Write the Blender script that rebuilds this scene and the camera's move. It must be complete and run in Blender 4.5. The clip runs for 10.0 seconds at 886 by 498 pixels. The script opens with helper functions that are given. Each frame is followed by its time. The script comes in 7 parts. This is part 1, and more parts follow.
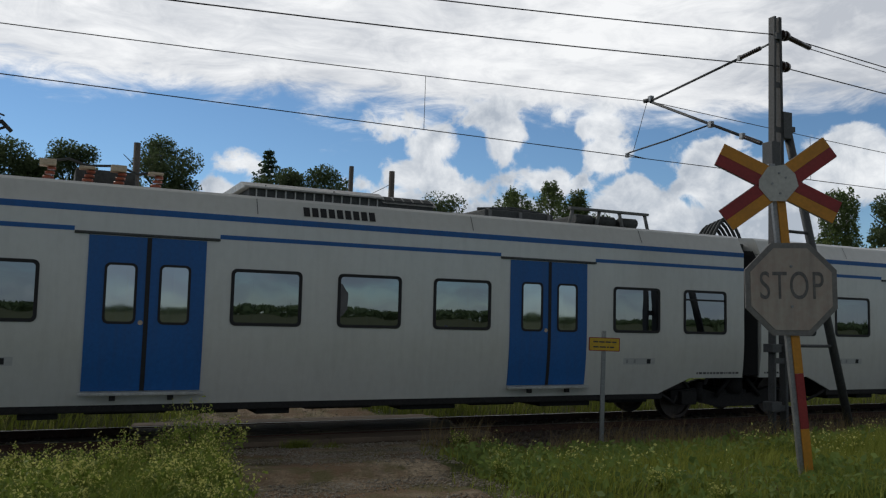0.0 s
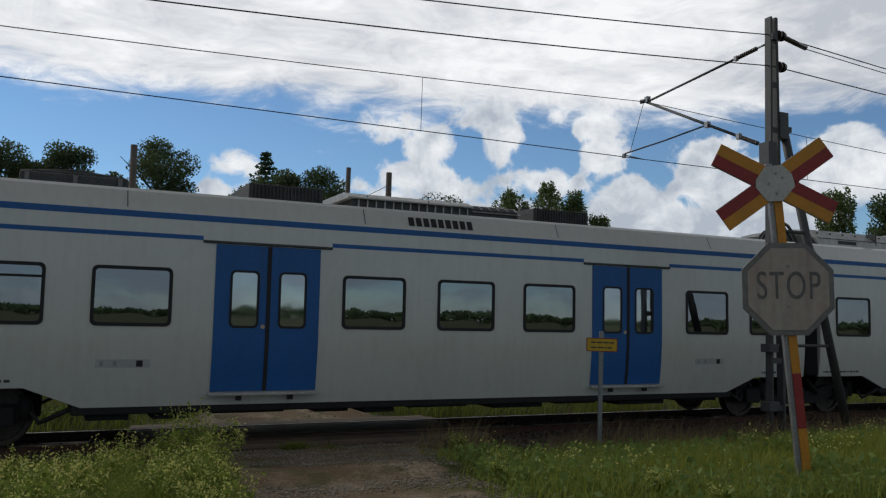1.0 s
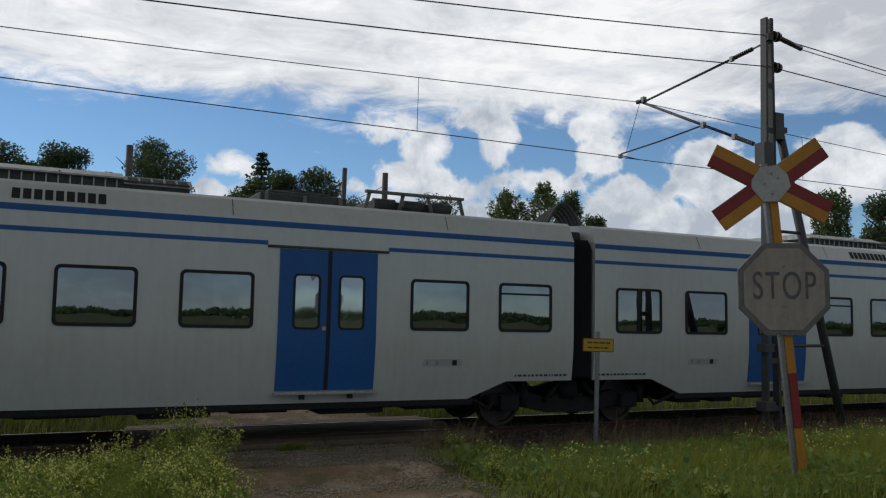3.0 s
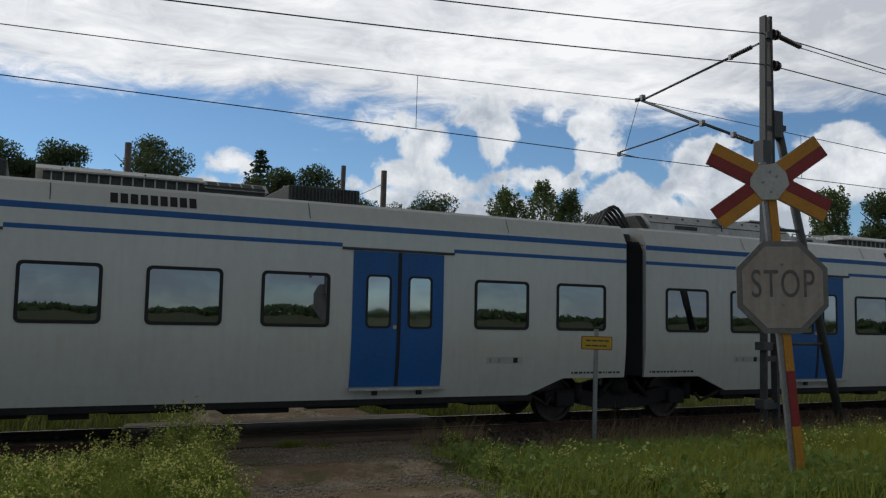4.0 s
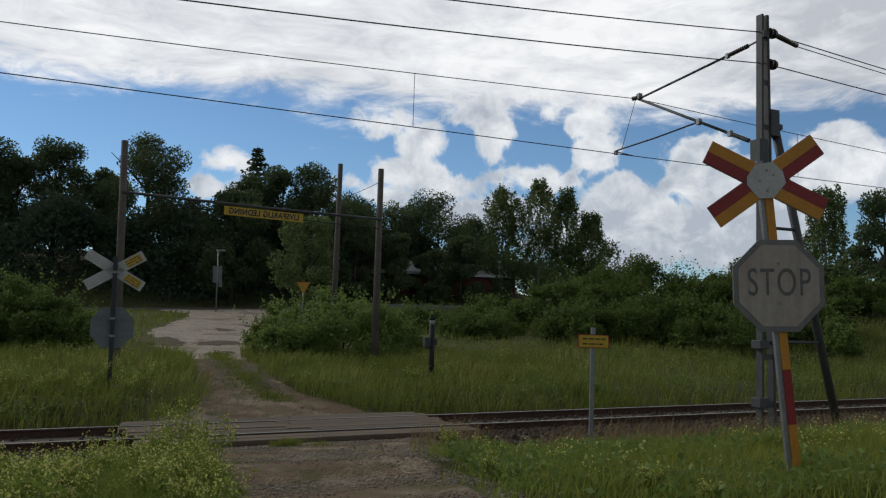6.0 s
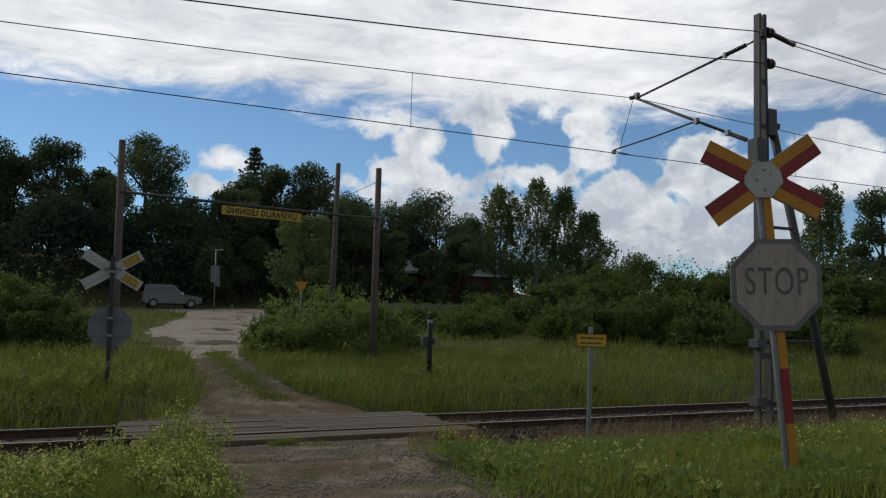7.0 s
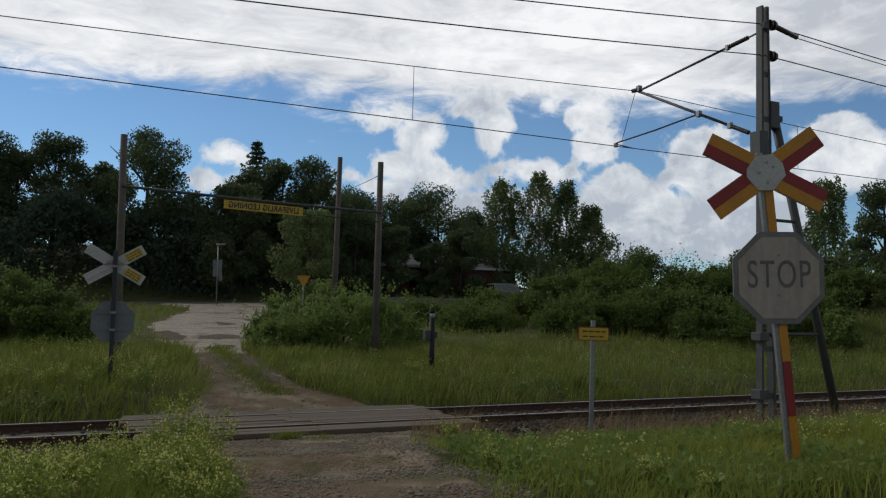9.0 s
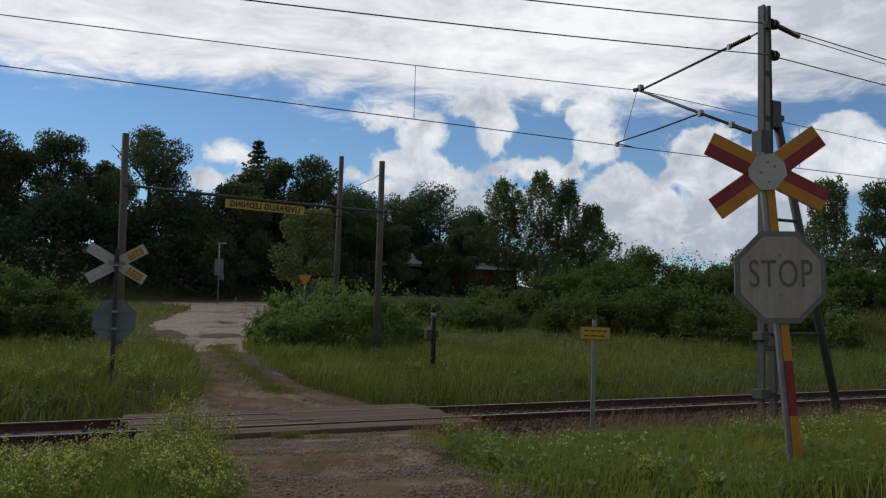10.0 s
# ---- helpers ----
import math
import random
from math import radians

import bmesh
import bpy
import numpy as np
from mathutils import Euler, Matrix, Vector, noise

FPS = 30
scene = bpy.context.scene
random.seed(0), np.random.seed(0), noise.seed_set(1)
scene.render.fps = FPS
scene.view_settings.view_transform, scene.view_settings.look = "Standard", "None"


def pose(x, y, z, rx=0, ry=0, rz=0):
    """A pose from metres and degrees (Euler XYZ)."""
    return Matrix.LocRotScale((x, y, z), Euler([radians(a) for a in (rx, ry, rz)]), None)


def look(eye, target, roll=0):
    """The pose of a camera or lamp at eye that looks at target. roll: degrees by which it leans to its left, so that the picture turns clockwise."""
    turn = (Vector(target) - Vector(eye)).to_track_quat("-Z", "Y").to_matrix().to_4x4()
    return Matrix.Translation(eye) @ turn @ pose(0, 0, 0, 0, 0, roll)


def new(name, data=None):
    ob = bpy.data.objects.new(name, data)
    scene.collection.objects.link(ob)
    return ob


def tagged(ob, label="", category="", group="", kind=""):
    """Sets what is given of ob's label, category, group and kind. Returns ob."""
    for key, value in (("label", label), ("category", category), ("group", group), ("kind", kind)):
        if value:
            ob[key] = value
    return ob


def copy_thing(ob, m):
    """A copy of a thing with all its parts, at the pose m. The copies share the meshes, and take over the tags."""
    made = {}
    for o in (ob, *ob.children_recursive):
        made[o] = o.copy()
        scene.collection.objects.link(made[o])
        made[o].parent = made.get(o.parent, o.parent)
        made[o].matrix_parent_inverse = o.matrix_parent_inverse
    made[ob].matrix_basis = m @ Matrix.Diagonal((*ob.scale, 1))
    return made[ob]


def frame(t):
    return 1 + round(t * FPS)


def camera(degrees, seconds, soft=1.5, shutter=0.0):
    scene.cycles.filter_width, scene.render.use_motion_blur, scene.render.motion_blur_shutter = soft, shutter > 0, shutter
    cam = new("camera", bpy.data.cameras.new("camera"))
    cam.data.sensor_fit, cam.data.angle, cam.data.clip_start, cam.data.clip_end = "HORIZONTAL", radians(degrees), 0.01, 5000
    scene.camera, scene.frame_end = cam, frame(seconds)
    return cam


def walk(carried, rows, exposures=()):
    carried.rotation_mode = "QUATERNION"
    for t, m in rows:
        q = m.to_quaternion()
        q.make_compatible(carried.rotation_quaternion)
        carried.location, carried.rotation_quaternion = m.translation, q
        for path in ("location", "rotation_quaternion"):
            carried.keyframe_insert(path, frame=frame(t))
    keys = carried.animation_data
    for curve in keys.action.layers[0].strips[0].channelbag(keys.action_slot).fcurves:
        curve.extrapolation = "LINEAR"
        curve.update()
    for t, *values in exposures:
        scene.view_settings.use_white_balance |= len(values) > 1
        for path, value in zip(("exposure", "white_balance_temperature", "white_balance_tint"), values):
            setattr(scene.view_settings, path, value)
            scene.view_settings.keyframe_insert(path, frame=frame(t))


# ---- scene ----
EYE = Vector((0, -14.565, 1.946))
cam = camera(55.82, 10.0, 1.25)
# seconds, heading to the right of +Y, tilt up, lean
VIEW = [
    (0, 25.483, 4.835, 1.354), (0.5, 25.529, 4.852, 1.244), (1, 25.661, 4.914, 1.153), (1.5, 25.765, 4.94, 1.102),
    (2, 25.838, 4.968, 1.120), (2.5, 25.874, 4.97, 1.109), (4, 26.003, 4.798, 1.14), (4.5, 26.016, 4.715, 1.20),
    (5, 26.018, 4.71, 1.205), (5.5, 26.116, 4.695, 1.20), (7, 26.364, 4.643, 1.12), (7.5, 26.436, 4.564, 1.12),
    (8, 26.417, 4.446, 1.09), (8.5, 26.383, 4.236, 1.07), (9, 26.229, 4.211, 0.99), (9.5, 26.212, 4.188, 1.01), (10, 26.136, 4.155, 1.04)]


def aim(heading, tilt):
    a, b = radians(heading), radians(tilt)
    return Vector((math.sin(a) * math.cos(b), math.cos(a) * math.cos(b), math.sin(b)))


walk(cam, [(t, look(EYE, EYE + aim(h, e) * 20, r)) for t, h, e, r in VIEW], [(0, 0.0), (10, 0.0)])

# ---- world, sun ----
SUN_ELEVATION, SUN_HEADING = radians(34), radians(-30)
CLOUDS = [  # cumulus heaps: heading and elevation of the middle (degrees), half width and half height (degrees)
    (22.3, 13.0, 1.77, 0.7), (24.3, 11.9, 1.55, 1.32), (24.1, 9.6, 2.4, 1.16), (26.5, 8.8, 1.94, 0.93), (22.4, 8.3, 2.7, 0.7), (28.5, 14.3, 1.85, 1.08), (29.6, 12.6, 1.16, 1.55), (33.5, 13.9, 0.61, 0.46), (35.9, 13.2, 1.28, 0.92), (36.5, 11.1, 1.5, 1.52), (33.1, 9.5, 2.36, 0.69), (38.0, 7.7, 2.22, 2.27), (43.3, 10.9, 2.19, 1.18), (44.6, 9.1, 3.14, 2.06), (41.2, 6.4, 3.25, 1.87), (46.1, 5.8, 3.76, 2.18), (51.5, 11.5, 1.78, 0.98), (52.7, 9.6, 2.17, 1.8), (49.5, 8.2, 2.29, 2.13), (11.5, 10.0, 1.02, 0.41), (10.6, 8.3, 1.22, 0.52), (19.7, 9.0, 0.54, 0.31), (38.5, 5.6, 6.0, 1.9), (29.5, 7.2, 4.0, 1.1)]


def build_world():
    w = bpy.data.worlds.new("sky")
    scene.world = w
    w.use_nodes = True
    nt = w.node_tree
    nt.nodes.clear()
    N, L = nt.nodes.new, nt.links.new

    def math_node(op, a, b=None, c=None, clamp=False):
        n = N("ShaderNodeMath")
        n.operation, n.use_clamp = op, clamp
        for i, v in enumerate((a, b, c)):
            if v is None:
                continue
            if isinstance(v, (int, float)):
                n.inputs[i].default_value = v
            else:
                L(v, n.inputs[i])
        return n.outputs[0]

    def ramp(v, lo, hi, a=0.0, b=1.0):
        n = N("ShaderNodeMapRange")
        n.interpolation_type = "SMOOTHSTEP"
        L(v, n.inputs[0])
        for i, x in enumerate((lo, hi, a, b)):
            n.inputs[i + 1].default_value = x
        return n.outputs[0]

    def noise_node(vec, scale, detail, rough, dist=0.0):
        n = N("ShaderNodeTexNoise")
        L(vec, n.inputs["Vector"])
        n.inputs["Scale"].default_value, n.inputs["Detail"].default_value = scale, detail
        n.inputs["Roughness"].default_value, n.inputs["Distortion"].default_value = rough, dist
        return n.outputs["Fac"]

    tc = N("ShaderNodeTexCoord")
    sep = N("ShaderNodeSeparateXYZ")
    L(tc.outputs["Generated"], sep.inputs[0])
    x, y, z = sep.outputs
    heading = math_node("MULTIPLY", math_node("ARCTAN2", x, y), 57.29578)
    height = math_node("MULTIPLY", math_node("ARCSINE", z), 57.29578)
    # cloud noise on a far, flattened shell
    comb = N("ShaderNodeCombineXYZ")
    L(heading, comb.inputs[0]), L(math_node("MULTIPLY", height, 1.0), comb.inputs[1])
    flat = N("ShaderNodeMapping")
    L(tc.outputs["Generated"], flat.inputs[0])
    flat.inputs["Scale"].default_value = (1.0, 1.0, 3.2)
    flat.inputs["Rotation"].default_value = (0.0, radians(4), 0.0)
    puff = noise_node(comb.outputs[0], 0.42, 9, 0.62, 0.3)
    puff2 = noise_node(comb.outputs[0], 0.16, 5, 0.55, 0.0)
    sheet = noise_node(flat.outputs[0], 3.4, 9, 0.62, 0.5)
    sheet_fine = noise_node(flat.outputs[0], 11.0, 8, 0.66, 0.8)
    # cumulus heaps in front
    best = None
    for h, e, rw, rh in CLOUDS:
        dx = math_node("MULTIPLY", math_node("SUBTRACT", heading, h), 1 / rw)
        dy = math_node("MULTIPLY", math_node("SUBTRACT", height, e), 1 / rh)
        d = math_node("SQRT", math_node("ADD", math_node("MULTIPLY", dx, dx), math_node("MULTIPLY", dy, dy)))
        d = math_node("MULTIPLY", math_node("SUBTRACT", d, 1.0), min(rw, rh))
        best = d if best is None else math_node("SMOOTH_MIN", best, d, 0.45)
    edge = math_node("ADD", best, math_node("MULTIPLY", math_node("SUBTRACT", puff, 0.5), 3.4))
    heap = ramp(edge, 0.50, -0.12)
    # the same kind of heaps all round, low over the horizon, away from the front
    away = ramp(math_node("ABSOLUTE", math_node("SUBTRACT", heading, 28.0)), 32.0, 45.0)
    low = math_node("MULTIPLY", ramp(height, 26.0, 8.0), ramp(math_node("ADD", math_node("MULTIPLY", sheet, 0.8), math_node("MULTIPLY", sheet_fine, 0.5)), 0.50, 0.80, 0.0, 0.85))
    heap = math_node("MAXIMUM", heap, math_node("MULTIPLY", low, away))
    # the high sheet
    tilt = math_node("ADD", height, math_node("MULTIPLY", math_node("SUBTRACT", heading, 0.0), 0.02))
    rise = ramp(tilt, 11.8, 18.0, -0.16, 0.36)
    cover = math_node("ADD", math_node("ADD", rise, math_node("MULTIPLY", sheet, 0.75)), math_node("MULTIPLY", sheet_fine, 0.45))
    high = ramp(cover, 0.56, 0.80)
    sky = N("ShaderNodeTexSky")
    sky.sky_type, sky.sun_disc = "NISHITA", False
    sky.sun_elevation, sky.sun_rotation = SUN_ELEVATION, SUN_HEADING
    sky.altitude, sky.air_density, sky.dust_density, sky.ozone_density = 800, 1.0, 0.0, 5.0
    gain = N("ShaderNodeVectorMath")
    gain.operation = "MULTIPLY"
    L(sky.outputs[0], gain.inputs[0])
    gain.inputs[1].default_value = SKY_GAIN

    def cloud_colour(v, lo, hi, dark, light):
        n = N("ShaderNodeMapRange")
        L(v, n.inputs[0])
        n.inputs[1].default_value, n.inputs[2].default_value = lo, hi
        m = N("ShaderNodeMix")
        m.data_type = "RGBA"
        L(n.outputs[0], m.inputs[0])
        m.inputs[6].default_value, m.inputs[7].default_value = (*dark, 1), (*light, 1)
        return m.outputs[2]

    def mix(f, a, b):
        m = N("ShaderNodeMix")
        m.data_type = "RGBA"
        L(f, m.inputs[0]), L(a, m.inputs[6]), L(b, m.inputs[7])
        return m.outputs[2]

    shade = math_node("ADD", math_node("MULTIPLY", sheet, 0.7), math_node("MULTIPLY", sheet_fine, 0.5))
    right = ramp(math_node("ADD", heading, math_node("MULTIPLY", height, 0.35)), 46.0, 66.0, 0.0, -0.20)
    high_col = cloud_colour(math_node("ADD", shade, right), 0.42, 0.70, CLOUD_DARK, CLOUD_LIGHT)
    shift = N("ShaderNodeVectorMath")
    shift.operation = "ADD"
    L(comb.outputs[0], shift.inputs[0])
    shift.inputs[1].default_value = (-0.5, 0.75, 0.0)
    lit = math_node("SUBTRACT", puff, noise_node(shift.outputs[0], 0.42, 9, 0.62, 0.3))
    relief = math_node("ADD", math_node("MULTIPLY", lit, 1.0), ramp(height, 2.0, 11.5, -0.30, 0.12))
    heap_col = cloud_colour(math_node("ADD", relief, math_node("MULTIPLY", math_node("SUBTRACT", puff2, 0.5), 0.9)), -0.20, 0.38, HEAP_DARK, HEAP_LIGHT)
    col = mix(math_node("MULTIPLY", high, 0.97), gain.outputs[0], high_col)
    col = mix(math_node("MULTIPLY", heap, 0.98), col, heap_col)
    # sky dimmed overhead and behind, out of view, to cut light on the ground
    sky_dim = math_node("MULTIPLY", ramp(height, 24.0, 50.0, 1.0, ZENITH), ramp(math_node("ABSOLUTE", math_node("SUBTRACT", heading, 15.0)), 50.0, 120.0, 1.0, BEHIND))
    dim = N("ShaderNodeVectorMath")
    dim.operation = "SCALE"
    L(col, dim.inputs[0]), L(sky_dim, dim.inputs["Scale"])
    col = dim.outputs[0]
    bg, out = N("ShaderNodeBackground"), N("ShaderNodeOutputWorld")
    L(col, bg.inputs[0])
    bg.inputs[1].default_value = 1.0
    L(bg.outputs[0], out.inputs[0])


SKY_GAIN, ZENITH, BEHIND = (0.086, 0.092, 0.0915), 0.23, 0.52
HEAP_DARK, HEAP_LIGHT = (0.43, 0.48, 0.55), (0.90, 0.92, 0.94)
CLOUD_DARK, CLOUD_LIGHT = (0.52, 0.55, 0.60), (0.95, 0.96, 0.97)
build_world()
sun = new("sun", bpy.data.lights.new("sun", "SUN"))
sun.data.energy, sun.data.angle, sun.data.color = 0.85, radians(12), (1.0, 0.93, 0.82)
sun.matrix_basis = look((0, 0, 0), (-math.sin(SUN_HEADING) * math.cos(SUN_ELEVATION), -math.cos(SUN_HEADING) * math.cos(SUN_ELEVATION), -math.sin(SUN_ELEVATION)))


# ---- materials ----
def mat(name, colour, rough=0.6, metal=0.0, vary=0.25, scale=3.0, fine=40.0, bump=0.0, coat=0.0, obvary=0.0, second=None, leafy=False):
    """Paint or bare stuff: two scales of mottling round one colour, fine relief, uneven gloss."""
    m = bpy.data.materials.new(name)
    m.use_nodes = True
    nt = m.node_tree
    b = nt.nodes["Principled BSDF"]
    N, L = nt.nodes.new, nt.links.new
    tc = N("ShaderNodeTexCoord")
    a, f = N("ShaderNodeTexNoise"), N("ShaderNodeTexNoise")
    for n, s, d in ((a, scale, 4), (f, fine, 3)):
        L(tc.outputs["Object"], n.inputs["Vector"])
        n.inputs["Scale"].default_value, n.inputs["Detail"].default_value = s, d
    add = N("ShaderNodeMath")
    add.operation = "ADD"
    L(a.outputs["Fac"], add.inputs[0]), L(f.outputs["Fac"], add.inputs[1])
    last = add.outputs[0]
    if obvary:
        info = N("ShaderNodeObjectInfo")
        k = N("ShaderNodeMath")
        k.operation = "MULTIPLY_ADD"
        L(info.outputs["Random"], k.inputs[0])
        k.inputs[1].default_value = obvary
        L(last, k.inputs[2])
        last = k.outputs[0]
    if leafy:
        geo = N("ShaderNodeNewGeometry")
        k = N("ShaderNodeMath")
        k.operation = "MULTIPLY_ADD"
        L(geo.outputs["Random Per Island"], k.inputs[0])
        k.inputs[1].default_value = 0.6
        L(last, k.inputs[2])
        last = k.outputs[0]
    r = N("ShaderNodeMapRange")
    L(last, r.inputs[0])
    r.inputs[1].default_value, r.inputs[2].default_value = 0.7, 1.3 + obvary + (0.6 if leafy else 0)
    mix = N("ShaderNodeMix")
    mix.data_type = "RGBA"
    L(r.outputs[0], mix.inputs[0])
    c2 = second or tuple(min(1.0, c * (1 + vary)) for c in colour)
    mix.inputs[6].default_value = (*(c * (1 - vary) for c in colour), 1) if not second else (*colour, 1)
    mix.inputs[7].default_value = (*c2, 1)
    L(mix.outputs[2], b.inputs["Base Color"])
    rr = N("ShaderNodeMapRange")
    L(a.outputs["Fac"], rr.inputs[0])
    rr.inputs[3].default_value, rr.inputs[4].default_value = max(0.02, rough - 0.12), min(1, rough + 0.12)
    L(rr.outputs[0], b.inputs["Roughness"])
    b.inputs["Metallic"].default_value = metal
    b.inputs["Coat Weight"].default_value = coat
    if coat == 1.0:
        b.inputs["Coat IOR"].default_value, b.inputs["Coat Roughness"].default_value = 1.8, 0.22
    if bump:
        bp = N("ShaderNodeBump")
        bp.inputs["Strength"].default_value, bp.inputs["Distance"].default_value = bump, 0.02
        L(f.outputs["Fac"], bp.inputs["Height"])
        L(bp.outputs[0], b.inputs["Normal"])
    if leafy:
        tr, ms = N("ShaderNodeBsdfTranslucent"), N("ShaderNodeMixShader")
        L(mix.outputs[2], tr.inputs[0])
        ms.inputs[0].default_value = 0.42
        L(b.outputs[0], ms.inputs[1]), L(tr.outputs[0], ms.inputs[2])
        L(ms.outputs[0], nt.nodes["Material Output"].inputs[0])
        b.inputs["Specular IOR Level"].default_value = 0.25
    return m


def glass_mat(name, tint, gloss, rough=0.01):
    """Tinted coated pane: it mirrors a fixed share and lets the tinted rest through."""
    m = bpy.data.materials.new(name)
    m.use_nodes = True
    nt = m.node_tree
    nt.nodes.remove(nt.nodes["Principled BSDF"])
    N, L = nt.nodes.new, nt.links.new
    t, g, ms = N("ShaderNodeBsdfTransparent"), N("ShaderNodeBsdfGlossy"), N("ShaderNodeMixShader")
    t.inputs[0].default_value = (*tint, 1)
    g.inputs[0].default_value, g.inputs["Roughness"].default_value = (0.80, 0.89, 1, 1), rough
    nz, bp = N("ShaderNodeTexNoise"), N("ShaderNodeBump")
    tc = N("ShaderNodeTexCoord")
    L(tc.outputs["Object"], nz.inputs["Vector"])
    nz.inputs["Scale"].default_value = 1.3
    bp.inputs["Strength"].default_value, bp.inputs["Distance"].default_value = 0.12, 0.02
    L(nz.outputs["Fac"], bp.inputs["Height"]), L(bp.outputs[0], g.inputs["Normal"])
    ms.inputs[0].default_value = gloss
    L(t.outputs[0], ms.inputs[1]), L(g.outputs[0], ms.inputs[2]), L(ms.outputs[0], nt.nodes["Material Output"].inputs[0])
    return m


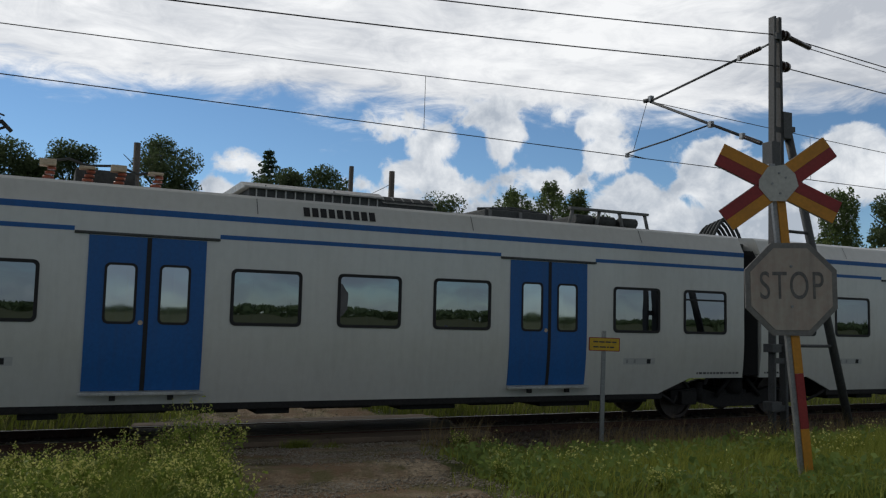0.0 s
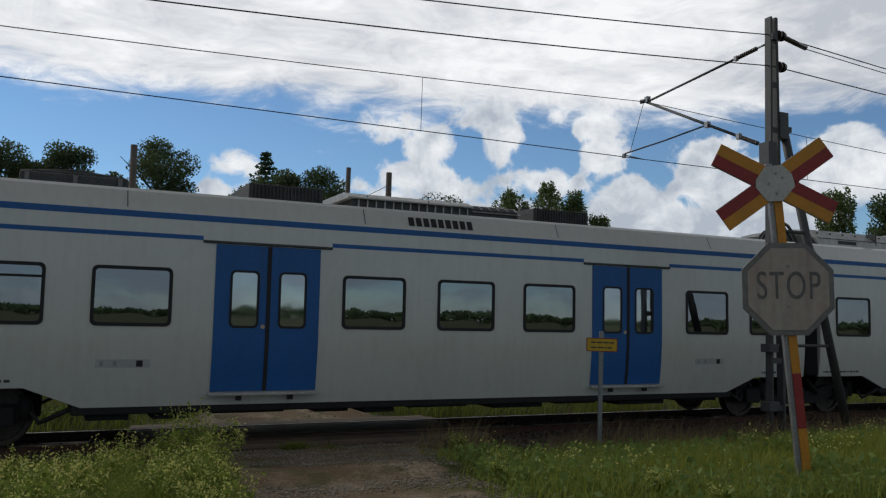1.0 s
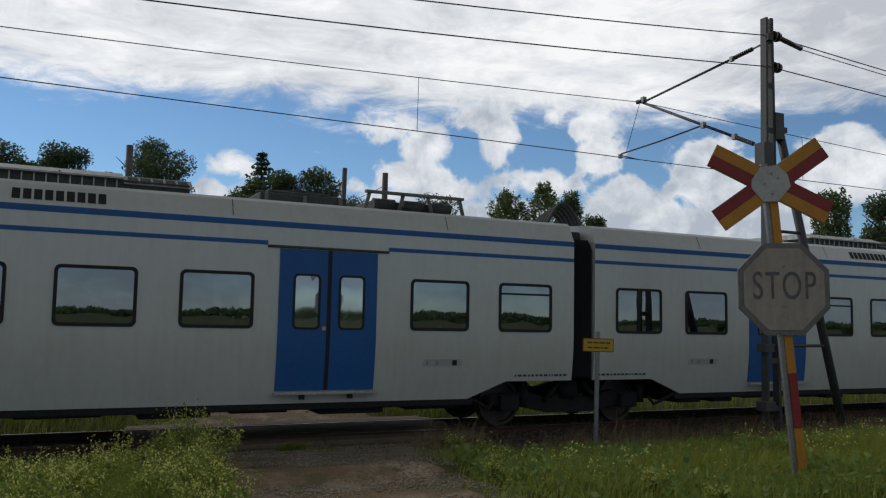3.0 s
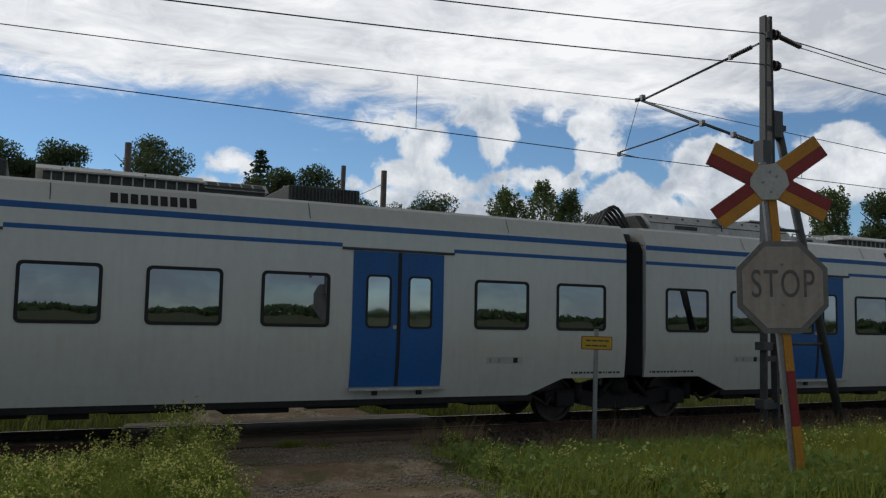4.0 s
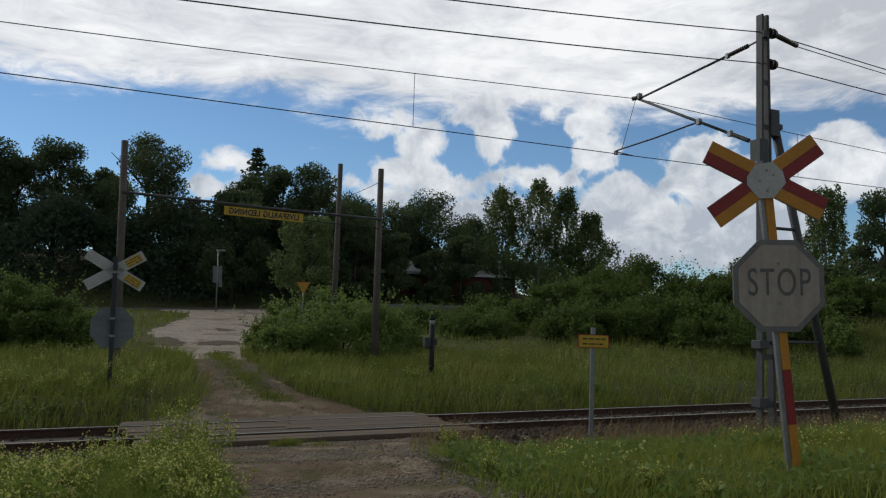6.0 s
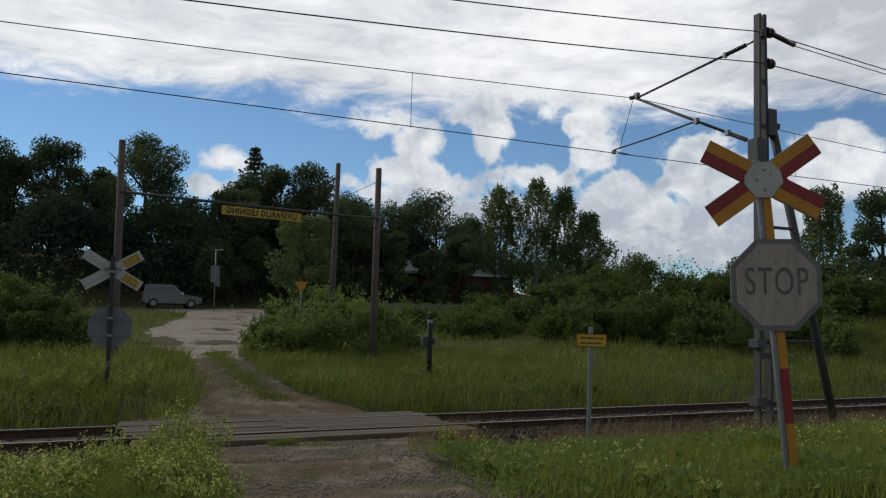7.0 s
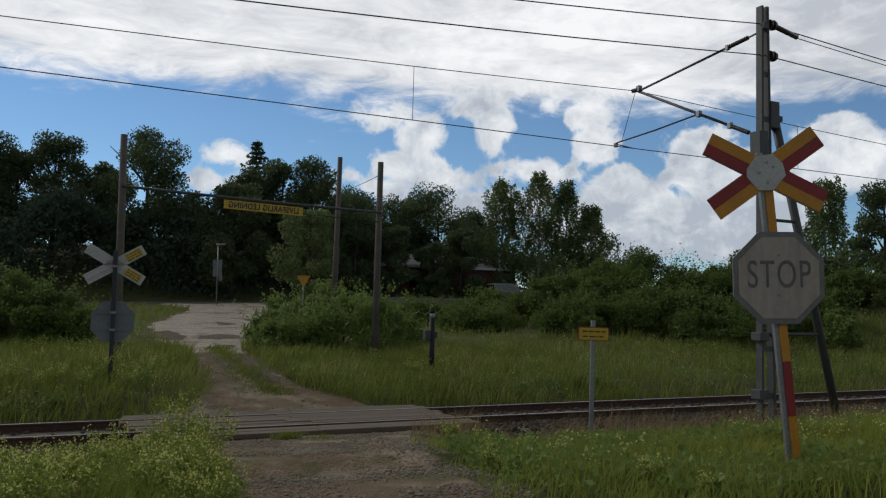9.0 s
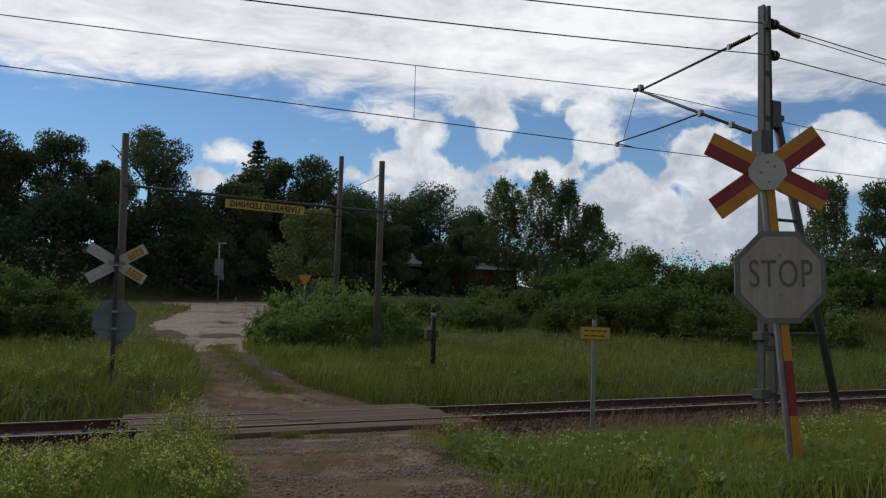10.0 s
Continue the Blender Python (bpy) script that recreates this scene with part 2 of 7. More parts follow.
M = {
    "train_white": mat("train_white", (0.66, 0.665, 0.63), 0.36, 0, 0.035, 0.7, 9, 0.0, 1.0),
    "train_blue": mat("train_blue", (0.011, 0.121, 0.396), 0.5, 0, 0.12, 1.0, 20),
    "rubber": mat("rubber", (0.018, 0.018, 0.02), 0.7, 0, 0.3, 3, 50, 0.1),
    "dark_under": mat("dark_under", (0.015, 0.014, 0.014), 0.8, 0, 0.5, 2.5, 25, 0.3),
    "roof_metal": mat("roof_metal", (0.52, 0.525, 0.51), 0.5, 0.3, 0.2, 2.0, 25, 0.1),
    "roof_dark": mat("roof_dark", (0.07, 0.075, 0.075), 0.7, 0.2, 0.4, 3.0, 25, 0.2),
    "wheel_steel": mat("wheel_steel", (0.12, 0.10, 0.09), 0.55, 0.8, 0.3, 4, 30, 0.1),
    "insulator": mat("insulator", (0.36, 0.09, 0.04), 0.35, 0, 0.3, 8, 40),
    "cream": mat("cream", (0.55, 0.45, 0.32), 0.5, 0, 0.2, 8, 40),
    "grey_label": mat("grey_label", (0.30, 0.31, 0.31), 0.6, 0, 0.15, 3, 30),
    "dark_text": mat("dark_text", (0.05, 0.05, 0.055), 0.6, 0, 0.2, 6, 40),
    "white_paint": mat("white_paint", (0.75, 0.76, 0.76), 0.5, 0, 0.08, 4, 30),
    "interior": mat("interior", (0.10, 0.10, 0.11), 0.8, 0, 0.2, 2, 20),
    "headlamp": mat("headlamp", (0.03, 0.033, 0.037), 0.35, 0, 0.2, 5, 30),
    "train_glass": glass_mat("train_glass", (0.03, 0.034, 0.036), 0.36, 0.012),
    "cab_glass": glass_mat("cab_glass", (0.02, 0.022, 0.024), 0.09, 0.03),
    "windscreen_glass": glass_mat("windscreen_glass", (0.02, 0.022, 0.025), 0.50, 0.05),
    "rail_rust": mat("rail_rust", (0.10, 0.055, 0.04), 0.8, 0.3, 0.35, 3, 40, 0.3),
    "rail_head": mat("rail_head", (0.300, 0.294, 0.273), 0.42, 0.95, 0.1, 1.5, 60),
    "sleeper": mat("sleeper", (0.075, 0.06, 0.05), 0.9, 0, 0.4, 3, 40, 0.5, 0, 0.3),
    "ballast": mat("ballast", (0.12, 0.10, 0.085), 0.95, 0, 0.5, 1.2, 12, 0.6, 0, 0, None, False),
    "plank": mat("plank", (0.149, 0.114, 0.081), 0.85, 0, 0.35, 2.0, 30, 0.5, 0, 0.4),
    "galvanised": mat("galvanised", (0.30, 0.31, 0.32), 0.5, 0.7, 0.2, 5, 40, 0.1),
    "mast_steel": mat("mast_steel", (0.095, 0.097, 0.10), 0.6, 0.4, 0.3, 3, 35, 0.15),
    "wire": mat("wire", (0.035, 0.033, 0.032), 0.6, 0.5, 0.2, 4, 30),
    "ceramic": mat("ceramic", (0.05, 0.03, 0.025), 0.25, 0, 0.2, 6, 30, 0, 0.5),
    "sign_red": mat("sign_red", (0.30, 0.028, 0.028), 0.5, 0, 0.2, 4, 30),
    "sign_orange": mat("sign_orange", (0.58, 0.25, 0.022), 0.5, 0, 0.15, 4, 30),
    "sign_yellow": mat("sign_yellow", (0.62, 0.40, 0.03), 0.5, 0, 0.15, 4, 30),
    "sign_grey": mat("sign_grey", (0.36, 0.36, 0.36), 0.55, 0.2, 0.12, 3, 30),
    "stop_faded": mat("stop_faded", (0.40, 0.31, 0.265), 0.6, 0, 0.2, 2.2, 14, 0, 0, 0, (0.44, 0.40, 0.35)),
    "stop_letter": mat("stop_letter", (0.13, 0.125, 0.125), 0.6, 0, 0.3, 5, 30),
    "stop_rim": mat("stop_rim", (0.19, 0.185, 0.18), 0.6, 0, 0.2, 5, 30),
    "pole_wood": mat("pole_wood", (0.130, 0.113, 0.098), 0.9, 0, 0.35, 2.0, 30, 0.4),
    "bark": mat("bark", (0.07, 0.058, 0.045), 0.95, 0, 0.4, 3, 20, 0.6),
    "birch_bark": mat("birch_bark", (0.34, 0.33, 0.31), 0.85, 0, 0.5, 5, 20, 0.3),
    "leaf_oak": mat("leaf_oak", (0.078, 0.118, 0.056), 0.6, 0, 0, 0.25, 3, 0, 0, 0, (0.160, 0.210, 0.093), True),
    "leaf_spruce": mat("leaf_spruce", (0.062, 0.100, 0.066), 0.7, 0, 0, 0.3, 3, 0, 0, 0, (0.12, 0.175, 0.105), True),
    "leaf_birch": mat("leaf_birch", (0.105, 0.150, 0.058), 0.6, 0, 0, 0.3, 3, 0, 0, 0, (0.225, 0.29, 0.11), True),
    "leaf_bush": mat("leaf_bush", (0.13, 0.20, 0.055), 0.6, 0, 0, 0.4, 3, 0, 0, 0, (0.28, 0.37, 0.10), True),
    "leaf_dark_bush": mat("leaf_dark_bush", (0.078, 0.130, 0.033), 0.6, 0, 0, 0.4, 3, 0, 0, 0, (0.19, 0.26, 0.065), True),
    "grass": mat("grass", (0.15, 0.205, 0.032), 0.7, 0, 0, 0.5, 2, 0, 0, 0, (0.40, 0.42, 0.085), True),
    "grass_far": mat("grass_far", (0.118, 0.168, 0.029), 0.7, 0, 0, 0.3, 1.5, 0, 0, 0, (0.28, 0.31, 0.065), True),
    "dry_grass": mat("dry_grass", (0.230, 0.171, 0.085), 0.8, 0, 0, 0.6, 3, 0, 0, 0, (0.391, 0.297, 0.160), True),
    "weed_flower": mat("weed_flower", (0.52, 0.52, 0.14), 0.7, 0, 0, 0.8, 4, 0, 0, 0, (0.80, 0.78, 0.28), True),
    "asphalt": mat("asphalt", (0.055, 0.055, 0.057), 0.55, 0, 0.25, 0.6, 60, 0.3),
    "brick_red": mat("brick_red", (0.13, 0.045, 0.035), 0.85, 0, 0.25, 0.6, 10, 0.2),
    "weed_leaf": mat("weed_leaf", (0.125, 0.195, 0.033), 0.6, 0, 0, 0.6, 4, 0, 0, 0, (0.32, 0.39, 0.08), True),
    "sign_pale": mat("sign_pale", (0.52, 0.52, 0.50), 0.6, 0.0, 0.15, 6, 30),
    "sign_back": mat("sign_back", (0.19, 0.21, 0.22), 0.6, 0.2, 0.2, 3, 30),
    "dark_post": mat("dark_post", (0.045, 0.05, 0.055), 0.6, 0.2, 0.2, 3, 30),
    "roof_grey": mat("roof_grey", (0.18, 0.185, 0.185), 0.6, 0.2, 0.25, 3, 30),
    "car_paint": mat("car_paint", (0.13, 0.14, 0.13), 0.3, 0.7, 0.1, 2, 30, 0, 0.8),
    "car_glass": glass_mat("car_glass", (0.03, 0.03, 0.035), 0.12),
    "tail_red": mat("tail_red", (0.35, 0.01, 0.01), 0.2, 0, 0.1, 3, 30, 0, 0.6),
}


M["door_glass"] = glass_mat("door_glass", (0.05, 0.055, 0.06), 0.55, 0.03)


# ---- mesh tools ----
def to_mesh(name, bm, mats, smooth=False):
    me = bpy.data.meshes.new(name)
    bmesh.ops.recalc_face_normals(bm, faces=bm.faces)
    bm.to_mesh(me)
    bm.free()
    for m in (mats if isinstance(mats, (list, tuple)) else [mats]):
        me.materials.append(M[m])
    if smooth:
        me.shade_smooth()
    return me


def place(name, me, parent=None, m=None, label=""):
    ob = new(name, me)
    ob.parent = parent
    ob.matrix_basis = m or Matrix()
    return tagged(ob, label)


def part(name, bm, material, parent, label="", m=None, smooth=False):
    return place(name, to_mesh(name, bm, material, smooth), parent, m, label)


def box(bm, x0, x1, y0, y1, z0, z1, mi=0, bevel=0.0, m=None):
    r = bmesh.ops.create_cube(bm, size=1.0, matrix=Matrix.Translation(((x0 + x1) / 2, (y0 + y1) / 2, (z0 + z1) / 2)) @ Matrix.Diagonal((x1 - x0, y1 - y0, z1 - z0, 1)))
    vs = r["verts"]
    fs = {f for v in vs for f in v.link_faces}
    for f in fs:
        f.material_index = mi
    if bevel:
        es = list({e for v in vs for e in v.link_edges})
        rb = bmesh.ops.bevel(bm, geom=es, offset=bevel, segments=2, affect="EDGES", profile=0.6)
        vs = list({v for f in rb["faces"] for v in f.verts} | {v for v in vs if v.is_valid})
        for f in {f for v in vs for f in v.link_faces}:
            f.material_index = mi
    if m is not None:
        bmesh.ops.transform(bm, matrix=m, verts=vs)
    return vs


def tube(bm, pts, r, seg=8, mi=0, r2=None, cap=True):
    """A round bar along points, tapering from r to r2."""
    pts = [Vector(p) for p in pts]
    rings, n = [], len(pts)
    ref = Vector((0, 0, 1))
    for i, p in enumerate(pts):
        d = (pts[min(i + 1, n - 1)] - pts[max(i - 1, 0)]).normalized()
        a = d.cross(ref if abs(d.z) < 0.95 else Vector((1, 0, 0))).normalized()
        b = d.cross(a)
        rad = r if r2 is None else r + (r2 - r) * i / max(1, n - 1)
        rings.append([bm.verts.new(p + (a * math.cos(k * 2 * math.pi / seg) + b * math.sin(k * 2 * math.pi / seg)) * rad) for k in range(seg)])
    for i in range(n - 1):
        for k in range(seg):
            f = bm.faces.new((rings[i][k], rings[i][(k + 1) % seg], rings[i + 1][(k + 1) % seg], rings[i + 1][k]))
            f.material_index = mi
            f.smooth = True
    if cap:
        for rg in (rings[0][::-1], rings[-1]):
            bm.faces.new(rg).material_index = mi


def prism(bm, outline, axis, a, b, mi=0):
    """A plate: the outline (two coordinates) drawn from a to b along the axis."""
    def at(p, v):
        return {"x": (v, p[0], p[1]), "y": (p[0], v, p[1]), "z": (p[0], p[1], v)}[axis]
    lo, hi = [bm.verts.new(at(p, a)) for p in outline], [bm.verts.new(at(p, b)) for p in outline]
    fs = [bm.faces.new(lo), bm.faces.new(hi[::-1])]
    for i in range(len(outline)):
        j = (i + 1) % len(outline)
        fs.append(bm.faces.new((lo[i], hi[i], hi[j], lo[j])))
    for f in fs:
        f.material_index = mi
    return fs


def round_rect(x0, x1, z0, z1, r, n=5):
    o = []
    for cx, cz, s in ((x1 - r, z1 - r, 0), (x0 + r, z1 - r, 90), (x0 + r, z0 + r, 180), (x1 - r, z0 + r, 270)):
        for k in range(n + 1):
            a = radians(s + 90 * k / n)
            o.append((cx + r * math.cos(a), cz + r * math.sin(a)))
    return o


def ring_plate(bm, outer, inner, y0, y1, mi=0):
    """A frame between two outlines of equal count, from y0 to y1."""
    v = [[bm.verts.new((p[0], y, p[1])) for p in o] for o in (outer, inner) for y in (y0, y1)]
    n = len(outer)
    for i in range(n):
        j = (i + 1) % n
        for a, b in ((0, 1), (1, 3), (3, 2), (2, 0)):
            bm.faces.new((v[a][i], v[a][j], v[b][j], v[b][i])).material_index = mi


def fast_mesh(name, verts, quads, mats, index=None, smooth=False):
    me = bpy.data.meshes.new(name)
    verts, quads = np.asarray(verts, np.float32), np.asarray(quads, np.int32)
    k = quads.shape[1]
    me.vertices.add(len(verts))
    me.vertices.foreach_set("co", verts.ravel())
    me.loops.add(quads.size)
    me.loops.foreach_set("vertex_index", quads.ravel())
    me.polygons.add(len(quads))
    me.polygons.foreach_set("loop_start", np.arange(0, quads.size, k, dtype=np.int32))
    for m in mats:
        me.materials.append(M[m])
    if index is not None:
        me.polygons.foreach_set("material_index", np.asarray(index, np.int32))
    me.update(calc_edges=True)
    if smooth:
        me.shade_smooth()
    return me


def text_mesh(word, size, material, spacing=1.0, bold=0.0):
    c = bpy.data.curves.new("lettering", "FONT")
    c.body, c.size, c.align_x, c.align_y, c.extrude, c.space_character = word, size, "CENTER", "CENTER", 0.002, spacing
    c.offset = size * bold
    o = bpy.data.objects.new("lettering", c)
    scene.collection.objects.link(o)
    bpy.context.view_layer.update()
    me = bpy.data.meshes.new_from_object(o.evaluated_get(bpy.context.evaluated_depsgraph_get()))
    bpy.data.objects.remove(o)
    me.materials.clear()
    me.materials.append(M[material])
    return me


# ---- ground ----
PROFILE_Y = [-400, -60, -30, -8, -6, -5, -4, -3, -2.6, 2.6, 3.6, 8, 46.5, 47.5, 54.5, 56, 70, 140, 400]
PROFILE_Z = [2.0, 0.35, 0.4, 0.42, 0.22, 0.06, -0.10, -0.24, -0.26, -0.26, 0.08, 0.42, 2.0, 2.13, 2.20, 2.3, 4.2, 7.0, 9.0]
NEAR_ROAD = [(-24, -2.2, 1.2), (-16, -0.6, 2.6), (-12, 0.9, 3.2), (-8.5, 1.5, 3.65), (-6.4, 1.7, 4.1), (-4.6, 1.85, 4.6), (-2.6, 2.3, 5.6), (-1.2, 2.2, 6.3)]
FAR_ROAD = [(1.2, 1.9, 6.6), (2.6, 2.9, 6.5), (3.6, 3.3, 6.0), (5.0, 3.6, 5.6), (8.6, 3.8, 5.8), (11, 4.0, 6.0), (15, 4.1, 7.1), (22.7, 4.3, 9.3), (30.8, 6.5, 11.6), (37, 8.2, 13.4), (43, 9.5, 15.6), (47.4, 8.0, 20.0)]


def road_span(y):
    t = NEAR_ROAD if y < 0 else FAR_ROAD
    ys = [r[0] for r in t]
    return np.interp(y, ys, [r[1] for r in t]), np.interp(y, ys, [r[2] for r in t])


def ground_z(x, y, rough=1.0):
    z = float(np.interp(y, PROFILE_Y, PROFILE_Z))
    if 30 < y < 64:
        z += 0.018 * (max(-60, min(90, x)) - 10) * min(1, (y - 30) / 14)
    # the approach is filled up to the crossing
    if abs(y) < 9 and -2 < x < 10:
        a, b = road_span(y if abs(y) > 1.3 else math.copysign(1.3, y))
        w = max(0.0, 1 - max(a - x, x - b, 0) / 1.2)
        top = -0.13 + (0.45 if y < 0 else 0.40) * min(1, max(0, abs(y) - 1.4) / 4.2)
        z = z * (1 - w) + top * w if abs(y) < 6 else z
    # the wooded bank behind the road
    if y > 58 and x < 60:
        f = min(1, (y - 58) / 16) * min(1, (60 - x) / 22)
        z += 3.5 * f * f * (3 - 2 * f)
    # the grassy rise on the far side
    rise = math.exp(-(((x - 27) / 9) ** 2 + ((y - 17) / 7) ** 2)) * 1.1 + math.exp(-(((x - 45) / 14) ** 2 + ((y - 14) / 8) ** 2)) * 2.2
    z += rise * min(1, max(0, (y - 4) / 5))
    if rough:
        k = 0.0 if abs(y) < 2.6 else min(1, (abs(y) - 2.6) / 2)
        z += k * (noise.noise((x * 0.45, y * 0.45, 0)) * 0.07 + noise.noise((x * 0.11, y * 0.11, 4)) * 0.12) * rough * (0.3 if -12 < y < 0 else 1)
    return z


def steps(spans):
    out = []
    for a, b, n in spans:
        out += list(np.linspace(a, b, n, endpoint=False))
    return out + [spans[-1][1]]


def build_ground():
    xs = steps([(-1800, -300, 8), (-300, -40, 24), (-40, -6, 24), (-6, 16, 60), (16, 60, 50), (60, 300, 24), (300, 1800, 8)])
    ys = steps([(-1800, -300, 8), (-300, -60, 12), (-60, -16, 20), (-16, -4.6, 36), (-4.6, 8, 60), (8, 60, 70), (60, 300, 20), (300, 1800, 8)])
    v = [(x, y, ground_z(x, y)) for y in ys for x in xs]
    n = len(xs)
    q = [(j * n + i, j * n + i + 1, (j + 1) * n + i + 1, (j + 1) * n + i) for j in range(len(ys) - 1) for i in range(n - 1)]
    g = place("ground", fast_mesh("ground", v, q, ["soil"], None, True))
    return tagged(g, "uneven grassy ground falling to the railway and rising beyond", "ground", kind="structure")


def strip(name, table, material, label, lift, ragged, nx=14, dy=0.25, category="road"):
    v, q = [], []
    y0, y1 = table[0][0], table[-1][0]
    ny = int((y1 - y0) / dy)
    for j in range(ny + 1):
        y = y0 + (y1 - y0) * j / ny
        a, b = road_span(y)
        a += noise.noise((y * 0.8, 1.7, 0)) * ragged + noise.noise((y * 2.9, 5.7, 0)) * ragged * 0.4
        b += noise.noise((y * 0.8, 8.7, 0)) * ragged + noise.noise((y * 2.9, 3.7, 0)) * ragged * 0.4
        for i in range(nx + 1):
            x = a + (b - a) * i / nx
            e = 0.03 if i in (0, nx) else 0.0
            rut = -0.02 * (math.exp(-((i / nx - 0.25) / 0.12) ** 2) + math.exp(-((i / nx - 0.75) / 0.12) ** 2))
            v.append((x, y, ground_z(x, y) + lift - e * 2 + rut * 0.6 + noise.noise((x * 2.3, y * 2.3, 9)) * 0.012))
    n = nx + 1
    q = [(j * n + i, j * n + i + 1, (j + 1) * n + i + 1, (j + 1) * n + i) for j in range(ny) for i in range(nx)]
    return tagged(place(name, fast_mesh(name, v, q, [material], None, True)), label, category, kind="structure")


def gravel_mat(name, stone, mud, moss, scale, wet=(0.46, 0.60), green=(0.56, 0.66)):
    """Trodden gravel: pale stone grains, brown damp patches and thin growth."""
    m = mat(name, stone, 0.9, 0, 0.3, 1.5, 60, 0.8)
    nt = m.node_tree
    N, L = nt.nodes.new, nt.links.new
    b = nt.nodes["Principled BSDF"]
    old = b.inputs["Base Color"].links[0].from_socket
    tc = N("ShaderNodeTexCoord")
    vor = N("ShaderNodeTexVoronoi")
    L(tc.outputs["Object"], vor.inputs["Vector"])
    vor.inputs["Scale"].default_value = 32.0
    gm = N("ShaderNodeMix")
    gm.data_type, gm.blend_type = "RGBA", "MULTIPLY"
    gm.inputs[0].default_value = 0.8
    L(old, gm.inputs[6])
    cr = N("ShaderNodeMapRange")
    L(vor.outputs["Color"], cr.inputs[0])
    cr.inputs[3].default_value, cr.inputs[4].default_value = 0.35, 1.5
    L(cr.outputs[0], gm.inputs[7])
    last = gm.outputs[2]
    for colour, sc, lo, hi, off in ((mud, scale, *wet, 0.0), (moss, scale * 1.7, *green, 7.0)):
        mp, nz, r, mx = N("ShaderNodeMapping"), N("ShaderNodeTexNoise"), N("ShaderNodeMapRange"), N("ShaderNodeMix")
        L(tc.outputs["Object"], mp.inputs[0])
        mp.inputs["Location"].default_value = (off, off, 0)
        mp.inputs["Scale"].default_value = (1, 0.8, 1)
        L(mp.outputs[0], nz.inputs["Vector"])
        nz.inputs["Scale"].default_value, nz.inputs["Detail"].default_value, nz.inputs["Roughness"].default_value = sc, 7, 0.65
        L(nz.outputs["Fac"], r.inputs[0])
        r.inputs[1].default_value, r.inputs[2].default_value = lo, hi
        mx.data_type = "RGBA"
        L(r.outputs[0], mx.inputs[0]), L(last, mx.inputs[6])
        mx.inputs[7].default_value = (*colour, 1)
        last = mx.outputs[2]
    L(last, b.inputs["Base Color"])
    bp = next(n for n in nt.nodes if n.bl_idname == "ShaderNodeBump")
    L(vor.outputs["Distance"], bp.inputs["Height"])
    return m


M["soil"] = gravel_mat("soil", (0.095, 0.105, 0.028), (0.075, 0.090, 0.020), (0.115, 0.085, 0.04), 0.5)
M["gravel"] = gravel_mat("gravel", (0.31, 0.25, 0.17), (0.165, 0.105, 0.055), (0.115, 0.10, 0.035), 0.9, (0.40, 0.54), (0.50, 0.60))
M["far_gravel"] = gravel_mat("far_gravel", (0.42, 0.37, 0.305), (0.25, 0.20, 0.14), (0.11, 0.10, 0.035), 0.55, (0.56, 0.62), (0.64, 0.67))
build_ground()
strip("gravel_road", NEAR_ROAD, "gravel", "worn brown gravel track leading to the crossing", 0.035, 0.22)
strip("gravel_approach", [(1.2,), (10.4,)], "gravel", "brown gravel track with grass down the middle", 0.035, 0.3, 14, 0.3)
strip("gravel_approach_upper", [(10.4,), (47.4,)], "far_gravel", "pale gravel track with potholes climbing to the road", 0.035, 0.3, 14, 0.4)


def mud_patch(x, y, rx, ry, seed, material="mud"):
    """A shallow damp hollow with a ragged rim."""
    v, q, n, rings = [], [], 40, 4
    for k in range(rings):
        for i in range(n):
            a = 2 * math.pi * i / n
            rim = 1 + 0.55 * noise.noise((math.cos(a) * 1.3, math.sin(a) * 1.3, seed)) + 0.35 * noise.noise((math.cos(a) * 4, math.sin(a) * 4, seed + 5))
            f = (k + 0.05) / (rings - 1) * rim
            px, py = x + math.cos(a) * rx * f, y + math.sin(a) * ry * f
            v.append((px, py, ground_z(px, py) + (0.050 if k < rings - 1 else 0.036)))
    q = [(k * n + i, k * n + (i + 1) % n, (k + 1) * n + (i + 1) % n, (k + 1) * n + i) for k in range(rings - 1) for i in range(n)]
    tagged(place("mud_patch", fast_mesh("mud_patch", v, q, [material], None, True)), "damp dark hollow in the pale gravel", "mud", kind="structure")


M["mud"] = gravel_mat("mud", (0.13, 0.105, 0.070), (0.085, 0.066, 0.042), (0.08, 0.075, 0.03), 1.5)
for i, (px, py, rx, ry) in enumerate([
        (8.3, 24.7, 0.45, 1.3), (6.5, 17.2, 0.95, 1.2), (5.8, 12.6, 0.20, 0.35), (8.45, 20.9, 0.22, 0.7), (6.52, 12.9, 0.14, 0.8), (5.55, 13.5, 0.10, 0.16),
        (4.5, 18.3, 0.75, 1.9), (10.4, 29.0, 0.35, 1.0), (7.6, 15.8, 0.2, 0.8), (5.05, 7.4, 0.75, 3.0)]):
    mud_patch(px, py, rx, ry, 3.1 * i + 0.7)


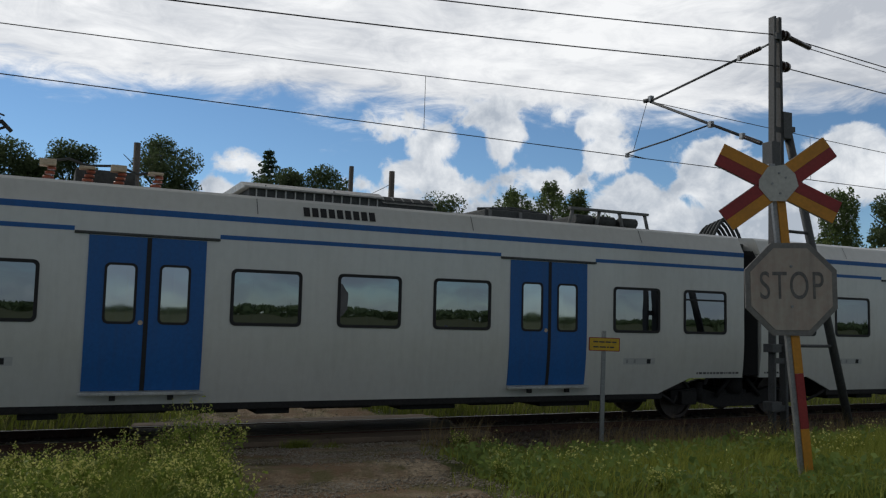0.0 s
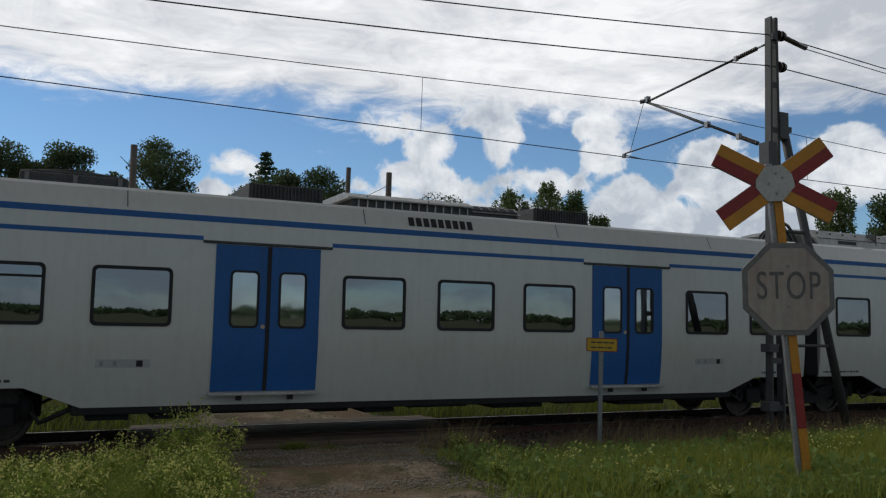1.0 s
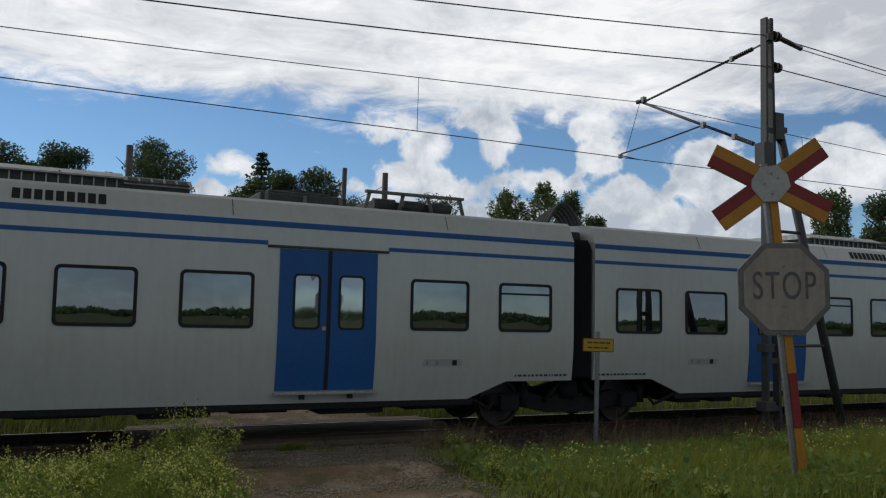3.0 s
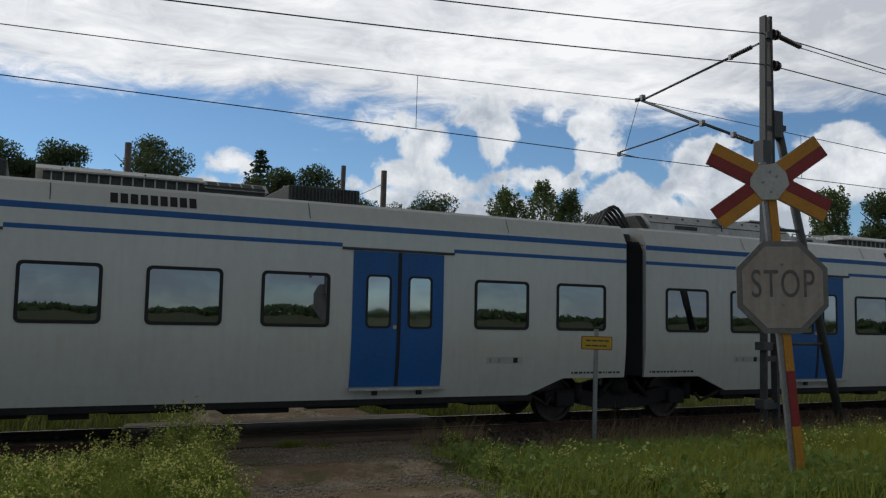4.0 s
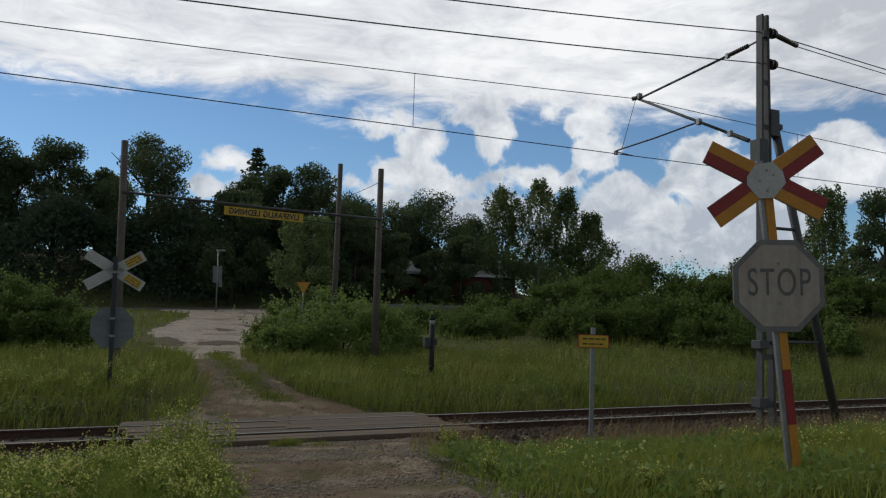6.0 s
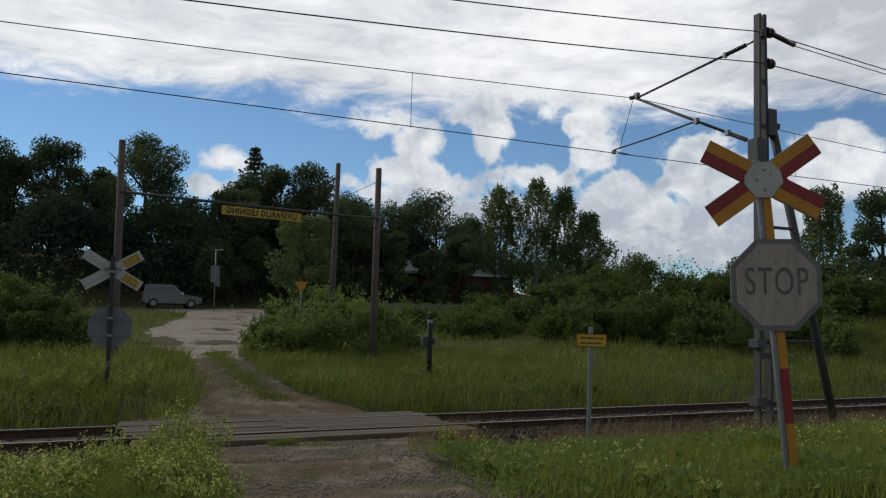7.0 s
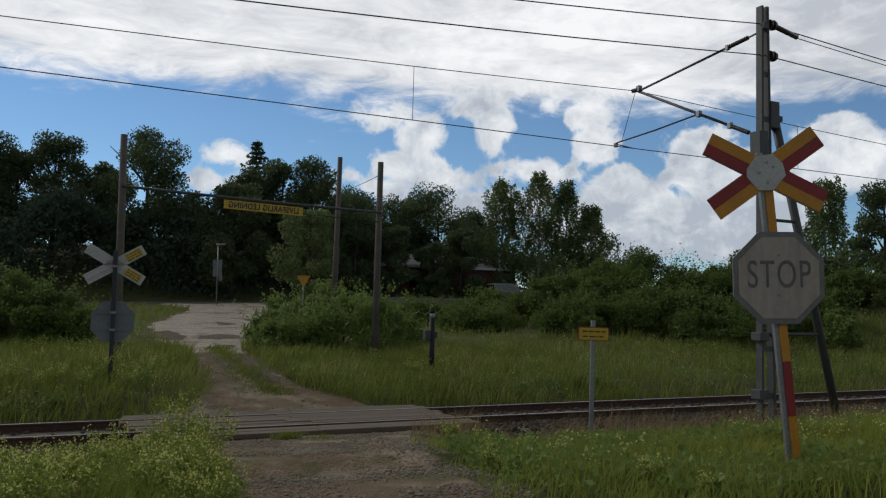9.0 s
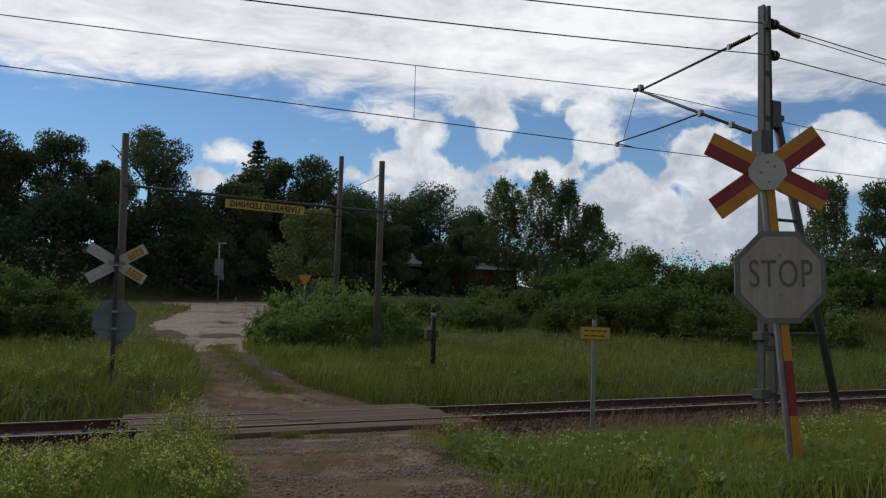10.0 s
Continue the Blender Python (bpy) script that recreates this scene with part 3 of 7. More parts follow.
def build_road():
    bm = bmesh.new()
    xs = steps([(-400, -60, 8), (-60, 100, 40), (100, 500, 8)])
    rows_ = []
    for x in xs:
        rows_.append([bm.verts.new((x, y, ground_z(x, y, 0) + h)) for y, h in ((47.2, -0.1), (47.5, 0.05), (51, 0.10), (54.4, 0.05), (54.7, -0.1))])
    for a, b in zip(rows_, rows_[1:]):
        for i in range(4):
            bm.faces.new((a[i], b[i], b[i + 1], a[i + 1]))
    road = part("road", bm, "asphalt", None)
    tagged(road, "damp grey asphalt country road running beside the railway", "road", kind="structure")
    bm = bmesh.new()
    for a, b in zip(xs, xs[1:]):
        for y in (47.75, 54.1):
            v = [bm.verts.new((x, yy, ground_z(x, 47.75, 0) + 0.05 + 0.012)) for x, yy in ((a, y), (b, y), (b, y + 0.12), (a, y + 0.12))]
            bm.faces.new(v)
    part("edge_line", bm, "white_paint", road, "white edge line on the asphalt")


build_road()


# ---- railway ----
TRACK_A, TRACK_B = -260.0, 430.0


def build_track():
    track = tagged(new("railway_track"), "single railway track with rusty rails on old sleepers", "railway track", kind="structure")
    bm = bmesh.new()
    prism(bm, [(-2.9, -0.45), (-1.75, -0.14), (1.75, -0.14), (2.9, -0.45)], "x", TRACK_A, TRACK_B)
    part("ballast_bed", bm, "ballast", track, "bed of dirty brown ballast")
    prof = [(-0.065, -0.16), (0.065, -0.16), (0.065, -0.148), (0.011, -0.128), (0.011, -0.04), (0.036, -0.03), (0.036, -0.004), (0.028, 0.0), (-0.028, 0.0), (-0.036, -0.004), (-0.036, -0.03), (-0.011, -0.04), (-0.011, -0.128), (-0.065, -0.148)]
    for y in (-0.7535, 0.7535):
        bm = bmesh.new()
        fs = prism(bm, prof, "x", TRACK_A, TRACK_B)
        for f in fs:
            c = f.calc_center_median()
            if c.z > -0.003 and len(f.verts) == 4:
                f.material_index = 1
        part("rail", bm, ["rail_rust", "rail_head"], track, m=Matrix.Translation((0, y, 0)))
    bm = bmesh.new()
    box(bm, -0.12, 0.12, -1.25, 1.25, -0.28, -0.145, 0, 0.012)
    me = to_mesh("sleeper", bm, "sleeper")
    x = -8.0
    while x < 46:
        if not 1.2 < x < 7.3:
            place("sleeper", me, track, pose(x, random.uniform(-.03, .03), 0, 0, 0, random.uniform(-0.8, 0.8)))
        x += 0.62
    # loose ballast stones
    v, q = [], []
    cube = np.array([(-1, -1, -1), (1, -1, -1), (1, 1, -1), (-1, 1, -1), (-1, -1, 1), (1, -1, 1), (1, 1, 1), (-1, 1, 1)], float)
    faces = np.array([(0, 3, 2, 1), (4, 5, 6, 7), (0, 1, 5, 4), (1, 2, 6, 5), (2, 3, 7, 6), (3, 0, 4, 7)])
    rng = np.random.default_rng(3)
    for k in range(9000):
        x = rng.uniform(-3, 30) if k % 3 else rng.uniform(6.5, 20)
        y = rng.uniform(-2.9, -0.85) if k % 4 else rng.uniform(-0.7, 2.6)
        if 1.7 < x < 7.2 and abs(y) < 1.5:
            continue
        ay = abs(y)
        z = -0.14 if ay < 1.75 else -0.14 - (ay - 1.75) * 0.27
        s = rng.uniform(0.014, 0.038)
        c = cube * (s * rng.uniform(0.6, 1.2, 3)) * rng.uniform(0.75, 1.1, (8, 3))
        a = rng.uniform(0, 6.28)
        R = np.array([[math.cos(a), -math.sin(a), 0], [math.sin(a), math.cos(a), 0.3], [0, -0.3, 1]])
        q.append(faces + len(v) * 8)
        v.append(c @ R + (x, y, z + s * 0.4))
    st = place("ballast_stones", fast_mesh("ballast_stones", np.concatenate(v), np.concatenate(q), ["stone"]), track, None, "loose brown ballast stones")
    tagged(st, kind="stuff")
    # timber crossing
    deck = tagged(new("crossing_deck"), "weathered timber planks laid between and beside the rails", "level crossing", kind="structure")
    for y, w in ((-1.36, 0.25), (-1.08, 0.27), (-0.52, 0.25), (-0.26, 0.24), (0.0, 0.25), (0.26, 0.24), (0.52, 0.25), (1.0, 0.27), (1.28, 0.25)):
        bm = bmesh.new()
        a, b = 1.55 + random.uniform(-.1, .1), 7.25 + random.uniform(-.12, .12)
        mid = a + (b - a) * random.uniform(0.4, 0.6)
        for s, e in ((a, mid - 0.004), (mid + 0.004, b)):
            bm = bmesh.new()
            box(bm, s, e, y - w / 2, y + w / 2, -0.09, random.uniform(-0.012, 0.006), 0, 0.014)
            part("plank", bm, "plank", deck)


M["stone"] = mat("stone", (0.10, 0.082, 0.068), 0.9, 0, 0, 3, 20, 0.2, 0, 0, (0.24, 0.20, 0.165), True)
build_track()
# ---- train ----
CAR, HALF = 16.936, 8.228
WIN_X = [-7.183, -5.471, -1.708, 0.0, 1.708, 5.471, 7.183]
DOOR_X = [-3.477, 3.477]
WIN_W, WIN_Z0, WIN_Z1 = 1.115, 1.781, 2.652
SKIRT, RAISED, EAVE = 0.61, 0.905, 3.48


def slab(bm, xs, zs, solid, y0, y1, mi=0):
    """A plate cut in cells, those not solid left open, with closed edges all round."""
    pts = {}

    def at(i, k, y):
        if (i, k, y) not in pts:
            pts[i, k, y] = bm.verts.new((xs[i], y, zs[k]))
        return pts[i, k, y]
    cells = {(i, k) for i in range(len(xs) - 1) for k in range(len(zs) - 1) if solid(i, k)}
    for i, k in sorted(cells):
        for y in (y0, y1):
            bm.faces.new((at(i, k, y), at(i + 1, k, y), at(i + 1, k + 1, y), at(i, k + 1, y))).material_index = mi
        for di, dk, a, b in ((-1, 0, (i, k), (i, k + 1)), (1, 0, (i + 1, k), (i + 1, k + 1)), (0, -1, (i, k), (i + 1, k)), (0, 1, (i, k + 1), (i + 1, k + 1))):
            if (i + di, k + dk) not in cells:
                bm.faces.new((at(*a, y0), at(*b, y0), at(*b, y1), at(*a, y1))).material_index = mi


def bowed(me):
    """Tuck the side in towards the sill, as the pressed body does, and shade the bend softly."""
    for v in me.vertices:
        if abs(v.co.y) > 1.45 and v.co.z < 1.81:
            v.co.y -= math.copysign(0.12 * ((1.81 - v.co.z) / 1.2) ** 2, v.co.y)
    me.shade_smooth()
    me.set_sharp_from_angle(angle=radians(25))
    return me


def window_mesh():
    bm = bmesh.new()
    w = WIN_W / 2
    o, i = round_rect(-w, w, WIN_Z0, WIN_Z1, 0.085), round_rect(-w + 0.05, w - 0.05, WIN_Z0 + 0.05, WIN_Z1 - 0.05, 0.05)
    ring_plate(bm, o, i, -1.644, -1.60, 0)
    f = bm.faces.new([bm.verts.new((p[0], -1.632, p[1])) for p in i])
    f.material_index = 1
    return to_mesh("window", bm, ["rubber", "train_glass"])


def hopper_mesh():
    """A window with a bar across, for the opening upper light."""
    bm = bmesh.new()
    w = WIN_W / 2
    o, i = round_rect(-w, w, WIN_Z0, WIN_Z1, 0.085), round_rect(-w + 0.05, w - 0.05, WIN_Z0 + 0.05, WIN_Z1 - 0.05, 0.05)
    ring_plate(bm, o, i, -1.644, -1.60, 0)
    f = bm.faces.new([bm.verts.new((p[0], -1.632, p[1])) for p in i])
    f.material_index = 1
    box(bm, -w + 0.03, w - 0.03, -1.641, -1.61, 2.44, 2.475, 0)
    return to_mesh("window", bm, ["rubber", "train_glass"])


def door_mesh(side):
    """One leaf of a pair of sliding doors; side -1 or 1 of the joint."""
    bm = bmesh.new()
    a, b = (-0.8225, -0.012) if side < 0 else (0.012, 0.8225)
    c = -0.37 if side < 0 else 0.385
    wx0, wx1, wz0, wz1 = c - 0.225, c + 0.225, 1.777, 2.66
    y0, y1 = -1.648, -1.60
    xs, zs = [a, wx0 + 0.03, wx1 - 0.03, b], [0.813, 1.05, 1.3, 1.55, wz0 + 0.03, wz1 - 0.03, 3.045]
    slab(bm, xs, zs, lambda i, k: (i, k) != (1, 4), y0, y1)
    o, n = round_rect(wx0, wx1, wz0, wz1, 0.08), round_rect(wx0 + 0.035, wx1 - 0.035, wz0 + 0.035, wz1 - 0.035, 0.055)
    ring_plate(bm, o, n, -1.655, -1.61, 1)
    bm.faces.new([bm.verts.new((p[0], -1.645, p[1])) for p in n]).material_index = 2
    for z0, z1 in zip(zs, zs[1:]):
        box(bm, (b - 0.02) if side < 0 else a - 0.012, (b + 0.012) if side < 0 else a + 0.02, -1.654, -1.60, z0, z1, 1)
    if side < 0:
        vs = bmesh.ops.create_circle(bm, cap_ends=True, radius=0.035, segments=14, matrix=Matrix.Translation((-0.075, -1.653, 1.80)) @ pose(0, 0, 0, 90))["verts"]
        for f in {f for v in vs for f in v.link_faces}:
            f.material_index = 3
    return bowed(to_mesh("door_leaf", bm, ["train_blue", "rubber", "door_glass", "cream"]))


SILL = [RAISED, 1.1, 1.3, 1.5, 1.66]


def car_shell(x0, x1, cut0, cut1):
    """The pieces of one car: roof, two sides with window and door openings and raised skirts over the bogies, floor, ends."""
    xs = {x0, x1}
    for x in WIN_X:
        xs |= {x - WIN_W / 2 + 0.03, x + WIN_W / 2 - 0.03}
    for x in DOOR_X:
        xs |= {x - 0.80, x + 0.80}
    xs = sorted(x for x in xs if x0 <= x <= x1)
    zs = SILL + [WIN_Z0 + 0.03, WIN_Z1 - 0.03, 3.02, EAVE]
    win = len(SILL)

    def hole(xa, xb, k):
        c = (xa + xb) / 2
        if any(abs(c - d) < 0.8 for d in DOOR_X) and k < win + 2:
            return True
        return k == win and any(abs(c - w) < 0.5 for w in WIN_X)
    sides = []
    for s in (-1, 1):
        bm = bmesh.new()
        slab(bm, xs, zs, lambda i, k: not hole(xs[i], xs[i + 1], k), s * 1.63, s * 1.58)
        prism(bm, [(cut0, SKIRT), (cut1, SKIRT), (cut1 + 0.75, RAISED), (cut0 - 0.75, RAISED)], "y", s * 1.63, s * 1.58)
        sides.append(bowed(to_mesh("side_wall", bm, "train_white")))
    bm = bmesh.new()
    roof = [(-1.63, EAVE), (-1.60, 3.52), (-1.475, 3.78), (-1.40, 3.83), (-0.8, 3.88), (0.8, 3.88), (1.40, 3.83), (1.475, 3.78), (1.60, 3.52), (1.63, EAVE)]
    prism(bm, roof, "x", x0, x1)
    pieces = [to_mesh("car_body", bm, "train_white")] + sides
    bm = bmesh.new()
    box(bm, x0 + 0.02, x1 - 0.02, -1.50, 1.50, RAISED, RAISED + 0.06)
    pieces.append(to_mesh("car_floor", bm, "interior"))
    for x in (x0 + 0.001, x1 - 0.05):
        bm = bmesh.new()
        prism(bm, [(-1.50, RAISED + 0.06), (-1.575, 1.7), (-1.575, EAVE - 0.01), (1.575, EAVE - 0.01), (1.575, 1.7), (1.50, RAISED + 0.06)], "x", x, x + 0.049)
        pieces.append(to_mesh("end_wall", bm, "train_white"))
    return pieces


WINDOW, HOPPER, LEAF_A, LEAF_B = window_mesh(), hopper_mesh(), door_mesh(-1), door_mesh(1)


def stripe_mesh(x0, x1):
    bm = bmesh.new()
    for s in (-1, 1):
        y0, y1 = sorted((s * 1.634, s * 1.626))
        box(bm, x0, x1, y0, y1, 3.378, 3.470)
        stops = [x0] + [v for d in DOOR_X for v in (d - 1.02, d + 1.02)] + [x1]
        for a, b in zip(stops[::2], stops[1::2]):
            if b > a:
                box(bm, a, b, y0, y1, 3.092, 3.158)
    return to_mesh("stripe", bm, "train_blue")


def header_mesh():
    bm = bmesh.new()
    box(bm, -1.02, 1.02, -1.668, -1.60, 3.055, 3.095, 0, 0.008)
    return to_mesh("door_rail", bm, "roof_dark")


def step_mesh():
    bm = bmesh.new()
    box(bm, -0.86, 0.86, -1.69, -1.60, 0.755, 0.80, 0, 0.008)
    for x in (-0.4, 0.4):
        box(bm, x - 0.04, x + 0.04, -1.66, -1.6, 0.68, 0.755, 1)
    return to_mesh("door_step", bm, ["roof_metal", "dark_under"])


HEADER, STEP = header_mesh(), step_mesh()


def wheel_mesh():
    bm = bmesh.new()
    prof = [(0.0, -0.06), (0.13, -0.075), (0.14, -0.03), (0.36, -0.025), (0.37, -0.07), (0.43, -0.07), (0.435, 0.05), (0.46, 0.055), (0.46, 0.075), (0.38, 0.08), (0.36, 0.03), (0.14, 0.03), (0.0, 0.05)]
    n = 28
    rings = [[bm.verts.new((r * math.cos(k * 2 * math.pi / n), y, r * math.sin(k * 2 * math.pi / n))) for k in range(n)] for r, y in prof[1:-1]]
    for a, b in zip(rings, rings[1:]):
        for k in range(n):
            bm.faces.new((a[k], a[(k + 1) % n], b[(k + 1) % n], b[k]))
    bm.faces.new(rings[0]), bm.faces.new(rings[-1])
    return to_mesh("wheel", bm, "wheel_steel")


def bogie_mesh():
    bm = bmesh.new()
    for s in (-1, 1):
        y0, y1 = sorted((s * 1.02, s * 1.14))
        prism(bm, [(-1.75, 0.45), (-1.1, 0.40), (-0.5, 0.28), (0.5, 0.28), (1.1, 0.40), (1.75, 0.45), (1.75, 0.62), (1.0, 0.68), (0.5, 0.55), (-0.5, 0.55), (-1.0, 0.68), (-1.75, 0.62)], "y", y0, y1)
        for x in (-1.35, 1.35):
            box(bm, x - 0.2, x + 0.2, min(s * 1.0, s * 1.24), max(s * 1.0, s * 1.24), 0.34, 0.62, 0, 0.03)
            tube(bm, [(x + 0.34, s * 1.12, 0.42), (x + 0.34, s * 1.12, 0.78)], 0.09, 10)
        tube(bm, [(0, s * 1.0, 0.55), (0, s * 1.0, 0.9)], 0.24, 14)
        tube(bm, [(-0.6, s * 1.2, 0.5), (-0.25, s * 1.2, 0.86)], 0.045, 8)
        tube(bm, [(0.6, s * 1.2, 0.5), (0.25, s * 1.2, 0.86)], 0.045, 8)
    box(bm, -0.35, 0.35, -1.1, 1.1, 0.42, 0.62, 0, 0.03)
    box(bm, -1.9, -1.0, -0.6, 0.6, 0.4, 0.75, 0, 0.05)
    box(bm, 1.0, 1.9, -0.6, 0.6, 0.4, 0.75, 0, 0.05)
    for x in (-1.35, 1.35):
        tube(bm, [(x, -0.75, 0.46), (x, 0.75, 0.46)], 0.085, 10)
    return to_mesh("bogie", bm, "dark_under")


def bellows_mesh():
    bm = bmesh.new()
    n, w = 12, 0.5
    xs = [-w / 2 + w * i / n for i in range(n + 1)]
    prof = [(-1.56, 0.95), (-1.56, 3.36), (-1.44, 3.55), (1.44, 3.55), (1.56, 3.36), (1.56, 0.95)]
    rings = []
    for i, x in enumerate(xs):
        k = 1.0 if i % 2 else 0.955
        rings.append([bm.verts.new((x, p[0] * k, 0.95 + (p[1] - 0.95) * (k if p[1] > 1 else 1))) for p in prof])
    for a, b in zip(rings, rings[1:]):
        for j in range(len(prof)):
            l = (j + 1) % len(prof)
            bm.faces.new((a[j], b[j], b[l], a[l]))
    return to_mesh("bellows", bm, "rubber")


def under_meshes(a, b):
    """Floor frame, equipment boxes and bent guard pipes slung under the floor."""
    out = []
    bm = bmesh.new()
    box(bm, a, b, -1.50, 1.50, 0.50, RAISED, 0, 0.02)
    out.append(to_mesh("underframe", bm, "dark_under"))
    r = random.Random(4)
    x = a + 0.2
    while x < b - 0.6:
        w = r.uniform(0.4, 1.2)
        bm = bmesh.new()
        box(bm, x, min(b - 0.1, x + w), -1.38, 1.38, r.uniform(0.40, 0.48), 0.50, 0, 0.02)
        out.append(to_mesh("equipment_box", bm, "dark_under"))
        x += w + r.uniform(0.15, 0.6)
    for s in (-1, 1):
        for x in (a + 0.05, b - 0.05):
            bm = bmesh.new()
            e = math.copysign(1, x)
            tube(bm, [(x, s * 1.45, 0.62), (x + e * 0.25, s * 1.42, 0.50), (x + e * 0.45, s * 1.35, 0.40), (x + e * 0.55, s * 1.3, 0.55)], 0.035, 8)
            out.append(to_mesh("guard_pipe", bm, "dark_under"))
    return out


WHEEL, BOGIE, BELLOWS, UNDER = wheel_mesh(), bogie_mesh(), bellows_mesh(), under_meshes(-6.2, 6.2)
STRIPE = stripe_mesh(-HALF, HALF)
SHELL = car_shell(-HALF, HALF, -6.08, 6.08)
END_SHELL = car_shell(-HALF, 9.72, -6.08, 4.9)
END_UNDER = under_meshes(-6.2, 4.9)


# roof equipment, each drawn round its own middle
def hvac_mesh(l):
    bm = bmesh.new()
    prism(bm, [(-1.3, 3.84), (-1.28, 3.98), (-1.02, 4.20), (-0.6, 4.24), (0.6, 4.24), (1.02, 4.20), (1.28, 3.98), (1.3, 3.84)], "x", -l / 2 + 0.16, l / 2)
    prism(bm, [(-1.26, 3.84), (-1.0, 4.14), (1.0, 4.14), (1.26, 3.84)], "x", -l / 2, -l / 2 + 0.155, 1)
    box(bm, -l / 2 + 0.8, -l / 2 + 1.4, -1.296, -1.2, 3.88, 3.96, 1)
    box(bm, -l / 2 + 0.158, l / 2 - 0.1, -1.285, -1.25, 3.985, 4.0, 1)
    box(bm, 0.02, 0.05, -1.29, -1.0, 3.9, 4.2, 1)
    box(bm, l / 2 - 0.9, l / 2 - 0.3, -1.0, 1.0, 4.235, 4.27, 0, 0.01)
    for x in np.arange(-l / 2 + 0.3, l / 2, 0.42):
        box(bm, x, x + 0.03, -1.14, -1.10, 4.10, 4.14, 1)
    return to_mesh("roof_cooler", bm, ["roof_metal", "roof_dark"])


def low_box_mesh(l):
    """Low housing: a pale lid over a dark recess, and a glazed louvre end."""
    bm = bmesh.new()
    k = l * 0.2
    prism(bm, [(-1.22, 3.84), (-1.22, 3.98), (1.22, 3.98), (1.22, 3.84)], "x", -l / 2 + 0.1, l / 2 - 0.05, 1)
    prism(bm, [(-1.30, 3.985), (-1.29, 4.01), (-1.05, 4.10), (1.05, 4.10), (1.29, 4.01), (1.30, 3.985)], "x", -l / 2, k, 0)
    prism(bm, [(-1.27, 3.92), (-1.02, 4.07), (1.02, 4.07), (1.27, 3.92)], "x", k + 0.01, l / 2, 0)
    for j in range(5):
        x = k + 0.07 + j * (l / 2 - k - 0.1) / 5
        q = [bm.verts.new(p) for p in ((x, -1.255, 3.942), (x + 0.15, -1.255, 3.942), (x + 0.15, -1.065, 4.056), (x, -1.065, 4.056))]
        bm.faces.new(q).material_index = 1
    for x in np.arange(-l / 2 + 0.2, k, 0.16):
        box(bm, x, x + 0.02, -1.245, -1.215, 3.85, 3.98, 0)
    for x in (-l / 2 + 0.35, -0.2):
        tube(bm, [(x, -1.26, 4.028), (x, -1.27, 4.035)], 0.012, 6, 1)
    return to_mesh("roof_housing", bm, ["roof_metal", "roof_dark"])


def pale_box_mesh(l):
    """Shallow pale tray with a handle rail along it."""
    bm = bmesh.new()
    box(bm, -l / 2, l / 2, -1.1, 1.1, 3.85, 3.95, 0, 0.015)
    box(bm, -l / 2 + 0.12, l / 2 - 0.2, -0.95, 0.95, 3.95, 4.0, 0, 0.02)
    for x in (-l / 2 + 0.1, l / 2 - 0.1):
        tube(bm, [(x, -1.05, 3.94), (x, -1.05, 4.03)], 0.02, 6)
    tube(bm, [(-l / 2 + 0.1, -1.05, 4.03), (l / 2 - 0.1, -1.05, 4.03)], 0.014, 6)
    box(bm, -0.1, 0.08, -1.112, -1.09, 3.87, 3.93, 1)
    return to_mesh("equipment_tray", bm, ["roof_metal", "roof_dark"])


def dark_box_mesh(l):
    bm = bmesh.new()
    box(bm, -l / 2, l / 2, -1.0, 1.0, 3.85, 4.02, 0, 0.03)
    box(bm, -l / 2 + 0.15, l / 2 - 0.25, -0.9, 0.9, 4.02, 4.07, 0, 0.02)
    for x in (-l / 2 + 0.1, 0.0, l / 2 - 0.12):
        box(bm, x - 0.03, x + 0.03, -1.04, -0.98, 3.85, 4.0, 1)
    tube(bm, [(-l / 2, -0.7, 4.05), (0, -0.75, 4.11), (l / 2, -0.7, 4.04)], 0.03, 6)
    return to_mesh("roof_box", bm, ["roof_dark", "roof_grey"])


def fin_box_mesh(l):
    bm = bmesh.new()
    box(bm, -l / 2, l / 2, -1.1, 1.1, 3.85, 4.12, 0, 0.02)
    n = int(l / 0.06)
    for k in range(n):
        x = -l / 2 + 0.03 + k * 0.06
        box(bm, x, x + 0.02, -1.13, -1.09, 3.88, 4.10, 0)
    for x in (-l / 3, l / 4):
        tube(bm, [(x, -0.4, 4.1), (x, -0.4, 4.2)], 0.12, 10)
    return to_mesh("resistor_box", bm, "roof_dark")


def frame_box_mesh(l):
    bm = bmesh.new()
    for y in (-1.1, 1.1):
        box(bm, -l / 2, l / 2, y - 0.05, y + 0.05, 4.14, 4.19, 1, 0.008)
        for k in range(4):
            x = -l / 2 + l * k / 3
            tube(bm, [(x, y, 3.86), (x + 0.08 * (1 if k < 2 else -1), y, 4.16)], 0.035, 6, 1)
    box(bm, -l / 2 + 0.2, l / 2 - 0.2, -0.9, 0.9, 3.86, 4.05, 0, 0.03)
    for k in range(3):
        x = -l / 2 + 0.4 + k * (l - 0.8) / 2
        tube(bm, [(x - 0.2, -0.95, 3.98), (x + 0.2, -0.95, 3.98)], 0.1, 10, 0)
    return to_mesh("roof_rack", bm, ["roof_dark", "roof_grey"])


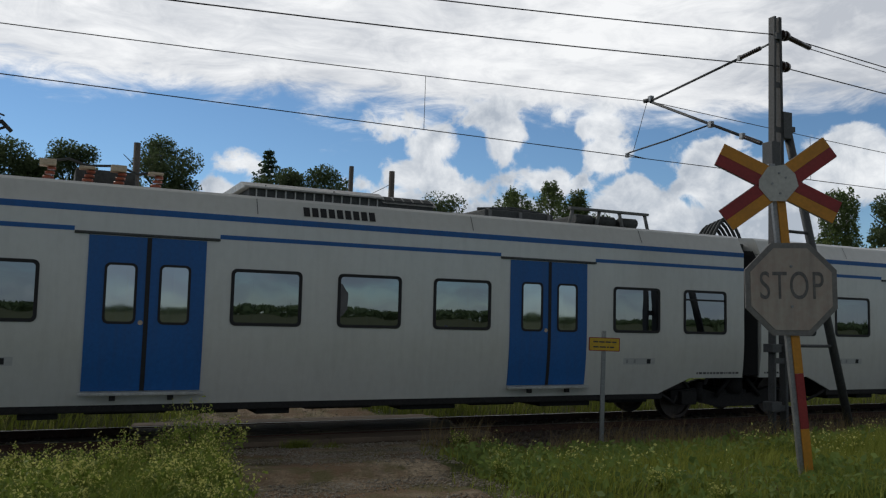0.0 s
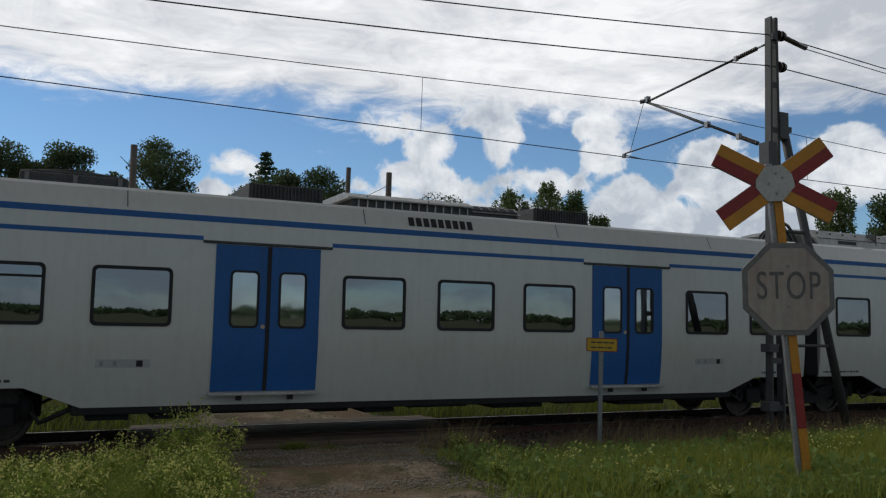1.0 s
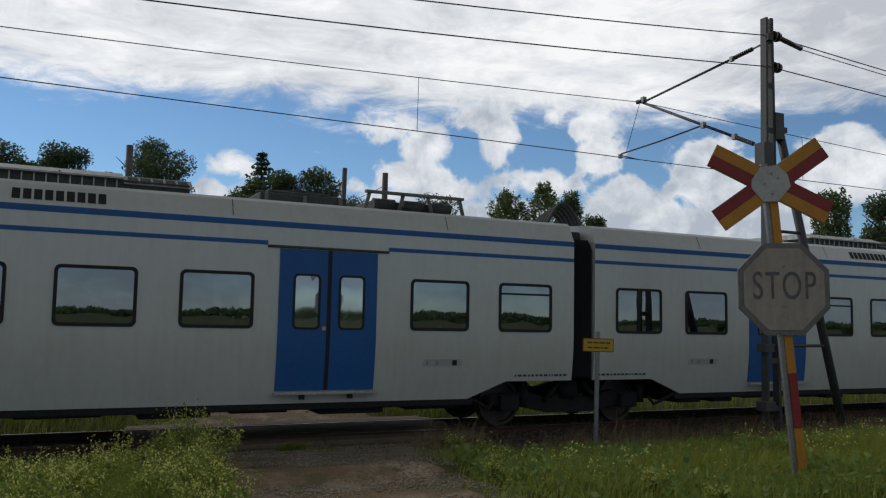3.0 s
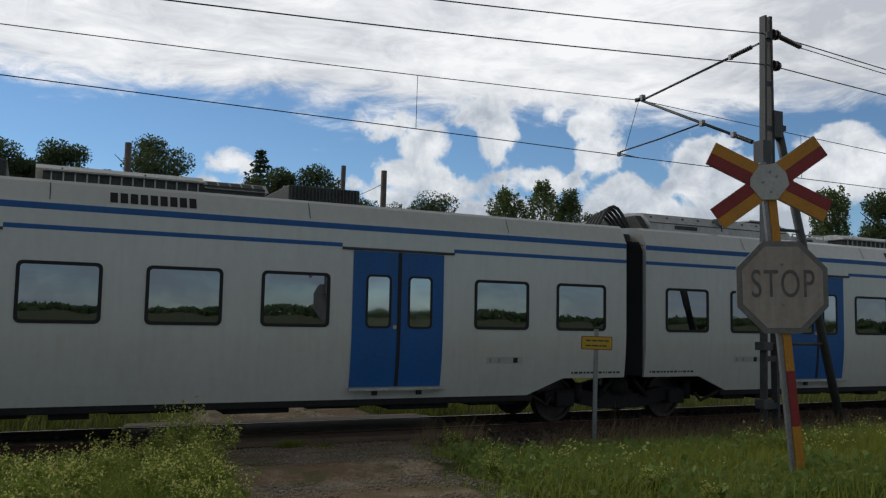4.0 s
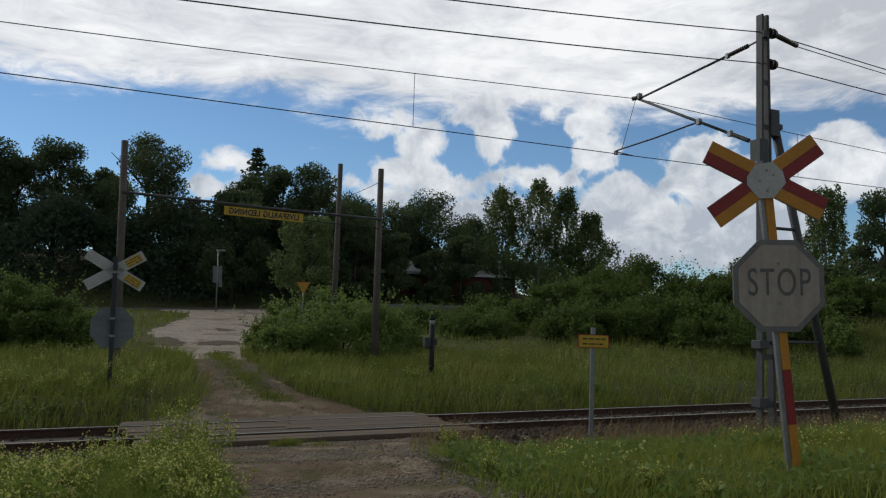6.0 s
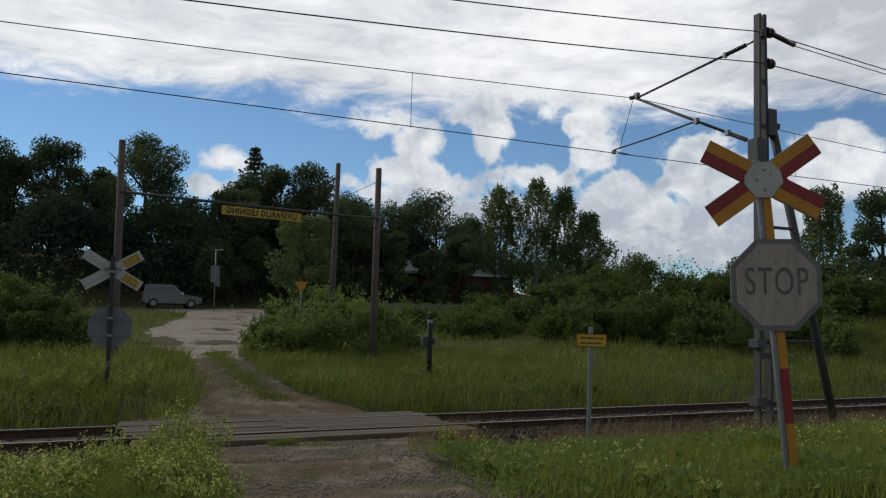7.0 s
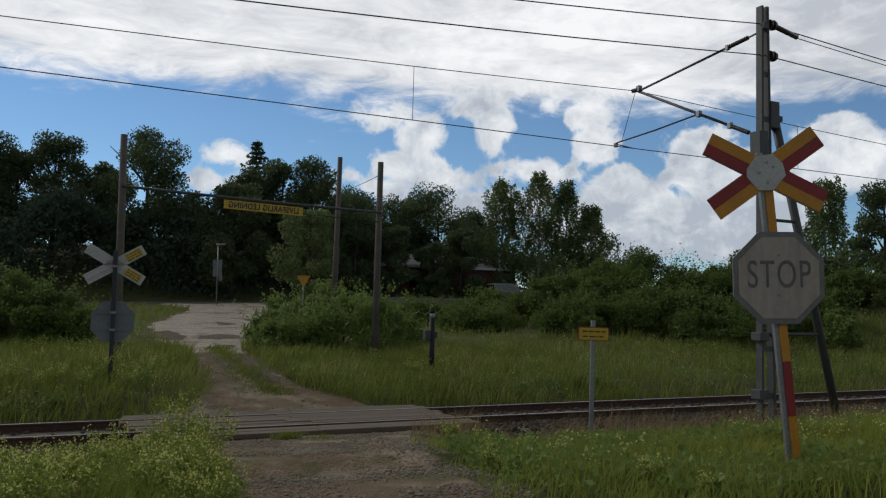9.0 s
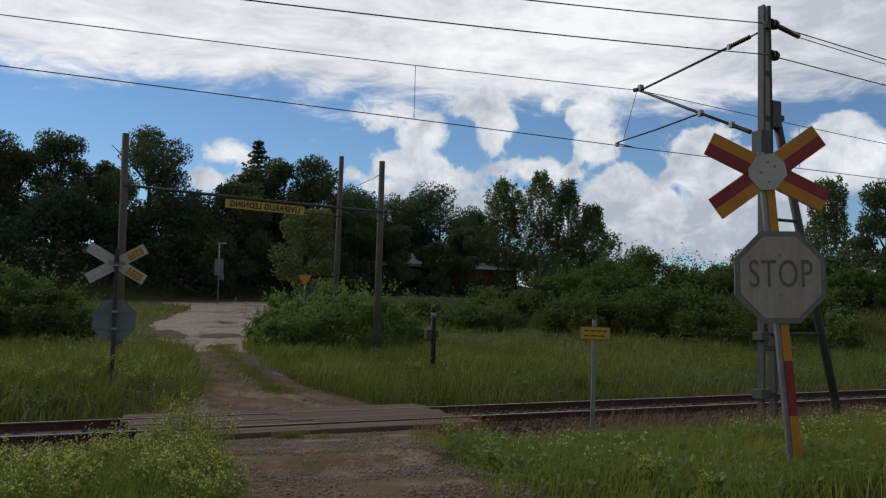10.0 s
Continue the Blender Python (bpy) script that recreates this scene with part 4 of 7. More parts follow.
def insulator_row_mesh():
    bm = bmesh.new()
    for x, c in ((-0.8, 1), (-0.25, 0), (0.2, 1), (0.75, 0)):
        for k in range(4):
            tube(bm, [(x + 0.02 * k, -0.7, 3.86 + 0.07 * k), (x + 0.02 * k, -0.7, 3.90 + 0.07 * k)], 0.09 - 0.008 * k, 10, 0)
        box(bm, x - 0.11, x + 0.12, -0.82, -0.6, 4.12, 4.22 if c else 4.16, 1, 0.015)
    tube(bm, [(-0.8, -0.7, 4.2), (-0.5, -0.72, 4.26), (-0.25, -0.7, 4.18), (0.2, -0.7, 4.22), (0.5, -0.68, 4.12), (0.75, -0.7, 4.17)], 0.022, 6, 2)
    box(bm, -0.4, 0.5, -0.3, 0.5, 3.86, 4.2, 2, 0.03)
    return to_mesh("insulator_rack", bm, ["insulator", "cream", "roof_dark"])


def cable_loop_mesh():
    bm = bmesh.new()
    for k in range(5):
        y = -0.9 + 0.12 * k
        h = 0.50 - 0.03 * k
        tube(bm, [(-0.42 + 0.5 * i / 8 * 1.7, y, 3.80 + h * math.sin(math.pi * i / 8)) for i in range(9)], 0.036, 6, 0)
    box(bm, -0.2, 0.2, -1.2, 0.6, 3.5, 3.72, 0, 0.03)
    return to_mesh("cable_loop", bm, "roof_dark")


def pantograph(parent, x, up, turn):
    """Half-scissor collector: base frame, lower arm, upper arm pair, collector head with horns."""
    base = bmesh.new()
    for y in (-0.55, 0.55):
        tube(base, [(-1.0, y, 4.06), (1.0, y, 4.06)], 0.035, 6)
        for px in (-0.8, 0.8):
            tube(base, [(px, y, 3.86), (px, y, 4.06)], 0.06, 8, 1)
    for px in (-0.9, 0.0, 0.9):
        tube(base, [(px, -0.55, 4.06), (px, 0.55, 4.06)], 0.035, 6)
    m = pose(x, 0, 0, 0, 0, turn)
    p = part("pantograph", base, ["roof_dark", "insulator"], parent, "raised pantograph" if up else "folded pantograph", m)
    knee, head, foot = (Vector((1.25, 0, 4.88)), Vector((-0.55, 0, 5.53)), Vector((-0.35, 0, 4.1))) if up else (Vector((1.0, 0, 4.2)), Vector((-1.1, 0, 4.28)), Vector((-0.7, 0, 4.1)))
    bm = bmesh.new()
    tube(bm, [foot, knee], 0.05, 8)
    tube(bm, [foot + Vector((0.25, 0.1, 0)), knee + Vector((0.06, 0.1, -0.08))], 0.022, 6)
    part("lower_arm", bm, "roof_dark", p)
    bm = bmesh.new()
    for y in (-0.35, 0.35):
        tube(bm, [knee + Vector((0, y * 0.4, 0)), head + Vector((0, y, 0))], 0.026, 6)
    tube(bm, [knee + Vector((0.05, 0, 0.08)), head + Vector((0, 0, 0.05))], 0.015, 6)
    tube(bm, [head + Vector((0, -0.4, 0)), head + Vector((0, 0.4, 0))], 0.03, 6)
    tube(bm, [knee, knee + Vector((0.16, 0, -0.16))], 0.035, 6)
    part("upper_arm", bm, "roof_dark", p)
    bm = bmesh.new()
    top = 0.10
    for dx in (-0.2, 0.2):
        tube(bm, [head + Vector((dx, -0.55, top)), head + Vector((dx, 0.55, top))], 0.028, 6)
        for s in (-1, 1):
            tube(bm, [head + Vector((dx, s * 0.55, top)), head + Vector((dx, s * 0.72, top - 0.02)), head + Vector((dx, s * 0.86, top - 0.1)), head + Vector((dx, s * 0.92, top - 0.24))], 0.022, 6)
    for y in (-0.35, 0.35):
        tube(bm, [head + Vector((-0.2, y, top)), head + Vector((0, y, 0)), head + Vector((0.2, y, top))], 0.02, 6)
    part("collector_head", bm, "roof_dark", p)


NOSE_BACK, NOSE_P, NOSE_Q = 9.72, 4.5, 2.2
NOSE_Z = [0.92, 1.45, 1.80, 2.10, 2.30, 2.65, 3.00, 3.30, 3.60, 3.80, 3.95, 4.05, 4.11, 4.15, 4.17]
NOSE_TIP = [12.36, 12.45, 12.40, 12.30, 12.21, 12.02, 11.79, 11.58, 11.36, 11.19, 11.0, 10.8, 10.56, 10.22, 9.95]
NOSE_W = ([0.9, 1.1, 1.35, 1.6, 1.81, 3.30, 3.52, 3.70, 3.84, 3.93, 4.01, 4.07, 4.12, 4.15, 4.17], [1.562, 1.588, 1.612, 1.626, 1.63, 1.63, 1.605, 1.555, 1.48, 1.40, 1.28, 1.11, 0.84, 0.54, 0.16])


def nose_at(a, z, off=0.0):
    """A place on the nose: a runs from 0 on the middle line round to 90 degrees on the flat side."""
    c, s = max(0.0, math.cos(a)), max(0.0, math.sin(a))
    tip, w = float(np.interp(z, NOSE_Z, NOSE_TIP)), float(np.interp(z, *NOSE_W))
    y = w * s ** (2 / NOSE_Q)
    n = Vector((c ** 1.3 + 0.02, -s ** 1.3, max(0.0, (z - 1.6) * 0.45) * (1 - 0.8 * s) + max(0.0, z - 3.5) * 2.5)).normalized()
    return Vector((NOSE_BACK + (tip - NOSE_BACK) * c ** (2 / NOSE_P), -y, z)) + n * off


def by_u(u, z):
    """The turn a for a place along the train at a height."""
    tip = float(np.interp(z, NOSE_Z, NOSE_TIP))
    k = min(1.0, max(0.0, (u - NOSE_BACK) / (tip - NOSE_BACK)))
    return (math.acos(k ** (NOSE_P / 2)), z)


def by_y(y, z):
    w = float(np.interp(z, *NOSE_W))
    return (math.asin(min(1.0, y / w) ** (NOSE_Q / 2)), z)


def along(line, n):
    t = np.linspace(0, len(line) - 1, n)
    k = range(len(line))
    return list(zip(np.interp(t, k, [p[0] for p in line]), np.interp(t, k, [p[1] for p in line])))


def nose_patch(bm, one, two, off, n=60, m=10, mi=0):
    """A thin skin on the nose between two lines of (a, z), laid off the surface."""
    p, q = along(one, n), along(two, n)
    g = [[bm.verts.new(nose_at(u[0] + (v[0] - u[0]) * k / m, u[1] + (v[1] - u[1]) * k / m, off)) for k in range(m + 1)] for u, v in zip(p, q)]
    for r, t in zip(g, g[1:]):
        for k in range(m):
            if (r[k].co - r[k + 1].co).length + (t[k].co - t[k + 1].co).length > 1e-4:
                f = bm.faces.new((r[k], r[k + 1], t[k + 1], t[k]))
                f.smooth, f.material_index = True, mi


def nose_line(bm, line, r, off=0.0, n=40, seg=5):
    tube(bm, [nose_at(a, z, off) for a, z in along(line, n)], r, seg)


def nose_part(name, cab, material, build, label=""):
    """A part on both flanks of the nose."""
    for s in (1, -1):
        bm = bmesh.new()
        build(bm)
        if s < 0:
            bmesh.ops.transform(bm, matrix=Matrix.Diagonal((1, -1, 1, 1)), verts=bm.verts)
        place(name, to_mesh(name, bm, material), cab, None, label)


def cab_mesh():
    """The moulded nose: level rings closing towards the roof, open low in front for the coupler."""
    bm = bmesh.new()
    zs = list(np.linspace(0.92, 1.45, 6)) + list(np.linspace(1.45, 3.5, 30))[1:] + list(np.linspace(3.5, 4.17, 26))[1:]
    n = 44
    turn = [math.pi / 2 * (k / n) for k in range(n + 1)]
    for s in (1, -1):
        g = [[bm.verts.new(Vector((1, s, 1)) * nose_at(a, z)) for a in turn] for z in zs]
        for i in range(len(zs) - 1):
            for k in range(n):
                c = (g[i][k].co + g[i + 1][k + 1].co) / 2
                if c.z < 1.45 and abs(c.y) < 0.80:
                    continue
                f = bm.faces.new((g[i][k], g[i][k + 1], g[i + 1][k + 1], g[i + 1][k]))
                f.smooth = True
    top = [Vector(nose_at(a, 4.17)) for a in turn]
    bm.faces.new([bm.verts.new(p) for p in top] + [bm.verts.new((p.x, -p.y, p.z)) for p in top[::-1][:-1]])
    bmesh.ops.remove_doubles(bm, verts=bm.verts, dist=1e-3)
    return to_mesh("cab", bm, "train_white")


# painted and glazed zones of the nose, from the flank round to the middle line
BAND_TOP = [by_u(9.73, 3.475), by_u(10.2, 3.475), by_u(10.67, 3.43), by_u(11.08, 3.28), by_u(11.40, 3.03), by_u(11.66, 2.73), by_u(11.88, 2.40), by_u(12.06, 2.08), by_y(0.90, 1.84), by_y(0.72, 1.70), by_y(0.4, 1.63), by_y(0.0, 1.61)]
BAND_FOOT = [by_u(9.73, 3.075), by_u(10.05, 3.07), by_u(10.45, 3.03), by_u(10.86, 2.83), by_u(11.18, 2.60), by_u(11.44, 2.36), by_u(11.70, 2.10), by_u(11.94, 1.82), by_y(1.02, 1.64), by_y(0.8, 1.54), by_y(0.4, 1.49), by_y(0.0, 1.475)]
MASK_RIM = [by_y(0.0, 1.765), by_y(0.30, 1.77), by_y(0.52, 1.80), by_y(0.68, 1.88), by_y(0.78, 2.0), by_y(0.87, 2.2), by_y(0.97, 2.6), by_y(1.05, 3.0), by_y(1.10, 3.3), by_y(1.17, 3.55), by_y(1.25, 3.72), by_u(10.75, 3.84), by_u(10.42, 3.91), by_u(10.30, 3.96), by_u(10.26, 4.06), by_u(10.2, 4.12), by_u(10.1, 4.15)]
SCREEN_RIM = [by_y(0.76, 2.24), by_y(0.82, 2.30), by_y(0.91, 2.6), by_y(0.99, 3.0), by_y(1.03, 3.25), by_y(1.02, 3.42), by_y(0.95, 3.54), by_y(0.80, 3.60), by_y(0.5, 3.64)]


def streaks(m, colour, amount):
    """Rain-washed dirt in upright streaks."""
    nt = m.node_tree
    N, L = nt.nodes.new, nt.links.new
    b = nt.nodes["Principled BSDF"]
    old = b.inputs["Base Color"].links[0].from_socket
    tc, mp, nz, r, mx = N("ShaderNodeTexCoord"), N("ShaderNodeMapping"), N("ShaderNodeTexNoise"), N("ShaderNodeMapRange"), N("ShaderNodeMix")
    L(tc.outputs["Object"], mp.inputs[0])
    mp.inputs["Scale"].default_value = (5.0, 5.0, 0.5)
    L(mp.outputs[0], nz.inputs["Vector"])
    nz.inputs["Scale"].default_value, nz.inputs["Detail"].default_value, nz.inputs["Roughness"].default_value = 1.6, 7, 0.65
    L(nz.outputs["Fac"], r.inputs[0])
    r.inputs[1].default_value, r.inputs[2].default_value, r.inputs[4].default_value = 0.45, 0.75, amount
    mx.data_type = "RGBA"
    L(r.outputs[0], mx.inputs[0]), L(old, mx.inputs[6])
    mx.inputs[7].default_value = (*colour, 1)
    L(mx.outputs[2], b.inputs["Base Color"])


streaks(M["train_white"], (0.34, 0.32, 0.27), 0.16)
streaks(M["roof_metal"], (0.20, 0.19, 0.17), 0.5)
streaks(M["train_blue"], (0.05, 0.08, 0.14), 0.25)
streaks(M["stop_faded"], (0.22, 0.19, 0.17), 0.5)
M["grey_mask"] = mat("grey_mask", (0.33, 0.34, 0.34), 0.4, 0.3, 0.1, 2, 30)
CAB = cab_mesh()


def build_cab(unit, m):
    cab = place("cab", CAB, unit, m, "white rounded cab with a sweeping blue band")
    nose_part("blue_band", cab, "train_blue", lambda bm: nose_patch(bm, BAND_TOP, BAND_FOOT, 0.004, 110, 8), "blue band sweeping down to the bumper")
    nose_part("grey_mask", cab, "grey_mask", lambda bm: nose_patch(bm, MASK_RIM, [(0.0, z) for _, z in MASK_RIM], 0.005, 120, 16), "metallic grey front mask")
    nose_part("mask_seal", cab, "rubber", lambda bm: nose_line(bm, MASK_RIM[:13], 0.011, 0.004, 80))
    nose_part("screen_frame", cab, "rubber", lambda bm: nose_patch(bm, [(a + 0.035, z) for a, z in SCREEN_RIM], [(0.0, z) for _, z in SCREEN_RIM], 0.010, 70, 14))
    nose_part("windscreen", cab, "windscreen_glass", lambda bm: nose_patch(bm, SCREEN_RIM, [(0.0, z) for _, z in SCREEN_RIM], 0.016, 70, 14), "tall raked windscreen")
    for y in (0.08, 0.26, 0.44, 0.62):
        nose_part("roof_slot", cab, "rubber", lambda bm: nose_line(bm, [by_y(y, 3.72), by_y(y * 1.05, 3.90)], 0.022, 0.0, 6, 6))
    lamp_up = [by_u(11.72, 2.15), by_u(11.90, 2.10), by_u(12.03, 1.98), by_u(12.10, 1.86), by_y(1.0, 1.72)]
    lamp_low = [by_u(11.70, 2.12), by_u(11.84, 1.95), by_u(11.95, 1.82), by_u(12.04, 1.74), by_y(1.02, 1.68)]
    nose_part("headlamp", cab, "headlamp", lambda bm: nose_patch(bm, lamp_up, lamp_low, 0.010, 20, 5), "dark glazed headlamp")
    nose_part("handrail", cab, "roof_metal", lambda bm: nose_line(bm, [by_u(11.66, 2.08), by_u(11.80, 1.90), by_u(11.95, 1.72), by_u(12.02, 1.66)], 0.014, 0.05, 10, 6))
    for line in ([by_u(11.86, 2.24), by_u(11.60, 2.24), by_u(11.47, 2.21), by_u(11.40, 2.12), by_u(11.37, 1.9), by_u(11.34, 1.5), by_u(11.31, 0.93)], [by_u(12.30, 1.42), by_u(12.06, 1.40), by_u(12.06, 0.95)], [by_u(10.20, 3.95), by_u(10.13, 3.5), by_u(9.92, 2.2), by_u(9.74, 0.93)],
                 [by_u(11.22, 1.52), by_u(10.86, 1.52), by_u(10.84, 1.07), by_u(11.2, 1.07), by_u(11.22, 1.52)], [by_u(10.30, 1.98), by_u(10.19, 1.98), by_u(10.18, 1.80), by_u(10.29, 1.80), by_u(10.30, 1.98)]):
        thin = line[0] != by_u(10.20, 3.95)
        nose_part("panel_joint", cab, "dark_text", lambda bm: nose_line(bm, line, 0.008 if thin else 0.013, 0.0, 40, 4))
    nose_part("bumper_lip", cab, "train_white", lambda bm: nose_patch(bm, [by_u(11.45, 1.50), by_u(11.9, 1.50), by_u(12.2, 1.47), by_y(0.0, 1.45)], [by_u(11.45, 1.49), by_u(11.9, 1.46), by_u(12.2, 1.43), by_y(0.0, 1.42)], 0.03, 40, 3))
    # side window of the cab, a tapering frame with a sliding half
    def pane(bm, e, off, mi=0):
        nose_patch(bm, [by_u(10.45 - e * 1.4, 2.235 + e), by_u(10.42 - e * 1.4, 2.5), by_u(10.30 - e * 1.4, 3.03 - e)], [by_u(9.86 + e, 2.235 + e), by_u(9.90 + e, 2.5), by_u(10.0 + e, 3.05 - e)], off, 14, 6, mi)
    nose_part("cab_window", cab, "rubber", lambda bm: pane(bm, 0.0, 0.008))
    nose_part("cab_pane", cab, "cab_glass", lambda bm: pane(bm, 0.045, 0.013))
    nose_part("window_bar", cab, "rubber", lambda bm: nose_line(bm, [by_u(10.19, 2.26), by_u(10.15, 3.02)], 0.014, 0.012, 6))
    # flush door with a tall window, its rear edge thick with rubber
    bm = bmesh.new()
    o = [(8.84, 1.10), (9.49, 1.10), (9.73, 3.24), (8.98, 3.24)]
    i = [(8.868, 1.125), (9.465, 1.125), (9.705, 3.215), (9.005, 3.215)]
    ring_plate(bm, o, i, -1.638, -1.52, 0)
    prism(bm, [(9.45, 1.10), (9.54, 1.10), (9.78, 3.24), (9.69, 3.24)], "y", -1.642, -1.52, 0)
    o, i = round_rect(9.05, 9.50, 2.20, 3.05, 0.1), round_rect(9.09, 9.46, 2.24, 3.01, 0.07)
    o, i = ([(p[0] + (p[1] - 2.6) * 0.07, p[1]) for p in q] for q in (o, i))
    ring_plate(bm, o, i, -1.645, -1.60, 0)
    bm.faces.new([bm.verts.new((p[0], -1.640, p[1])) for p in i]).material_index = 1
    tube(bm, [(8.98, -1.645, 1.72), (8.98, -1.63, 1.72)], 0.02, 8)
    box(bm, 8.97, 9.80, -1.648, -1.60, 3.262, 3.282, 0)
    bmesh.ops.translate(bm, vec=(-0.09, 0, 0), verts=bm.verts)
    side = to_mesh("cab_door", bm, ["rubber", "door_glass"])
    for me in (side, mirrored(side)):
        place("cab_door", me, cab, None, "white flush cab door with a tall window")
    # emblem on the mask, a plain ring and disc
    bm = bmesh.new()
    for r in (0.105, 0.062):
        ring = [(r * math.cos(radians(a)), 1.99 + 1.05 * r * math.sin(radians(a))) for a in range(0, 361, 20)]
        tube(bm, [nose_at(by_y(abs(y), z)[0], z, 0.010) * Vector((1, 1 if y > 0 else -1, 1)) for y, z in ring], 0.014, 5)
    place("emblem", to_mesh("emblem", bm, "white_paint"), cab, None, "pale round emblem")
    for base, knee, tip, end in ((0.28, 0.62, 0.72, 0.94), (-0.45, -0.12, -0.02, 0.18)):
        bm = bmesh.new()
        pts = [(base, 2.18), (knee, 2.62), (tip, 2.86)]
        at = [nose_at(by_y(abs(y), z)[0], z, 0.035) * Vector((1, 1 if y > 0 else -1, 1)) for y, z in pts]
        tube(bm, at, 0.016, 6)
        at = [nose_at(by_y(abs(y), z)[0], z, 0.028) * Vector((1, 1 if y > 0 else -1, 1)) for y, z in ((knee - 0.14, 2.40), (tip, 2.86), (end, 3.28))]
        tube(bm, at, 0.011, 6)
        place("wiper", to_mesh("wiper", bm, "rubber"), cab)
    bm = bmesh.new()
    for s in (-1, 1):
        for k in range(5):
            u = 12.10 + k * 0.032
            a, z = by_u(u, 1.455)
            p = nose_at(a, z, 0.012) * Vector((1, -s, 1))
            box(bm, p.x, p.x + 0.02, p.y - 0.012, p.y + 0.012, 1.43, 1.49)
    tagged(place("marking", to_mesh("marking", bm, "dark_text"), cab), kind="stuff")
    # skirt, buffer beam and coupler
    bm = bmesh.new()
    n = 20
    o = [(NOSE_BACK, -1.58)] + [(nose_at(radians(90 - 4.5 * k), 0.92, -0.05).x, nose_at(radians(90 - 4.5 * k), 0.92, -0.05).y) for k in range(n + 1)]
    o += [(p[0], -p[1]) for p in o[::-1][1:]]
    prism(bm, o, "z", 0.60, 0.93)
    prism(bm, [(p[0] - 0.22, p[1] * 0.90) for p in o], "z", 0.40, 0.60)
    box(bm, 11.6, 12.25, -0.80, 0.80, 0.62, 1.47, 0, 0.02)
    place("snow_plough", to_mesh("snow_plough", bm, "skirt_grey"), cab, None, "dark front skirt and plough")
    bm = bmesh.new()
    box(bm, 11.9, 12.62, -0.62, 0.62, 0.90, 1.40, 0, 0.05)
    tube(bm, [(12.2, 0, 1.08), (12.75, 0, 1.08)], 0.17, 12)
    box(bm, 12.55, 12.955, -0.42, 0.42, 0.90, 1.30, 0, 0.05)
    box(bm, 12.6, 12.9, -0.34, 0.34, 1.30, 1.36, 0, 0.02)
    for y in (-0.3, -0.1, 0.1, 0.3):
        box(bm, 12.94, 12.962, y - 0.05, y + 0.05, 0.98, 1.24, 0, 0.01)
    tube(bm, [(12.7, -0.30, 0.9), (12.75, -0.38, 0.66), (12.3, -0.34, 0.58)], 0.03, 6)
    tube(bm, [(12.4, -0.45, 0.9), (12.55, -0.5, 0.72), (12.2, -0.5, 0.62)], 0.035, 6)
    box(bm, 12.2, 12.6, -0.62, -0.42, 0.95, 1.2, 0, 0.03)
    place("coupler", to_mesh("coupler", bm, "dark_under"), cab, None, "grimy automatic coupler")
    bm = bmesh.new()
    for z in (0.60, 0.86):
        box(bm, 8.84, 9.26, -1.64, -1.45, z - 0.025, z + 0.025)
    for x in (8.84, 9.22):
        box(bm, x, x + 0.04, -1.62, -1.55, 0.60, 0.90)
    side = to_mesh("cab_step", bm, "roof_metal")
    for me in (side, mirrored(side)):
        place("cab_step", me, cab)
    # operator's plate, without lettering of the mark
    bm = bmesh.new()
    box(bm, 7.24, 8.86, -1.6365, -1.60, 3.10, 3.46, 0)
    box(bm, 8.38, 8.80, -1.639, -1.60, 3.40, 3.455, 1)
    box(bm, 8.38, 8.80, -1.639, -1.60, 3.105, 3.165, 1)
    box(bm, 7.26, 8.30, -1.639, -1.60, 3.40, 3.455, 2)
    box(bm, 7.26, 8.30, -1.639, -1.60, 3.105, 3.165, 2)
    for x in (8.46, 8.61):
        box(bm, x, x + 0.10, -1.639, -1.60, 3.21, 3.36, 1)
    return cab, to_mesh("operator_plate", bm, ["plate_white", "dark_text", "grey_label"])


M["skirt_grey"] = mat("skirt_grey", (0.03, 0.031, 0.033), 0.65, 0, 0.3, 2.5, 25, 0.15)
M["plate_white"] = mat("plate_white", (0.50, 0.50, 0.49), 0.5, 0, 0.1, 3, 30)


def socket_mesh():
    """Socket panel low on the side."""
    bm = bmesh.new()
    box(bm, -0.375, 0.375, -1.6335, -1.60, 1.18, 1.30, 0)
    for k in range(4):
        box(bm, -0.315 + k * 0.18, -0.27 + k * 0.18, -1.6355, -1.62, 1.205, 1.275, 1 if k != 2 else 0)
    box(bm, 0.18, 0.27, -1.637, -1.62, 1.195, 1.285, 2)
    return bowed(to_mesh("socket_panel", bm, ["socket_panel", "grey_label", "rubber"]))


def marking_mesh(seed):
    """Running number, kept as plain bars."""
    r = random.Random(seed)
    bm = bmesh.new()
    x = -0.55
    while x < 0.5:
        w = r.uniform(0.025, 0.09)
        box(bm, x, x + w, -1.6335, -1.60, 0.985, 1.022, 0)
        x += w + 0.03
    return bowed(to_mesh("marking", bm, "dark_text"))


def joint_mesh():
    bm = bmesh.new()
    q = [bm.verts.new(p) for p in ((0, -1.606, 3.52), (0.012, -1.606, 3.52), (0.012, -1.481, 3.78), (0, -1.481, 3.78))]
    bm.faces.new(q)
    return to_mesh("panel_joint", bm, "dark_text")


def slot_mesh():
    bm = bmesh.new()
    for k in range(9):
        x = -0.6 + k * 0.14
        q = [bm.verts.new(p) for p in ((x, -1.596, 3.545), (x + 0.105, -1.596, 3.545), (x + 0.105, -1.520, 3.70), (x, -1.520, 3.70))]
        bm.faces.new(q)
    return to_mesh("air_slot", bm, "rubber")


M["socket_panel"] = mat("socket_panel", (0.46, 0.47, 0.46), 0.5, 0, 0.1, 3, 30)
SOCKET, MARKING, JOINT, SLOTS = socket_mesh(), marking_mesh(1), joint_mesh(), slot_mesh()


